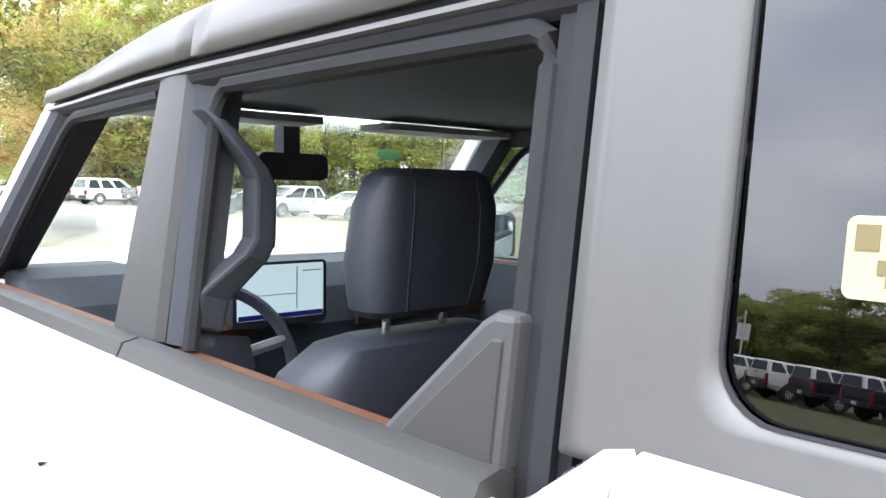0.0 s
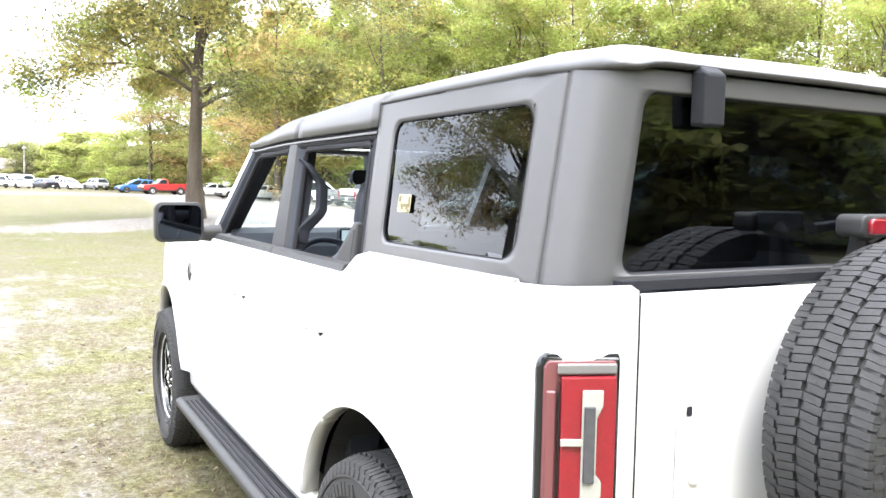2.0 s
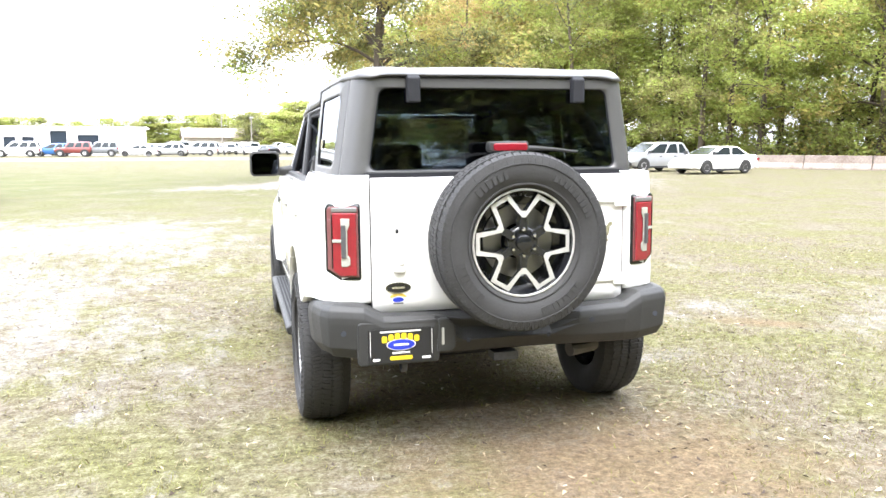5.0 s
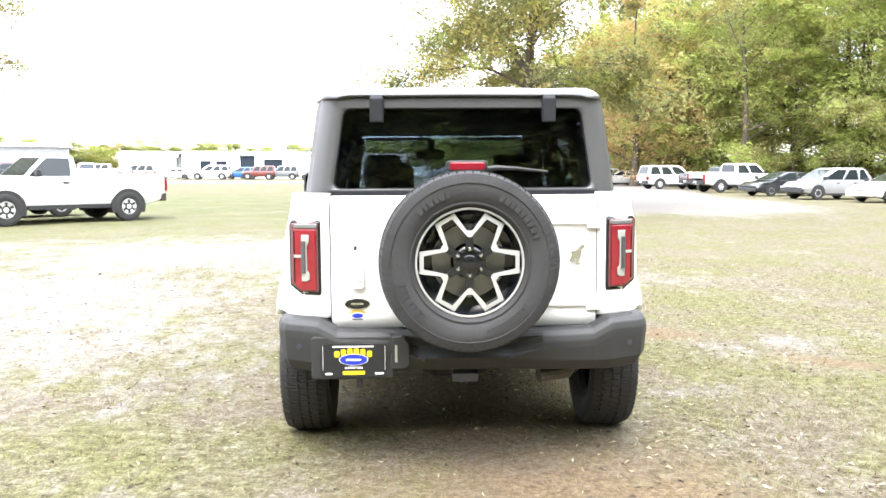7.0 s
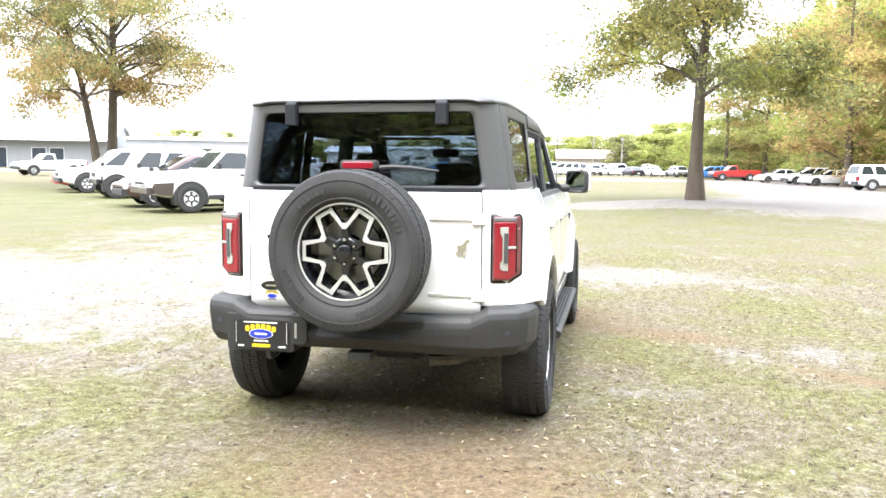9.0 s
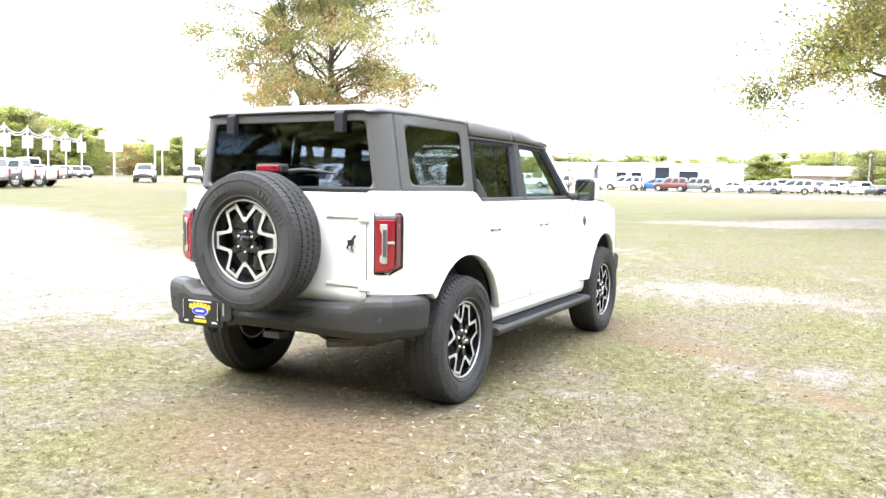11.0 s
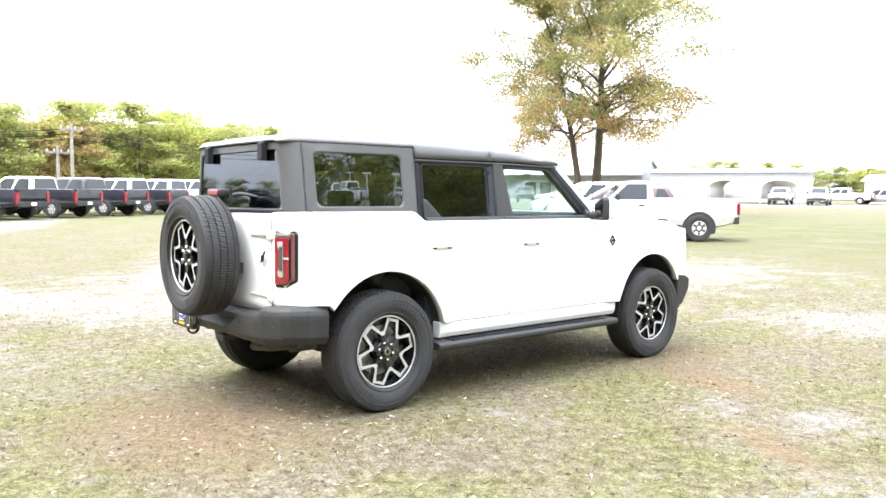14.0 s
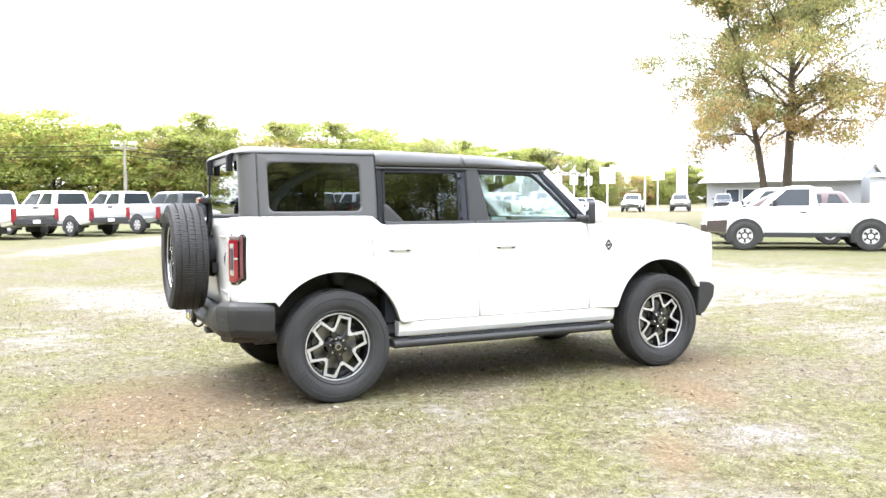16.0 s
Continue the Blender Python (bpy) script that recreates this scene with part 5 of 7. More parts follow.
for x in (-0.36, 0.36):
    bm = bmesh.new()
    cushion(bm, x - 0.30, x + 0.30, 0.10, 0.62, 0.70, 0.88, 0.08)
    rs = part("rear_seat", bm, LEATHER, truck, "black leather rear seat", smooth=True)
    bm = bmesh.new()
    loft(bm, [[(x + px, 0.14 - 0.25 * (z - 0.8) + py, z) for px, py in rounded(-w, w, -0.08, 0.08, 0.06)] for z, w in ((0.8, 0.29), (1.1, 0.30), (1.22, 0.28), (1.26, 0.22))])
    part("backrest", bm, LEATHER, rs, smooth=True)
    bm = bmesh.new()
    loft(bm, [[(x + px, 0.0 + py, z) for px, py in rounded(-w, w, -0.05, 0.05, 0.04)] for z, w in ((1.28, 0.10), (1.30, 0.125), (1.42, 0.125), (1.45, 0.10))])
    part("headrest", bm, LEATHER, rs, smooth=True)
# dashboard
bm = bmesh.new()
loft(bm, [[(x, y, z) for y, z in ((1.97, 0.70), (1.93, 0.95), (1.95, 1.10), (2.00, 1.20), (2.07, 1.265), (2.16, 1.285), (2.29, 1.285), (2.33, 0.70))] for x in (-0.74, -0.4, 0, 0.4, 0.74)])
dash = bevel(part("dashboard", bm, TRIM_DARK, truck, "dark dashboard with tan band"), 0.02)
bm = bmesh.new()
loft(bm, [[(x, y, z) for y, z in ((1.938, 1.085), (1.930, 1.115), (1.962, 1.150), (1.985, 1.15), (1.97, 1.09))] for x in (-0.73, -0.17)])
part("dash_band", bm, TAN, dash, "tan leather dash band", smooth=True)
bm = bmesh.new()
loft(bm, [[(x, y, z) for y, z in ((1.938, 1.085), (1.930, 1.115), (1.962, 1.150), (1.985, 1.15), (1.97, 1.09))] for x in (0.17, 0.73)])
part("dash_band", bm, TAN, dash, "tan leather dash band", smooth=True)
bm = bmesh.new()
prism(bm, rounded(-0.255, 0.042, 1.115, 1.292, 0.015), "y", 1.955, 1.915)
screen = part("centre_screen", bm, TRIM_DARK, truck, "large landscape touch screen showing a pale map")
SCREEN = material("lit_map_screen", (0.30, 0.42, 0.48), 0.15)
sb = SCREEN.node_tree.nodes["Principled BSDF"]
sb.inputs["Emission Color"].default_value, sb.inputs["Emission Strength"].default_value = (0.62, 0.80, 0.88, 1), 0.20
bm = bmesh.new()
prism(bm, rounded(-0.243, 0.030, 1.135, 1.284, 0.006), "y", 1.9145, 1.913)
glassy = part("screen_glass", bm, SCREEN, screen)
for x0, x1, z0, z1 in ((-0.06, -0.057, 1.16, 1.275), (-0.22, -0.06, 1.20, 1.202), (-0.24, 0.028, 1.136, 1.150), (-0.04, 0.02, 1.262, 1.265)):
    bm = bmesh.new()
    box(bm, x0, x1, 1.9115, 1.9128, z0, z1)
    part("map_line", bm, BLUE if z1 - z0 > 0.01 and x1 - x0 > 0.1 else GREY_STITCH, screen)
# steering wheel
bm = bmesh.new()
M = pose(-0.39, 1.70, 1.09, 62)
ring = []
for k in range(36):
    a = 2 * math.pi * k / 36
    c = Vector((0.18 * math.cos(a), 0.18 * math.sin(a), 0))
    r = Vector((math.cos(a), math.sin(a), 0))
    ring.append([M @ (c + 0.016 * (math.cos(b) * r + math.sin(b) * Vector((0, 0, 1)))) for b in (2 * math.pi * q / 8 for q in range(8))])
loft(bm, ring + [ring[0]], cap=False)
sw = part("steering_wheel", bm, LEATHER, truck, "black leather steering wheel", smooth=True)
bm = bmesh.new()
loft(bm, [[M @ Vector((0.065 * px, 0.055 * py, z)) for px, py in ((-1, 0.8), (0, 1), (1, 0.8), (1, -0.6), (0.3, -1.3), (-0.3, -1.3), (-1, -0.6))] for z in (-0.03, 0.02)])
part("wheel_boss", bm, TRIM_DARK, sw)
for a in (10, 170, 270):
    bm = bmesh.new()
    d = Vector((math.cos(radians(a)), math.sin(radians(a)), 0))
    tube(bm, [M @ (d * 0.05), M @ (d * 0.17)], 0.015, 6)
    part("wheel_spoke", bm, SILVER, sw)
# inside mirror
bm = bmesh.new()
loft(bm, [[(px - 0.10, y, 1.55 + pz) for px, pz in rounded(-0.11, 0.11, -0.036, 0.036, 0.025)] for y in (1.86, 1.90)])
im = part("inside_mirror", bm, TRIM_DARK, truck, "black inside mirror")
bm = bmesh.new()
box(bm, -0.12, -0.07, 1.88, 1.93, 1.58, 1.66)
part("mirror_mount", bm, TRIM_DARK, im)
# sun visors
for x0, x1 in ((-0.60, -0.10), (0.10, 0.60)):
    bm = bmesh.new()
    prism(bm, rounded(x0, x1, 1.700, 1.855, 0.03), "z", 1.655, 1.672)
    part("sun_visor", bm, material("grey_visor_fabric", (0.22, 0.22, 0.22), 0.9, vary=0.05, scale=30), truck, "pale grey sun visor")
# mast antenna on the right cowl
bm = bmesh.new()
tube(bm, [(0.79, 2.26, 1.21), (0.79, 2.26, 1.26), (0.79, 2.258, 1.28), (0.79, 2.245, 1.72)], [0.012, 0.010, 0.004, 0.003], 8)
part("mast_antenna", bm, PLASTIC, truck, "thin black mast antenna")
# grab handles on the centre pillars
for side in (1, -1):
    bm = bmesh.new()
    rings = []
    for x, y, z, a in ((0.745, 1.075, 1.285, 0.024), (0.738, 1.065, 1.335, 0.024), (0.688, 1.035, 1.392, 0.019), (0.676, 1.030, 1.415, 0.018), (0.674, 1.030, 1.500, 0.018), (0.684, 1.035, 1.525, 0.018), (0.722, 1.060, 1.580, 0.017), (0.738, 1.075, 1.600, 0.016)):
        rings.append([(side * (x + p), y + q, z + r) for p, q, r in ((-a, -0.022, -0.3 * a), (a, -0.022, 0.3 * a), (a, 0.022, 0.3 * a), (-a, 0.022, -0.3 * a))])
    loft(bm, rings)
    bevel(part("grab_handle", bm, TRIM_DARK, truck, "black pillar grab handle"), 0.006, 2)
BAR_PAD = material("grey_bar_padding", (0.30, 0.31, 0.32), 0.85, vary=0.08, scale=20)
# padded sports bar seen behind the quarter windows
for side in (1, -1):
    bm = bmesh.new()
    tube(bm, [(side * 0.63, 0.20, 1.675), (side * 0.635, 0.02, 1.665), (side * 0.64, -0.12, 1.62), (side * 0.645, -0.25, 1.54), (side * 0.65, -0.36, 1.44), (side * 0.66, -0.41, 1.33), (side * 0.67, -0.43, 1.2)], 0.036, 10)
    part("sports_bar", bm, BAR_PAD, truck, "grey padded sports bar", smooth=True)
# window sticker inside the left quarter pane
bm = bmesh.new()
bm2 = [(-(top_x(y, z) + 0.0002), y, z) for y, z in rounded(0.088, 0.168, 1.432, 1.482, 0.006)]
loft(bm, [bm2, [(x - 0.0006, y, z) for x, y, z in bm2]])
STICKER_INK = material("faded_yellow_ink", (0.15, 0.12, 0.05), 0.6)
PALE_YELLOW = material("pale_yellow_paper", (0.36, 0.33, 0.22), 0.6, vary=0.08, scale=40)
stk = part("window_sticker", bm, PALE_YELLOW, truck, "small yellow and white window sticker")
for y0, y1, z0, z1 in ((0.0988, 0.1486, 1.4475, 1.4561), (0.1039, 0.1142, 1.4398, 1.4475), (0.1332, 0.1435, 1.4398, 1.4475), (0.1486, 0.1624, 1.4613, 1.4768), (0.0927, 0.1031, 1.4467, 1.4768), (0.091, 0.1022, 1.4338, 1.4407)):
    bm = bmesh.new()
    loft(bm, [[(-(top_x(y, z) - d), y, z) for y, z in ((y0, z0), (y1, z0), (y1, z1), (y0, z1))] for d in (-0.0004, -0.0016)])
    part("sticker_mark", bm, STICKER_INK, stk)
# small green sticker high on the windscreen
bm = bmesh.new()
prism(bm, ellipse(0.30, 1.60, 0.05, 0.018), "y", 1.955, 1.953)
part("windscreen_sticker", bm, material("green_sticker", (0.15, 0.4, 0.18), 0.5), truck, "small green oval sticker")



# ---- parked vehicles ----
PAINT = {
    "white": material("parked_white_paint", (0.78, 0.78, 0.77), 0.35, coat=0.8, vary=0.02, scale=2),
    "silver": material("parked_silver_paint", (0.42, 0.43, 0.45), 0.32, metal=0.4, coat=0.8, vary=0.04, scale=2),
    "grey": material("parked_grey_paint", (0.16, 0.17, 0.18), 0.35, coat=0.8, vary=0.05, scale=2),
    "black": material("parked_dark_paint", (0.018, 0.02, 0.028), 0.3, coat=0.9, vary=0.05, scale=2),
    "red": material("parked_red_paint", (0.42, 0.03, 0.03), 0.35, coat=0.8, vary=0.05, scale=2),
    "blue": material("parked_blue_paint", (0.03, 0.13, 0.36), 0.35, coat=0.8, vary=0.05, scale=2),
    "maroon": material("parked_dark_red_paint", (0.17, 0.035, 0.03), 0.35, coat=0.8, vary=0.05, scale=2),
    "taupe": material("taupe_lower_paint", (0.060, 0.046, 0.043), 0.4, coat=0.6, vary=0.06, scale=2),
    "tan": material("parked_tan_paint", (0.30, 0.29, 0.25), 0.35, coat=0.8, vary=0.04, scale=2),
    "brown": material("parked_maroon_paint", (0.075, 0.035, 0.035), 0.35, coat=0.8, vary=0.05, scale=2),
}
CAR_GLASS = material("parked_car_glass", (0.02, 0.026, 0.03), 0.06, spec=0.45)
CAR_TRIM = material("parked_car_trim", (0.03, 0.03, 0.032), 0.6, vary=0.1, scale=8)
CAR_RIM = material("parked_car_rim", (0.60, 0.60, 0.61), 0.4, metal=0.15, vary=0.08, scale=30)
HEADLAMP = material("headlamp_lens", (0.5, 0.52, 0.54), 0.12, coat=1.0)
# kind: half-width, bonnet/boot heights along y, glasshouse foot and top (rear, front), belt, roof, wheel radius, axles, floor
KINDS = {
    "suv": dict(w=1.0, ends=(-2.62, 2.62), tops=[(-2.62, 1.05), (-2.5, 1.12), (1.0, 1.12), (1.2, 1.10), (2.35, 1.02), (2.62, 0.86)], foot=(-2.52, 1.25), top=(-2.30, 0.35), belt=1.12, roof=1.88, r=0.40, axles=(-1.52, 1.58), floor=0.34),
    "crossover": dict(w=0.92, ends=(-2.3, 2.3), tops=[(-2.3, 0.88), (-2.15, 1.02), (0.9, 1.0), (1.9, 0.90), (2.3, 0.66)], foot=(-2.18, 1.35), top=(-1.7, 0.15), belt=1.0, roof=1.66, r=0.35, axles=(-1.38, 1.38), floor=0.26),
    "sedan": dict(w=0.91, ends=(-2.4, 2.4), tops=[(-2.4, 0.84), (-2.3, 0.98), (-1.7, 1.0), (0.9, 0.95), (2.0, 0.80), (2.4, 0.60)], foot=(-1.85, 1.30), top=(-0.95, 0.15), belt=0.96, roof=1.44, r=0.33, axles=(-1.38, 1.42), floor=0.20),
    "pickup": dict(w=0.98, ends=(-2.55, 2.9), tops=[(-2.55, 0.92), (-0.16, 0.92), (-0.14, 1.20), (1.2, 1.20), (2.7, 1.06), (2.9, 0.86)], foot=(-0.12, 1.30), top=(-0.03, 0.66), belt=1.20, roof=1.79, r=0.40, axles=(-1.40, 1.77), floor=0.42, bed=(-2.53, -0.16, 1.27)),
    "crew_pickup": dict(w=1.02, ends=(-3.5, 3.1), tops=[(-3.5, 0.95), (-1.12, 0.95), (-1.10, 1.28), (1.3, 1.28), (2.9, 1.18), (3.1, 0.95)], foot=(-1.06, 1.45), top=(-0.96, 0.75), belt=1.28, roof=1.98, r=0.42, axles=(-2.22, 2.05), floor=0.48, bed=(-3.48, -1.12, 1.38)),
    "boxy": dict(w=0.93, ends=(-2.1, 2.1), tops=[(-2.1, 1.12), (0.7, 1.12), (1.9, 1.08), (2.1, 0.95)], foot=(-2.06, 0.95), top=(-2.0, 0.55), belt=1.12, roof=1.84, r=0.41, axles=(-1.3, 1.45), floor=0.42),
    "van": dict(w=1.02, ends=(-3.0, 3.0), tops=[(-3.0, 1.2), (2.2, 1.2), (2.7, 1.1), (3.0, 0.85)], foot=(-2.98, 2.3), top=(-2.95, 1.3), belt=1.2, roof=2.5, r=0.37, axles=(-1.7, 2.0), floor=0.30),
}


def parked_wheel_meshes():
    bm = bmesh.new()
    lathe(bm, [(-0.10, 0.62), (-0.12, 0.80), (-0.10, 0.97), (0.0, 1.0), (0.10, 0.97), (0.12, 0.80), (0.10, 0.62)], (0, 0, 0), "x", 28)
    a = part("tyre", bm, TYRE, None, smooth=True)
    bm = bmesh.new()
    lathe(bm, [(0.09, 0.64), (0.11, 0.62), (0.10, 0.55), (0.02, 0.52), (0.0, 0.0001)], (0, 0, 0), "x", 24)
    lathe(bm, [(0.02, 0.53), (0.085, 0.54), (0.10, 0.50), (0.075, 0.20), (0.09, 0.14), (0.09, 0.0001)], (0, 0, 0), "x", 24, mat=1)
    for k in range(6):
        c, s = math.cos(radians(60 * k + 90)), math.sin(radians(60 * k + 90))
        pts = [(0.27, -0.04), (0.46, -0.10), (0.48, 0.0), (0.46, 0.10), (0.27, 0.04)]
        loft(bm, [[(x, r * c - q * s, r * s + q * c) for r, q in pts] for x in (0.06, 0.103)], mat=0)
    b = part("rim", bm, (CAR_TRIM, CAR_RIM), None)
    ma, mb = a.data, b.data
    bpy.data.objects.remove(a)
    bpy.data.objects.remove(b)
    return ma, mb


TYRE_MESH, RIM_MESH = parked_wheel_meshes()


def vehicle(kind, paint, label, lower=None, cab=None):
    """A parked vehicle of a kind; nose to +y, origin on the ground under its middle."""
    k = KINDS[kind]
    w, (e0, e1) = k["w"], k["ends"]
    mat = PAINT[paint]
    names = {"suv": ("parked_suv", "car"), "crossover": ("parked_crossover", "car"), "sedan": ("parked_sedan", "car"), "pickup": ("pickup_truck", "truck"), "crew_pickup": ("crew_cab_pickup", "truck"), "boxy": ("boxy_off_roader", "car"), "van": ("cargo_van", "van")}
    root = tagged(new(names[kind][0]), label, names[kind][1])
    bm = bmesh.new()
    ys = sorted({e0, e0 + 0.06, e0 + 0.2, e1 - 0.2, e1 - 0.06, e1, *[y for y, _ in k["tops"]], *[e0 + (e1 - e0) * i / 10 for i in range(1, 10)]})
    rings = []
    for y in ys:
        zt = lerp_table(k["tops"], y)
        end = min(y - e0, e1 - y)
        ww = w * (0.90 + 0.10 * ease(0, 0.30, end))
        z0 = k["floor"] + 0.12 * (1 - ease(0.0, 0.6, end))
        half = [(0.0, z0), (0.80, z0), (0.93, z0 + 0.05), (0.985, z0 + 0.22), (1.0, (z0 + zt) / 2), (0.985, zt - 0.14), (0.95, zt - 0.03), (0.88, zt + 0.005), (0.4, zt + 0.02)]
        ring = [(ww * a, y, z) for a, z in half] + [(-ww * a, y, z) for a, z in reversed(half[1:])]
        rings.append(ring)
    loft(bm, rings)
    body = part("body", bm, mat, root, smooth=True)
    (f0, f1), (t0, t1) = k["foot"], k["top"]
    bz, rz = k["belt"] - 0.02, k["roof"]
    wb, wt = w * 0.935, w * 0.76

    def gh(side, y0, y1, u, v, d):
        """A point of the glasshouse side: u along, v up."""
        ya, yb = f0 + (t0 - f0) * v, f1 + (t1 - f1) * v
        return (side * (wb + (wt - wb) * v + d), ya + (yb - ya) * u, bz + (rz - bz) * v)
    bm = bmesh.new()
    rings = []
    for v in (0, 0.3, 0.6, 0.86, 0.95, 1.0):
        inset = 0.0 if v < 0.9 else (0.05 if v < 1 else 0.16)
        hw = wb + (wt - wb) * v - inset * 0.7
        ya, yb = f0 + (t0 - f0) * v + inset, f1 + (t1 - f1) * v - inset
        z = bz + (rz - bz) * v
        rings.append([(-hw, ya + 0.06, z), (-hw * 0.9, ya, z), (hw * 0.9, ya, z), (hw, ya + 0.06, z), (hw, yb - 0.10, z), (hw * 0.86, yb, z), (-hw * 0.86, yb, z), (-hw, yb - 0.10, z)])
    loft(bm, rings)
    part("cabin", bm, PAINT[cab] if cab else mat, root, smooth=True)
    spans = {"suv": ((0.05, 0.30), (0.34, 0.60), (0.64, 0.92)), "crossover": ((0.08, 0.26), (0.29, 0.56), (0.59, 0.92)), "sedan": ((0.10, 0.46), (0.50, 0.90)), "pickup": ((0.17, 0.95),), "crew_pickup": ((0.08, 0.46), (0.50, 0.92)), "boxy": ((0.06, 0.32), (0.36, 0.62), (0.66, 0.94)), "van": ((0.70, 0.93),)}[kind]
    for side in (1, -1):
        for u0, u1 in spans:
            bm = bmesh.new()
            loft(bm, [[gh(side, 0, 0, u, v, d) for u, v in ((u0, 0.08), (u1, 0.08), (u1 - 0.02, 0.5), (u1 - 0.05, 0.84), (u0 + 0.02, 0.84), (u0 + 0.005, 0.5))] for d in (-0.02, 0.004)])
            part("side_window", bm, CAR_GLASS, root)
    for front in (1, 0):
        bm = bmesh.new()
        pts = []
        for v, s in ((0.10, 0.84), (0.10, -0.84), (0.86, -0.80), (0.86, 0.80)):
            hw = wb + (wt - wb) * v
            y = (f1 + (t1 - f1) * v) if front else (f0 + (t0 - f0) * v)
            pts.append((hw * s, y, bz + (rz - bz) * v))
        sgn = 1 if front else -1
        loft(bm, [[(x, y - sgn * 0.02, z) for x, y, z in pts], [(x, y + sgn * 0.006, z) for x, y, z in pts]])
        part("windscreen" if front else "rear_window", bm, CAR_GLASS, root)
    if "bed" in k:
        b0, b1, bz1 = k["bed"]
        low = k["tops"][0][1] - 0.05
        for side in (1, -1):
            bm = bmesh.new()
            loft(bm, [[(side * w * a, y, z) for a, z in ((0.985, low - 0.1), (1.0, low + 0.1), (0.985, bz1 - 0.02), (0.95, bz1), (0.86, bz1), (0.86, low - 0.1))] for y in (b0 + 0.05, b1)])
            part("bed_side", bm, mat, root)
        bm = bmesh.new()
        box(bm, -w * 0.86, w * 0.86, b1 - 0.08, b1 - 0.02, low - 0.1, bz1)
        part("bed_front", bm, mat, root)
        bm = bmesh.new()
        box(bm, -w * 0.84, w * 0.84, b0 - 0.02, b0 + 0.06, low - 0.28, bz1)
        gate_ = bevel(part("tailgate", bm, mat, root), 0.01)
        bm = bmesh.new()
        box(bm, -0.12, 0.12, b0 - 0.035, b0 - 0.018, bz1 - 0.16, bz1 - 0.08)
        part("gate_handle", bm, CAR_TRIM, gate_)
    lamp_z = k["tops"][0][1] if "bed" not in k else k["bed"][2] - 0.12
    for side in (1, -1):
        bm = bmesh.new()
        h = 0.56 if kind == "crew_pickup" else 0.34 if "bed" in k or kind in ("suv", "van") else 0.16
        box(bm, side * w * 0.80, side * w * 0.985, e0 - 0.03, e0 + (0.06 if kind == "crew_pickup" else 0.14), lamp_z - h, lamp_z - 0.02)
        bevel(part("tail_lamp", bm, LENS_RED, root), 0.01)
        bm = bmesh.new()
        zf = lerp_table(k["tops"], e1 - 0.1)
        box(bm, side * w * 0.52, side * w * 0.93, e1 - 0.22, e1 - 0.015, zf - 0.17, zf - 0.03)
        bevel(part("headlamp", bm, HEADLAMP, root), 0.015)
        bm = bmesh.new()
        ym = f1 - 0.28
        box(bm, side * w * 0.98, side * (w + 0.18), ym - 0.06, ym + 0.06, k["belt"] + 0.02, k["belt"] + 0.20)
        bevel(part("door_mirror", bm, CAR_TRIM, root), 0.02)
        for u0, u1 in spans[-2:]:
            bm = bmesh.new()
            p = gh(side, 0, 0, u0 + 0.05, 0.0, 0)
            box(bm, side * (w - 0.01), side * (w + 0.015), p[1], p[1] + 0.17, k["belt"] - 0.16, k["belt"] - 0.12)
            part("door_handle", bm, CAR_TRIM, root)
        bm = bmesh.new()
        box(bm, side * (w * 0.93), side * (w * 1.0), k["axles"][0] + k["r"] * 1.3, k["axles"][1] - k["r"] * 1.3, k["floor"] - 0.03, k["floor"] + 0.07)
        part("sill_trim", bm, CAR_TRIM, root)
        for y in k["axles"]:
            bm = bmesh.new()
            r = k["r"] * 1.22
            arc = [(y + r * math.cos(radians(a)), k["r"] + r * math.sin(radians(a))) for a in range(-20, 201, 11)]
            prism(bm, arc, "x", side * (w - 0.30), side * (w + 0.006))
            part("wheel_arch", bm, CAR_TRIM, root)
            wh = new("wheel")
            wh.parent = root
            wh.matrix_basis = pose(side * (w - 0.072), y, k["r"], 0, 0, 0 if side > 0 else 180) @ Matrix.Diagonal((k["r"] * 2.4, k["r"], k["r"], 1))
            for nm, me in (("tyre", TYRE_MESH), ("rim", RIM_MESH)):
                o = new(nm, me)
                o.parent = wh
    for y0, y1, zt in ((e0 - 0.05, e0 + 0.12, k["floor"] + 0.34), (e1 - 0.14, e1 + 0.04, k["floor"] + 0.30)):
        bm = bmesh.new()
        box(bm, -w * 0.90, w * 0.90, y0, y1, k["floor"] + 0.10, zt)
        bevel(part("bumper", bm, PAINT[lower] if lower else (CAR_TRIM if kind != "sedan" else mat), root), 0.03)
    bm = bmesh.new()
    box(bm, -w * 0.48, w * 0.48, e1 - 0.05, e1 + 0.012, k["floor"] + 0.36, lerp_table(k["tops"], e1) - 0.02)
    bevel(part("grille", bm, CAR_TRIM, root), 0.01)
    bm = bmesh.new()
    box(bm, -0.16, 0.16, e0 - 0.062, e0 - 0.045, k["floor"] + 0.16, k["floor"] + 0.30)
    part("plate", bm, PAPER_WHITE, root)
    if lower:
        for side in (1, -1):
            bm = bmesh.new()
            loft(bm, [[(side * (w + d), y, z) for y, z in ((k["axles"][1] + k["r"] * 1.25, k["floor"] + 0.06), (e1 - 0.12, k["floor"] + 0.12), (e1 - 0.12, k["floor"] + 0.40), (k["axles"][1] + k["r"] * 1.15, k["floor"] + 0.42))] for d in (-0.1, 0.006)])
            part("lower_cladding", bm, PAINT[lower], root)
    return root


BUILT = {}


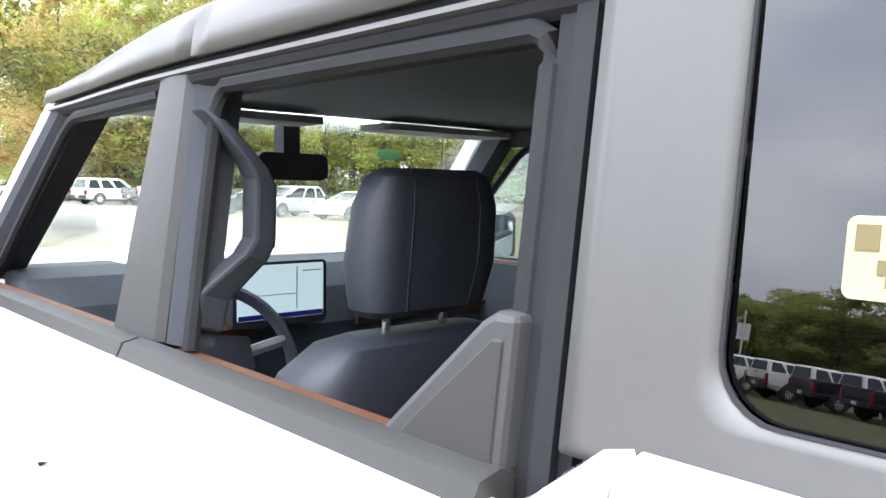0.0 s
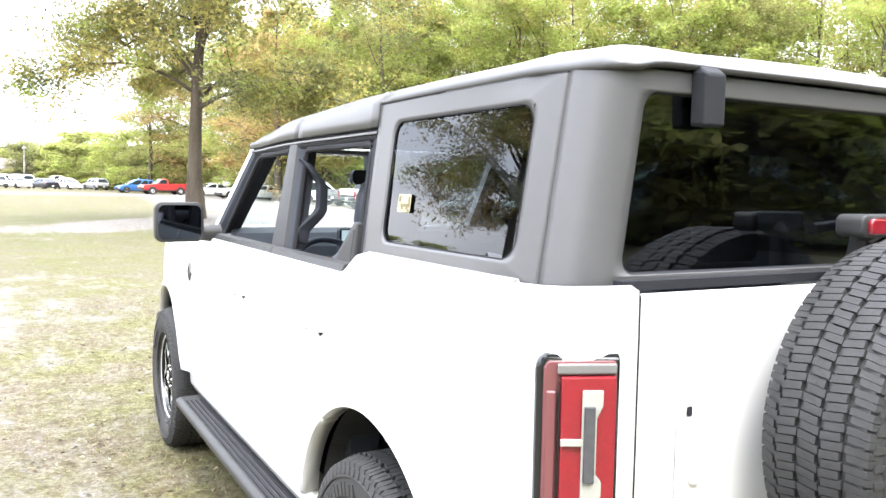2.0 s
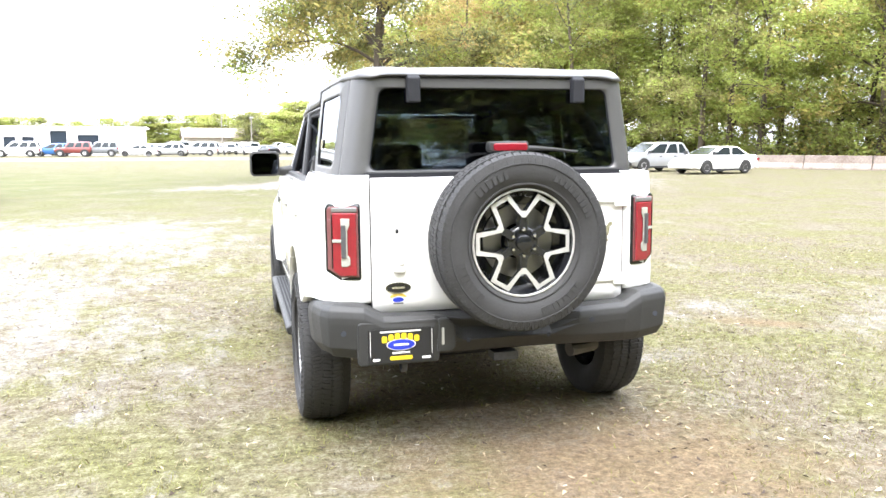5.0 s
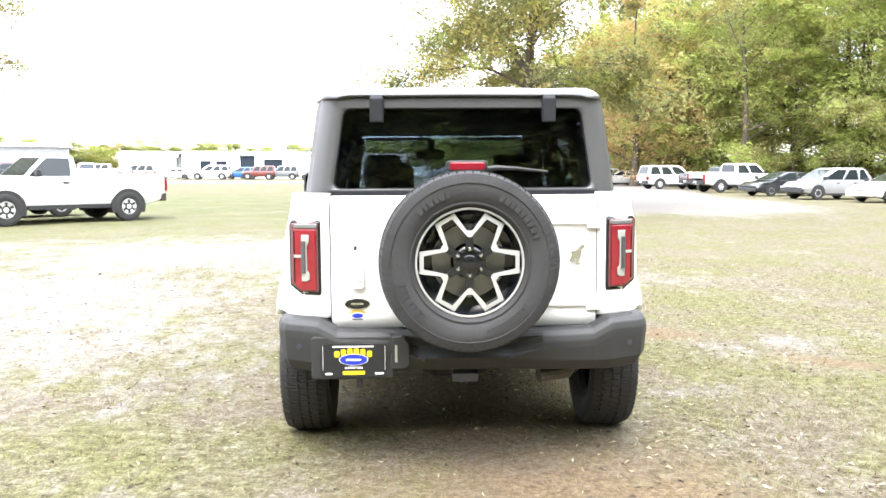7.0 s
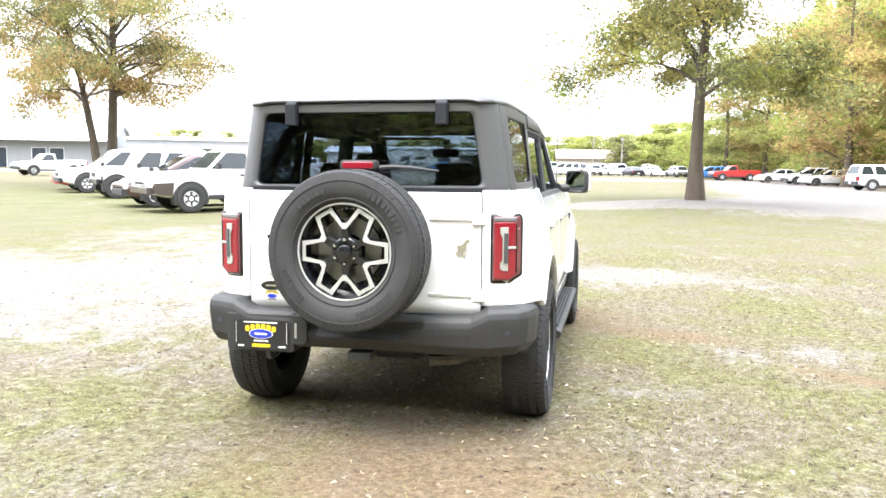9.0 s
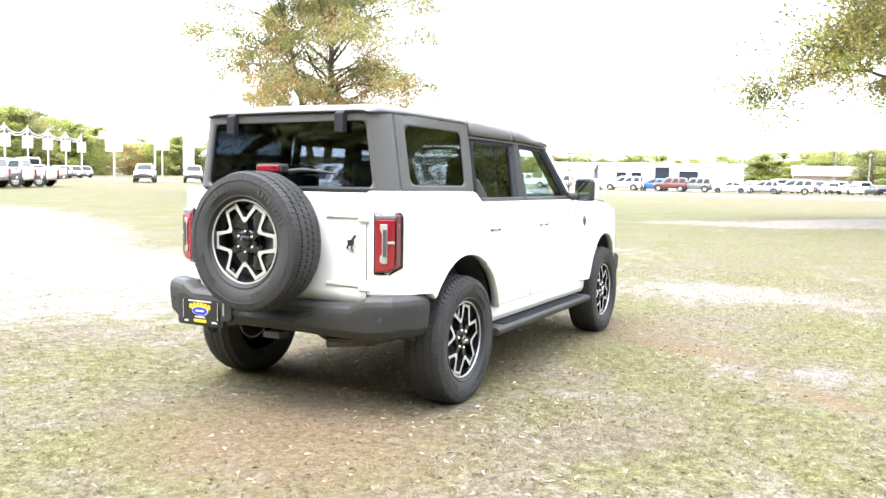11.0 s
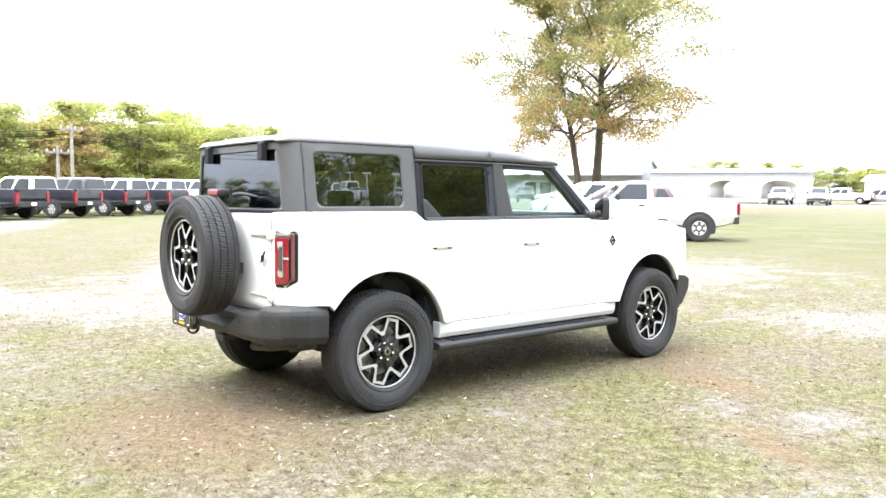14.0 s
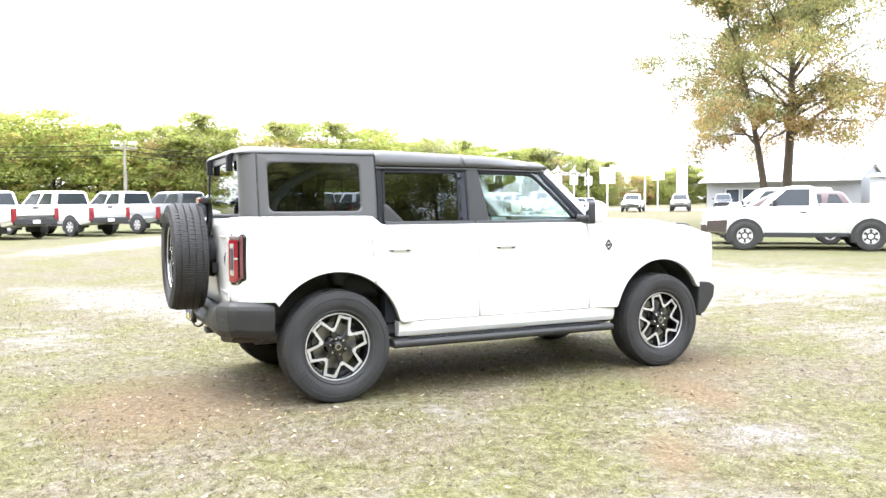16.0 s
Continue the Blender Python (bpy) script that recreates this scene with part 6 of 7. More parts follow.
def park(kind, paint, x, y, az, label, lower=None, group="", cab=None):
    """Parks a vehicle; repeats of a build share their meshes."""
    key = (kind, paint, lower, cab)
    m = pose(x, y, 0, 0, 0, -az)
    if key not in BUILT:
        BUILT[key] = ob = vehicle(kind, paint, label, lower, cab)
        ob.matrix_basis = m
    else:
        ob = copy_thing(BUILT[key], m)
    return tagged(ob, label, group=group)


# row under the wood, to the right of the worn track
G1 = "vehicles parked under the wood"
park("suv", "white", 20.4, 59.5, 78, "white full-size suv parked below the trees", group=G1)
park("pickup", "grey", 23.0, 57.0, 78, "dark grey pickup parked beside a white suv", group=G1)
park("crew_pickup", "white", 22.2, 50.2, 76, "white crew cab pickup parked below the trees", group=G1)
park("sedan", "black", 21.6, 42.6, -104, "black sedan parked nose to the field", group=G1)
park("crossover", "silver", 21.6, 37.3, -104, "silver crossover parked nose to the field", group=G1)
park("sedan", "white", 23.2, 33.6, -104, "white sedan parked nose to the field", group=G1)
park("sedan", "white", 20.0, 74.5, -100, "white sedan in the far part of the row", group=G1)
park("crossover", "white", 19.4, 80.0, -100, "white crossover in the far part of the row", group=G1)
park("sedan", "white", 18.0, 86.5, -100, "white sedan next to a red pickup", group=G1)
park("pickup", "red", 14.6, 94.0, -100, "red pickup in the far part of the row", group=G1)
park("crossover", "blue", 12.4, 101.0, -100, "blue crossover at the far end of the row", group=G1)

# white single-cab pickup on the lawn with a row behind it
park("pickup", "white", -9.71, 17.55, -137, "white single-cab pickup with taupe lower bumper on the lawn", lower="taupe")
G2 = "vehicles parked behind the white pickup"
park("crossover", "brown", -12.15, 19.15, -134, "maroon crossover with chrome nose behind a white pickup", group=G2)
park("boxy", "white", -16.4, 23.6, -134, "white boxy crossover with black lower body", lower="black", group=G2)
park("suv", "white", -20.1, 27.2, -134, "white full-size suv behind other vehicles", group=G2)
park("sedan", "red", -22.4, 29.6, -134, "red sedan at the end of the row", group=G2)
park("pickup", "white", -44.5, 53.9, -150, "white pickup parked before the low building", group=G2)

# row of new pickups with tailgates to the field
G3 = "row of new pickups"
T = "crew cab pickup, tailgate to the field"
ROW = (("white", None), ("white", None), ("silver", None), ("black", None), ("black", "white"), ("black", None), ("black", "white"), ("white", None), ("white", None), ("white", None), ("white", None), ("silver", None), ("white", None), ("white", None))
for k, (c, cab) in enumerate(ROW):
    d = f"{'dark blue-black' if c == 'black' else c} {T if not cab else 'pickup with white cab roof, tailgate to the field'}"
    park("crew_pickup", c, -32.4 - 1.50 * k, -4.42 + 2.83 * k, -125, d, group=G3, cab=cab)

# sales lot along the far left
G4 = "vehicles on the far sales lot"
lot = random.Random(11)
for i in range(13):
    t = i / 12
    kind, c = lot.choice((("crew_pickup", "white"), ("crossover", "white"), ("suv", "white"), ("sedan", "blue"), ("crossover", "silver"), ("sedan", "white")))
    park(kind, c, -60 - 36 * t, 26 + 46 * t, -75 + lot.uniform(-6, 6), f"{c} {kind.replace('_', ' ')} on the far sales lot", group=G4)
park("van", "white", -86, 57, -70, "white high-roof cargo van on the lot", group=G4)
# three trucks facing the field across the lot
for x, y, c in ((-66, 57, "white"), (-65, 63, "tan"), (-64, 68.5, "black")):
    park("crew_pickup", c, x, y, 135, f"{c} pickup at the edge of the lot", group=G4)

# row in front of the white workshop
G5 = "vehicles in front of the workshop"
for x, y, kind, c, az, d in ((-39.5, 99.5, "crew_pickup", "white", -100, "white pickup by the shed"), (-36.0, 101.5, "suv", "tan", -95, "tan suv by the shed"), (-31.2, 102, "sedan", "white", -95, "white sedan by the shed"), (-26.8, 103, "suv", "white", -95, "white suv by the workshop"), (-23.4, 106, "crossover", "blue", -95, "blue crossover by the workshop"), (-20.6, 103.5, "boxy", "maroon", -95, "dark red boxy off-roader by the workshop"), (-17.6, 104, "boxy", "grey", -95, "grey boxy off-roader by the workshop"), (-13.4, 105, "sedan", "white", -95, "white sedan by the workshop"), (-9.6, 106, "crossover", "silver", -95, "silver crossover by the workshop"), (-6.2, 107, "suv", "white", -95, "white suv past the workshop"), (-40.5, 86, "crew_pickup", "white", 160, "white pickup outside the long grey building"), (-36.3, 86.5, "crew_pickup", "white", 160, "white pickup outside the long grey building")):
    park(kind, c, x, y, az, d, group=G5)

# far rows on the open lot ahead
G6 = "far rows of vehicles"
for row, (y, x0, n) in enumerate(((122, -12, 8), (140, -30, 13), (158, -24, 14))):
    for i in range(n):
        kind, c = lot.choice((("sedan", "white"), ("crossover", "white"), ("suv", "white"), ("crossover", "silver"), ("sedan", "black"), ("crew_pickup", "white"), ("sedan", "blue"), ("boxy", "grey")))
        park(kind, c, x0 + 3.1 * i + lot.uniform(-0.3, 0.3), y + lot.uniform(-0.6, 0.6), lot.choice((-20, 160)) + lot.uniform(-5, 5), f"{c} {kind.replace('_', ' ')} in the far rows", group=G6)



# ---- trees ----
BARK = material("grey_brown_bark", (0.095, 0.075, 0.056), 0.9, vary=0.35, scale=3, bump=0.9, bump_scale=14, stretch=(1, 1, 0.25))
LEAF_GREEN = leaf_material("fresh_green_leaves", (0.35, 0.40, 0.11), 0.25)
LEAF_OLIVE = leaf_material("olive_green_leaves", (0.29, 0.285, 0.11), 0.25)
LEAF_DARK = leaf_material("dark_green_leaves", (0.20, 0.215, 0.10), 0.25)
LEAF_RUST = leaf_material("rusty_spring_foliage", (0.40, 0.29, 0.13), 0.25)
LEAF_GOLD = leaf_material("yellow_green_leaves", (0.40, 0.345, 0.12), 0.25)


def leaf_mesh(name, centres, radii, per, size, mats, seed, weights=None, flat=0.55, droop=0.0, low=None):
    """Many small bent leaf sprays round clump centres, as one mesh."""
    rng = np.random.default_rng(seed)
    c = np.repeat(np.asarray(centres, float), per, axis=0)
    r = np.repeat(np.asarray(radii, float), per)
    n = len(c)
    d = rng.normal(size=(n, 3))
    d /= np.linalg.norm(d, axis=1)[:, None]
    d *= (rng.random(n) ** 0.45)[:, None]
    d[:, 2] *= flat
    p = c + d * r[:, None]
    p[:, 2] -= droop * rng.random(n) * r
    a = rng.normal(size=(n, 3))
    a[:, 2] = a[:, 2] * 0.55 - droop
    a /= np.linalg.norm(a, axis=1)[:, None]
    b = np.cross(a, rng.normal(size=(n, 3)))
    b /= np.linalg.norm(b, axis=1)[:, None]
    s = size * (0.6 + 0.8 * rng.random(n))[:, None]
    k = np.stack([p - a * s, p + b * s * 0.42, p + a * s, p - b * s * 0.42], axis=1)
    verts = k.reshape(-1, 3)
    me = bpy.data.meshes.new(name)
    me.vertices.add(len(verts))
    me.vertices.foreach_set("co", verts.ravel())
    me.loops.add(n * 4)
    me.loops.foreach_set("vertex_index", np.arange(n * 4))
    me.polygons.add(n)
    me.polygons.foreach_set("loop_start", np.arange(n) * 4)
    me.polygons.foreach_set("loop_total", np.full(n, 4))
    for m in mats:
        me.materials.append(m)
    if len(mats) > 1:
        pick = rng.choice(len(mats), size=len(centres), p=weights)
        if low is not None:
            # the lower hanging sprays are mostly of the first kind
            z = np.asarray(centres, float)[:, 2]
            pick = np.where((z < low * (0.7 + 0.6 * rng.random(len(z)))) & (rng.random(len(z)) < 0.7), 0, pick)
        which = np.repeat(pick, per)
        me.polygons.foreach_set("material_index", which)
    me.update()
    return me


def branches(bm, base, height, r0, rng, lean, count, spread, first=0.3, up=0.5, el_range=(20, 48)):
    """A tapered trunk with curved limbs, side limbs and twigs; returns the places of the leaf clumps."""
    pts, ends = [], []
    steps = 9
    wob = [rng.uniform(-1, 1) for _ in range(4)]
    for i in range(steps + 1):
        t = i / steps
        pts.append(Vector((base[0] + lean[0] * t ** 1.7 * height + 0.022 * height * t * math.sin(4.5 * t + 3 * wob[0]), base[1] + lean[1] * t ** 1.7 * height + 0.022 * height * t * math.cos(3.7 * t + 3 * wob[1]), base[2] + 0.9 * t * height)))
    rad = [r0 * (1.5 if i == 0 else 1.0) * (1 - 0.9 * (i / steps) ** 0.9) for i in range(steps + 1)]
    tube(bm, pts, rad, 10)
    for i in range(count):
        t = first + (0.97 - first) * ((i + rng.random()) / count) ** 1.05
        k = min(int(t * steps), steps - 1)
        p = pts[k].lerp(pts[k + 1], t * steps - k)
        a = rng.uniform(0, 2 * math.pi)
        v = (t - first) / (1 - first)
        ln = spread * (0.55 + 0.55 * math.sin(math.pi * min(1, 0.15 + 0.75 * v))) * rng.uniform(0.7, 1.15) * (1.0 if v < 0.8 else 0.7)
        el = radians(rng.uniform(*el_range) + 30 * up * v)
        d = Vector((math.cos(a) * math.cos(el), math.sin(a) * math.cos(el), math.sin(el)))
        limb, lr = [p], r0 * (1 - 0.8 * t) * rng.uniform(0.3, 0.5)
        bend = rng.uniform(-0.10, 0.16)
        for q in range(1, 7):
            d = (d + Vector((rng.uniform(-0.22, 0.22), rng.uniform(-0.22, 0.22), bend - 0.07 * q * (0.5 + 0.5 * (1 - v))))).normalized()
            d.z = max(d.z, -0.12)
            limb.append(limb[-1] + d * ln / 6)
            if q >= 2:
                for _ in range(2 if q < 6 else 3):
                    b = (d + Vector((rng.uniform(-1.2, 1.2), rng.uniform(-1.2, 1.2), rng.uniform(-0.5, 0.8)))).normalized()
                    sl = ln * rng.uniform(0.14, 0.30)
                    s0 = limb[-1]
                    s1 = s0 + b * sl * 0.55 + Vector((0, 0, 0.05 * sl))
                    s2 = s1 + (b + Vector((rng.uniform(-0.6, 0.6), rng.uniform(-0.6, 0.6), rng.uniform(-0.7, 0.1)))).normalized() * sl * 0.5
                    tube(bm, [s0, s1, s2], [lr * 0.32, lr * 0.2, lr * 0.06], 4, cap=False)
                    ends.append((s1, sl * 0.42))
                    ends.append((s2, sl * 0.50))
        tube(bm, limb, [lr * (1 - 0.155 * q) for q in range(7)], 6, cap=False)
    return ends


def tree(label, height, r0, spread, mats, seed, count=22, per=26, size=0.16, clump=1.0, first=0.3, lean=(0, 0), up=0.5, weights=None, keep=1.0, droop=0.0, el_range=(20, 48), low=None, fill=0, fill_r=1.5, fill_lo=0.07):
    root = tagged(new("tree"), label, "tree")
    rng = random.Random(seed)
    bm = bmesh.new()
    ends = branches(bm, (0, 0, -0.1), height, r0, rng, lean, count, spread, first, up, el_range)
    part("trunk", bm, BARK, root, smooth=True)
    ends = [e for e in ends if rng.random() < keep]
    for _ in range(fill):
        # inner foliage that fills the crown between the limbs
        a, q, h = rng.uniform(0, 2 * math.pi), rng.random() ** 0.6, rng.uniform(fill_lo, 0.93)
        w = spread * (0.30 + 0.62 * math.sin(math.pi * (0.12 + 0.80 * h)) ** 0.8) * rng.uniform(0.8, 1.08)
        ends.append((Vector((w * q * math.cos(a), w * q * math.sin(a), height * h)), fill_r * rng.uniform(0.7, 1.3) / clump))
    me = leaf_mesh("crown", [tuple(e) for e, _ in ends], [max(0.35, r * clump) for _, r in ends], per, size, mats, seed, weights, droop=droop, low=low)
    crown = new("crown", me)
    crown.parent = root
    return root


# the lone tree ahead and the twin-stemmed pair by the lot
tree_a = tree("tall broadleaf tree with yellow-green spring leaves on the field", 17.5, 0.31, 7.8, (LEAF_OLIVE, LEAF_GOLD, LEAF_GREEN, LEAF_DARK), 21, count=46, per=130, size=0.09, clump=1.45, first=0.27, up=0.6, weights=[0.36, 0.34, 0.10, 0.20], keep=1.0, droop=0.5, el_range=(16, 46), fill=90, fill_r=1.1, fill_lo=0.36)
tree_a.matrix_basis = pose(4.17, 27.0, 0.25, 0, 0, 40) @ Matrix.Scale(0.9, 4)
tree_b = tree("tall twin tree with rusty hanging foliage beside the lot", 21.0, 0.40, 8.2, (LEAF_RUST, LEAF_OLIVE, LEAF_DARK, LEAF_GOLD), 33, count=50, per=84, size=0.095, clump=1.35, first=0.30, up=1.2, weights=[0.08, 0.40, 0.38, 0.14], keep=0.9, droop=0.8, el_range=(8, 56), low=9.5, lean=(0.035, 0.035))
tree_b.matrix_basis = pose(-26.5, 35.75, 0, 0, 0, 10) @ Matrix.Scale(0.845, 4)
tree_c = tree("slender rusty tree beside a larger twin", 15.5, 0.30, 6.0, (LEAF_RUST, LEAF_OLIVE, LEAF_DARK), 35, count=26, per=100, size=0.095, clump=1.35, first=0.36, up=1.0, weights=[0.22, 0.48, 0.30], keep=0.9, droop=0.8, el_range=(14, 48), low=8.0, lean=(0.17, 0.11))
tree_c.matrix_basis = pose(-25.55, 33.3, 0, 0, 0, 200) @ Matrix.Scale(0.845, 4)

# woodland types, shared by many trees
WOOD = [
    tree("tall fresh green woodland tree", 20, 0.30, 6.2, (LEAF_GREEN, LEAF_GOLD), 41, count=12, per=48, size=0.12, clump=1.5, fill=150, fill_r=1.3, fill_lo=0.04, first=0.12, weights=[0.8, 0.2]),
    tree("olive woodland tree at the wood's edge", 18, 0.26, 5.4, (LEAF_OLIVE, LEAF_GREEN), 42, count=12, per=48, size=0.12, clump=1.5, fill=150, fill_r=1.3, fill_lo=0.04, first=0.10, weights=[0.65, 0.35]),
    tree("rusty spring woodland tree", 17, 0.28, 5.0, (LEAF_RUST, LEAF_GOLD, LEAF_OLIVE), 43, count=12, per=48, size=0.12, clump=1.5, fill=150, fill_r=1.3, fill_lo=0.04, first=0.08, weights=[0.78, 0.20, 0.02]),
    tree("thin half-bare woodland tree", 18, 0.17, 4.2, (LEAF_OLIVE, LEAF_DARK, LEAF_GREEN), 44, count=16, per=22, size=0.14, clump=1.3, first=0.22, up=1.1, weights=[0.5, 0.25, 0.25], keep=0.75),
    tree("dark evergreen woodland tree", 16, 0.24, 4.6, (LEAF_DARK, LEAF_OLIVE), 45, count=12, per=48, size=0.12, clump=1.5, fill=150, fill_r=1.3, fill_lo=0.04, first=0.06, weights=[0.75, 0.25]),
]
# plainer builds for the far lines
WOOD += [
    tree("far fresh green deciduous tree", 18, 0.25, 5.6, (LEAF_GREEN, LEAF_GOLD), 51, count=5, per=38, size=0.27, clump=1.6, fill=160, fill_r=1.9, fill_lo=0.02, first=0.06, weights=[0.75, 0.25]),
    tree("far olive green deciduous tree", 18, 0.25, 5.6, (LEAF_OLIVE, LEAF_GREEN), 52, count=5, per=38, size=0.27, clump=1.6, fill=160, fill_r=1.9, fill_lo=0.02, first=0.06, weights=[0.6, 0.4]),
    tree("far dark green evergreen tree", 17, 0.25, 5.0, (LEAF_DARK, LEAF_OLIVE), 53, count=5, per=38, size=0.27, clump=1.6, fill=160, fill_r=1.9, fill_lo=0.02, first=0.05, weights=[0.6, 0.4]),
    tree("far rusty brown spring tree", 16, 0.25, 5.0, (LEAF_RUST, LEAF_GOLD, LEAF_OLIVE), 54, count=5, per=38, size=0.27, clump=1.6, fill=160, fill_r=1.9, fill_lo=0.02, first=0.05, weights=[0.5, 0.25, 0.25]),
]
placed = [False] * len(WOOD)
wood = random.Random(5)


def plant(kind, x, y, scale, group, wide=1.0):
    m = pose(x, y, 0, 0, 0, wood.uniform(0, 360))
    s = Matrix.Diagonal((wide * scale * wood.uniform(0.9, 1.1), wide * scale * wood.uniform(0.9, 1.1), scale, 1))
    if not placed[kind]:
        ob = WOOD[kind]
        placed[kind] = True
    else:
        ob = copy_thing(WOOD[kind], m)
    ob.matrix_basis = m @ s
    return tagged(ob, group=group)


def belt(points, n, depth, kinds, lo, hi, group, wide=1.0):
    """Plants n trees along a polyline, scattered in depth behind it."""
    segs = [(Vector(a), Vector(b)) for a, b in zip(points, points[1:])]
    lengths = [(b - a).length for a, b in segs]
    total = sum(lengths)
    for i in range(n):
        s = total * (i + wood.uniform(-0.3, 0.3)) / max(1, n - 1)
        s = min(max(s, 0), total - 1e-6)
        k = 0
        while s > lengths[k]:
            s -= lengths[k]
            k += 1
        a, b = segs[k]
        d = (b - a).normalized()
        nrm = Vector((d.y, -d.x))
        p = a + d * s + nrm * wood.uniform(0, depth)
        plant(wood.choice(kinds), p.x, p.y, wood.uniform(lo, hi), group, wide)


W1 = "trees of the wood"
for kind, x, y, s in ((2, 20.8, 71.5, 1.12), (1, 15.5, 111, 1.0), (2, 20.0, 107, 1.05), (1, 23.5, 99, 1.1), (1, 19.0, 117, 1.1), (2, 23.6, 70, 0.92), (0, 33.5, 66, 1.12), (0, 38.5, 60, 1.0), (0, 30.5, 71, 1.05), (2, 25.5, 82, 1.08), (0, 35.5, 62, 1.0)):
    plant(kind, x, y, s, W1, 1.22)
belt([(27, 92), (34, 68), (45, 55), (50, 42), (56, 26), (60, 4)], 38, 9, (0, 1, 0, 1, 1, 0), 0.85, 1.15, W1)
plant(3, 42.0, 58.0, 1.0, W1)
plant(3, 53.0, 37.0, 1.05, W1)
belt([(32, 108), (46, 72), (60, 50), (68, 28), (74, 0)], 34, 10, (1, 0, 2, 0, 1), 0.95, 1.25, W1)
W2 = "far tree line"
belt([(-60, 240), (-20, 230), (8, 195), (20, 150), (27, 112)], 46, 10, (5, 6, 7, 6), 0.40, 0.58, W2, 1.7)
belt([(-137, 87), (-160, 140), (-110, 205), (-60, 240)], 64, 12, (5, 6, 8, 6, 7), 0.42, 0.56, W2, 1.7)
W3 = "wood behind the sales lot"
belt([(-76, -50), (-87, -20)], 12, 8, (6, 8, 7, 5), 0.15, 0.24, W3, 1.5)
belt([(-86, -14), (-92, 14), (-107, 42), (-137, 87)], 84, 12, (6, 8, 5, 6, 8, 6, 5, 7), 0.48, 0.66, W3, 1.35)
W4 = "wood behind the field"
belt([(60, 0), (52, -26), (28, -42), (-4, -46), (-26, -42), (-42, -43)], 62, 13, (6, 7, 5, 6, 7, 6), 0.95, 1.25, W4, 1.4)
belt([(58, 18), (62, -4), (56, -26)], 20, 6, (4, 1, 4), 1.35, 1.55, W4, 1.2)

# low bushes at the wood's edge, one spread of foliage
rb = random.Random(8)
cs, rs_ = [], []
for k in range(260):
    t = rb.random()
    if t < 0.5:
        u = rb.random()
        x, y = 33 + 24 * u + rb.uniform(-1, 3), 66 - 62 * u ** 0.8 + rb.uniform(-2, 3)
    else:
        u = rb.random()
        x, y = 25 + 9 * u, 96 - 32 * u
    for _ in range(3):
        r = rb.uniform(0.9, 2.3)
        cs.append((x + rb.uniform(-1.2, 1.2) + 3, y + rb.uniform(-1.2, 1.2) + 2, r * rb.uniform(0.5, 1.3)))
        rs_.append(r)
undergrowth = new("undergrowth", leaf_mesh("undergrowth", cs, rs_, 55, 0.20, (LEAF_GOLD, LEAF_GREEN, LEAF_OLIVE, LEAF_DARK), 9, [0.25, 0.3, 0.3, 0.15], flat=0.8))
tagged(undergrowth, "yellow-green undergrowth along the foot of the wood", "bushes", kind="stuff")



# ---- buildings, barrier, poles ----
METAL_GREY = material("grey_metal_siding", (0.30, 0.31, 0.32), 0.5, vary=0.06, scale=1.5, stretch=(1, 1, 0.2))
METAL_WHITE = material("white_metal_siding", (0.72, 0.73, 0.73), 0.5, vary=0.04, scale=1.5)
ROOF_WHITE = material("pale_metal_roof", (0.66, 0.68, 0.70), 0.4, vary=0.05, scale=1.0)
DOOR_DARK = material("dark_glazing", (0.03, 0.04, 0.055), 0.12)
CONCRETE = material("weathered_concrete", (0.30, 0.26, 0.23), 0.9, vary=0.25, scale=1.2, bump=0.3, bump_scale=20, color2=(0.17, 0.13, 0.11))
POLE_WOOD = material("grey_pole_wood", (0.26, 0.24, 0.21), 0.9, vary=0.2, scale=4)


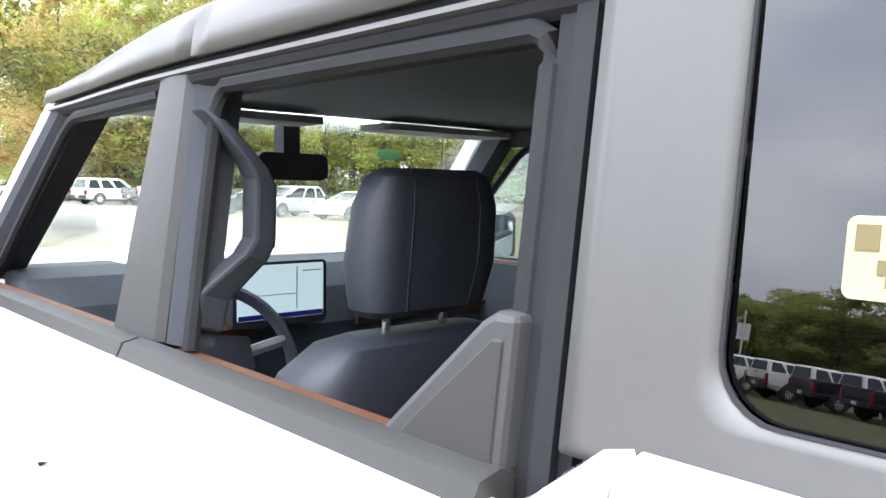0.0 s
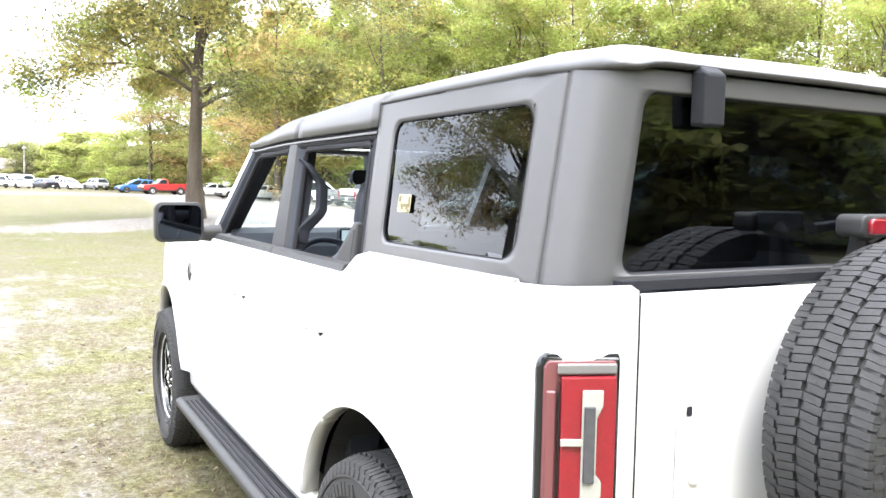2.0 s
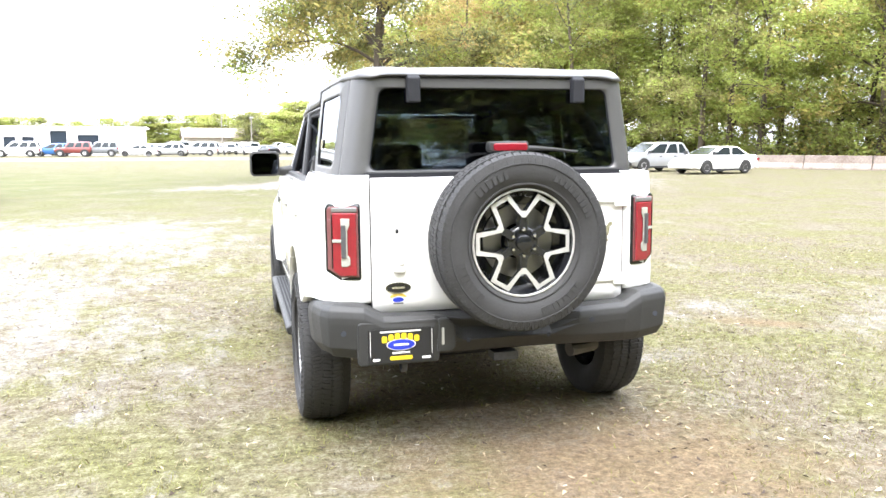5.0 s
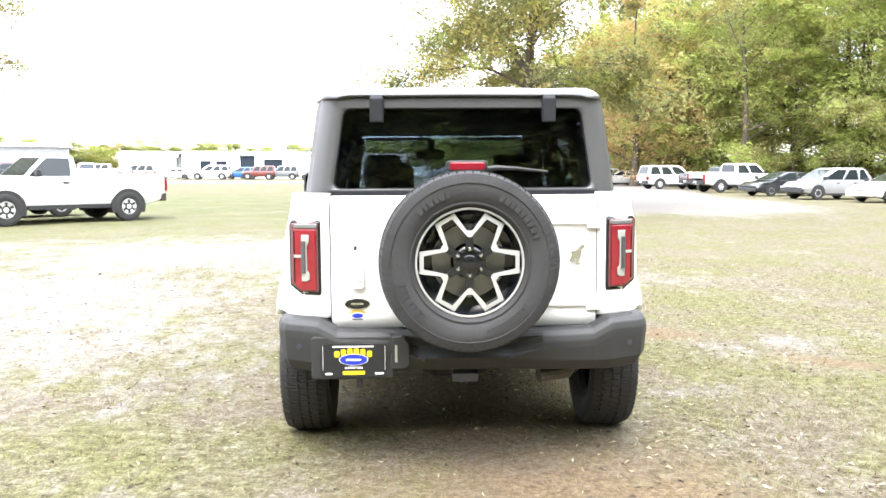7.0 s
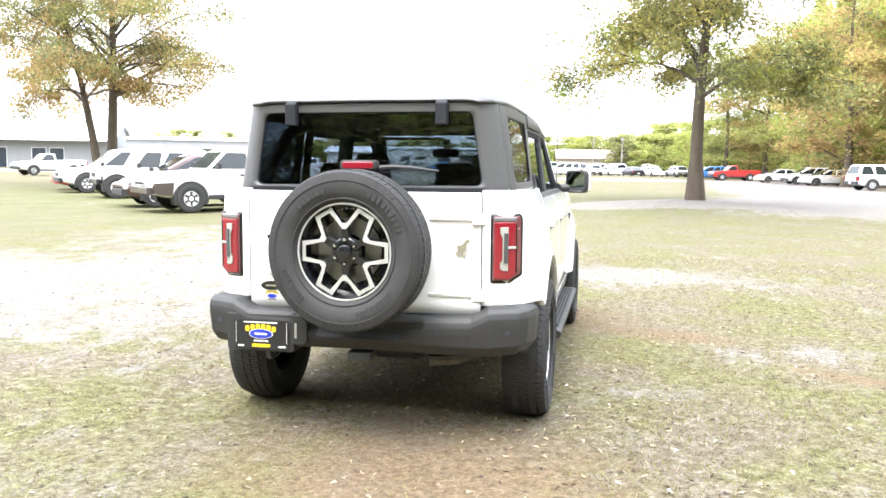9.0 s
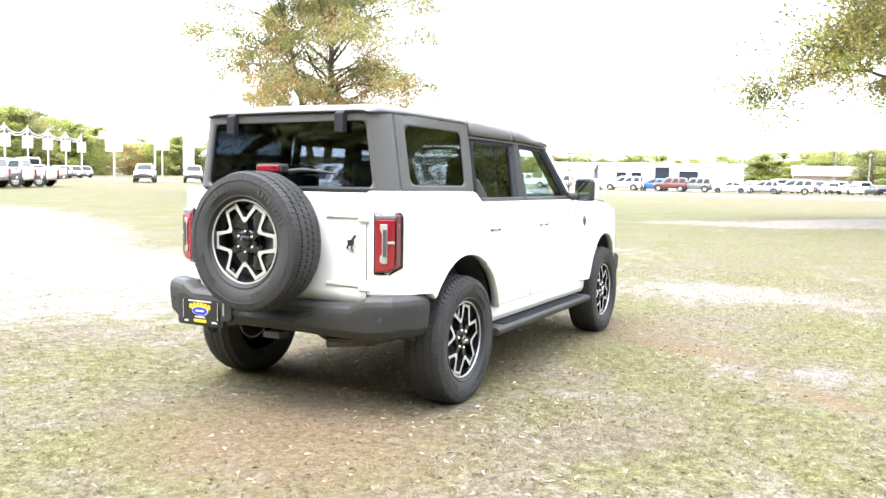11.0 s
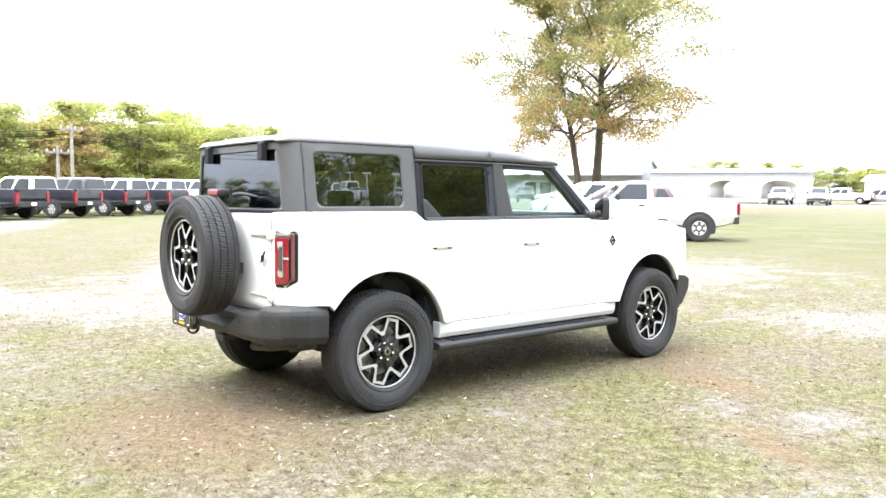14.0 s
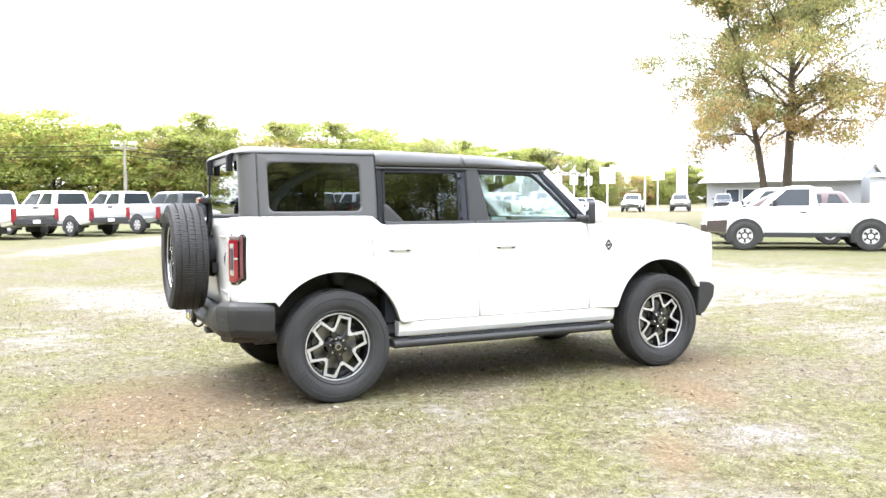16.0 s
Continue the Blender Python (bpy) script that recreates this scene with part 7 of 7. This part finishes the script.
def building(name, label, a, b, depth, eave, ridge, wall, roof, openings, overhang=0.6):
    """A shed on the wall line a to b, front to the field; openings: (from, to, foot, head, material) along the front."""
    root = tagged(new(name), label, "building")
    a, b = Vector((*a, 0)), Vector((*b, 0))
    L = (b - a).length
    rz = math.atan2(b.y - a.y, b.x - a.x)
    root.matrix_basis = Matrix.Translation(a) @ Matrix.Rotation(rz, 4, "Z")
    cuts = sorted({0, L, *[o[0] for o in openings], *[o[1] for o in openings]})
    for x0, x1 in zip(cuts, cuts[1:]):
        op = [o for o in openings if o[0] <= x0 and x1 <= o[1]]
        for z0, z1 in (((0, op[0][2]), (op[0][3], eave)) if op else ((0, eave),)):
            if z1 - z0 > 0.05:
                bm = bmesh.new()
                box(bm, x0, x1, 0, 0.2, z0, z1)
                part("front_wall", bm, wall, root)
    for x0, x1, y0, y1 in ((0, 0.2, 0.2, depth), (L - 0.2, L, 0.2, depth), (0, L, depth, depth + 0.2)):
        bm = bmesh.new()
        box(bm, x0, x1, y0, y1, 0, eave)
        part("side_wall", bm, wall, root)
    y0, y1, ym = -overhang, depth + overhang, depth / 2
    for x in (0.02, L - 0.22):
        bm = bmesh.new()
        prism(bm, ((0.05, eave - 0.05), (depth + 0.15, eave - 0.05), (ym, ridge - 0.03)), "x", x, x + 0.2)
        part("gable", bm, wall, root)
    bm = bmesh.new()
    loft(bm, [[(x, y, z) for y, z in ((y0, eave - 0.05), (ym, ridge), (y1, eave - 0.05), (y1, eave + 0.12), (ym, ridge + 0.17), (y0, eave + 0.12))] for x in (-0.4, L + 0.4)])
    part("roof", bm, roof, root)
    for x0, x1, z0, z1, mat in openings:
        bm = bmesh.new()
        box(bm, x0 + 0.06, x1 - 0.06, 0.10, 0.14, z0 + 0.04, z1 - 0.06)
        w = part("glazed_opening", bm, mat, root)
        bm = bmesh.new()
        for p0, p1, q0, q1 in ((x0, x0 + 0.08, z0, z1), (x1 - 0.08, x1, z0, z1), (x0, x1, z1 - 0.1, z1)):
            box(bm, p0, p1, -0.02, 0.09, q0, q1)
        part("frame", bm, METAL_WHITE, w)
    return root


building("low_office_building", "low grey building with pale metal roof and dark doors", (-91, 92), (-70.5, 101.0), 12, 3.9, 6.4, METAL_GREY, ROOF_WHITE, [(3, 5.2, 0, 2.9, DOOR_DARK), (5.6, 7.8, 0, 2.9, DOOR_DARK), (11, 13, 0.9, 2.9, DOOR_DARK), (13.4, 15.4, 0.9, 2.9, DOOR_DARK)], 2.2)
building("long_grey_building", "long grey metal workshop with flat eaves", (-64.9, 95.2), (-45.5, 104.1), 14, 4.15, 4.6, METAL_GREY, ROOF_WHITE, [(2, 5, 0, 3.4, METAL_WHITE), (12, 15, 0, 3.4, METAL_WHITE)], 0.3)
building("small_white_shed", "small white metal shed with gable roof", (-41.2, 110), (-33.9, 111.3), 7, 2.9, 3.7, METAL_WHITE, ROOF_WHITE, [], 0.3)
building("dealer_workshop", "white workshop with dark service bay doors", (-33.7, 113.9), (-13.4, 116.8), 14, 3.6, 3.9, METAL_WHITE, ROOF_WHITE, [(2.6, 4.2, 1.0, 2.6, DOOR_DARK), (4.8, 6.4, 1.0, 2.6, DOOR_DARK), (8.2, 10.4, 0.0, 3.4, DOOR_DARK), (11.6, 14.4, 1.4, 2.9, DOOR_DARK)], 0.2)
building("far_store_building", "far low store with pale roof", (-12, 178), (8, 180), 12, 3.0, 5.0, material("tan_siding", (0.42, 0.38, 0.33), 0.8, vary=0.05, scale=1), material("brown_roof", (0.30, 0.25, 0.22), 0.8, vary=0.08, scale=1), [], 0.8)

# two canopy shelters in front of the long building
for x, y, az in ((-52.5, 90.5, -75), (-46.0, 91.5, -75)):
    root = tagged(new("canopy_shelter"), "arched white vehicle shelter with open front", "shelter")
    root.matrix_basis = pose(x, y, 0, 0, 0, -az)
    bm = bmesh.new()
    arc = [(3.0 * math.cos(radians(a)), 1.9 + 1.0 * math.sin(radians(a))) for a in range(0, 181, 15)]
    loft(bm, [[(px, yy, pz) for px, pz in [(3.0, 0.6)] + arc + [(-3.0, 0.6)]] for yy in (-3, 3)], closed=False, cap=False)
    solid(part("canopy_cover", bm, METAL_WHITE, root, smooth=True), 0.05)
    for px in (-3.0, 3.0):
        for yy in (-2.9, 2.9):
            bm = bmesh.new()
            tube(bm, [(px, yy, 0), (px, yy, 1.9)], 0.05, 6)
            part("post", bm, CAR_RIM, root)

# concrete barrier in front of the wood
barrier = tagged(new("concrete_barrier"), "long low weathered concrete barrier before the wood", "barrier")
p0, p1 = Vector((28.4, 45.2, 0)), Vector((50.0, 18.5, 0))
d = (p1 - p0).normalized()
n_ = 9
for i in range(n_):
    a = p0 + d * 3.85 * i
    b = a + d * 3.81
    nrm = Vector((d.y, -d.x, 0))
    bm = bmesh.new()
    loft(bm, [[q + nrm * o + Vector((0, 0, z)) for o, z in ((-0.30, 0), (-0.28, 0.12), (-0.12, 0.40), (-0.09, 0.86), (0.09, 0.86), (0.12, 0.40), (0.28, 0.12), (0.30, 0))] for q in (a, b)])
    bevel(part("barrier_block", bm, CONCRETE, barrier), 0.02)


def utility_pole(x, y, h, lamp=False):
    root = tagged(new("utility_pole"), "grey wooden utility pole with cross arm", "pole")
    root.matrix_basis = pose(x, y, 0, 0, 0, 20)
    bm = bmesh.new()
    tube(bm, [(0, 0, -0.2), (0, 0, h * 0.5), (0, 0, h)], [0.16, 0.13, 0.10], 10)
    part("pole", bm, POLE_WOOD, root, smooth=True)
    bm = bmesh.new()
    box(bm, -0.06, 0.06, -1.0, 1.0, h - 0.6, h - 0.45)
    arm = part("cross_arm", bm, POLE_WOOD, root)
    for yy in (-0.9, -0.3, 0.3, 0.9):
        bm = bmesh.new()
        tube(bm, [(0, yy, h - 0.45), (0, yy, h - 0.25)], [0.05, 0.03], 6)
        part("insulator", bm, CAR_RIM, arm)
    if lamp:
        for s in (-1, 1):
            bm = bmesh.new()
            box(bm, -0.15, 0.15, s * 0.4, s * 1.0, h - 0.2, h)
            part("floodlight", bm, METAL_WHITE, root)
    return root


utility_pole(-61.1, 15.3, 6.4)
utility_pole(-61.6, 14.4, 4.65)
utility_pole(-62.7, 3.5, 6.3, lamp=True)
utility_pole(-40, 128, 8.4)
utility_pole(2, 170, 7.5)
utility_pole(-4, 172, 8.5)
for h in (6.0, 5.6, 5.2):
    for (ax, ay), (bx, by) in (((-61.1, 15.3), (-62.7, 3.5)), ((-62.7, 3.5), (-64.5, -35.6)), ((-61.1, 15.3), (-93.5, 59.7))):
        bm = bmesh.new()
        tube(bm, [(ax + (bx - ax) * t, ay + (by - ay) * t, h - 2.0 * t * (1 - t)) for t in (k / 8 for k in range(9))], 0.022, 4, cap=False)
        tagged(part("overhead_wire", bm, RUBBER, None), "thin sagging overhead wire between wooden poles", "wire", "overhead wires")

# sales-lot light poles with white banners and strung pennant lines
BANNER = material("white_banner_cloth", (0.75, 0.75, 0.76), 0.8, vary=0.06, scale=2)
STEEL_WHITE = material("white_painted_steel", (0.68, 0.69, 0.70), 0.45, vary=0.04, scale=3)
spots = []
for i in range(9):
    x, y = ((-71.1, 32.7), (-73.6, 36.5), (-78.0, 43.1))[i] if i < 3 else (-78.0 - 3.86 * (i - 2), 43.1 + 5.56 * (i - 2))
    spots.append((x, y))
    root = tagged(new("banner_pole"), "white lot light pole with hanging banners", "pole", "banner poles along the lot")
    root.matrix_basis = pose(x, y, 0, 0, 0, 40)
    bm = bmesh.new()
    tube(bm, [(0, 0, 0), (0, 0, 6.4)], [0.11, 0.08], 8)
    part("pole", bm, STEEL_WHITE, root, smooth=True)
    for s in (-1, 1):
        bm = bmesh.new()
        loft(bm, [[(s * (0.10 + 0.52 * u), 0.03 * math.sin(5 * u), z) for u in (0, 0.25, 0.5, 0.75, 1)] for z in (3.7, 4.4, 5.2)], closed=False, cap=False)
        solid(part("banner", bm, BANNER, root), 0.02)
bm = bmesh.new()
for (ax, ay), (bx, by) in zip(spots, spots[1:]):
    for h in (6.2, 5.9):
        pts = [(ax + (bx - ax) * t, ay + (by - ay) * t, h - 3.2 * t * (1 - t)) for t in (0, 0.2, 0.4, 0.6, 0.8, 1)]
        tube(bm, pts, 0.05, 4, cap=False)
tagged(part("pennant_lines", bm, BANNER, None), "white pennant strings hung between lot poles", "bunting")
root = tagged(new("lot_sign"), "pale oval sign board on a white post", "sign")
root.matrix_basis = pose(-75.7, 41.3, 0, 0, 0, 55)
bm = bmesh.new()
box(bm, -0.42, 0.42, -0.2, 0.2, 0, 5.4)
part("post", bm, STEEL_WHITE, root)
bm = bmesh.new()
prism(bm, ellipse(0, 5.9, 1.7, 0.52), "y", -0.25, 0.25)
board = part("board", bm, material("pale_blue_sign", (0.35, 0.48, 0.62), 0.4), root)
bm = bmesh.new()
prism(bm, ellipse(0, 5.9, 1.35, 0.30), "y", -0.27, 0.27)
part("oval", bm, METAL_WHITE, board)
root = tagged(new("white_pylon"), "tall white pylon at the lot entrance", "pylon")
root.matrix_basis = pose(-78, 75, 0, 0, 0, 45)
bm = bmesh.new()
box(bm, -0.7, 0.7, -0.5, 0.5, 0, 7.0)
part("column", bm, STEEL_WHITE, root)
for x, y, h in ((-72, 58, 5.2), (-70, 62, 6.2), (-84, 76, 6.0)):
    root = tagged(new("lot_sign_post"), "white sign panel on a post in the lot", "sign")
    root.matrix_basis = pose(x, y, 0, 0, 0, 45)
    bm = bmesh.new()
    tube(bm, [(0, 0, 0), (0, 0, h)], 0.1, 8)
    part("post", bm, STEEL_WHITE, root)
    bm = bmesh.new()
    box(bm, -0.9, 0.9, -0.06, 0.06, h - 1.9, h)
    part("panel", bm, METAL_WHITE, root)
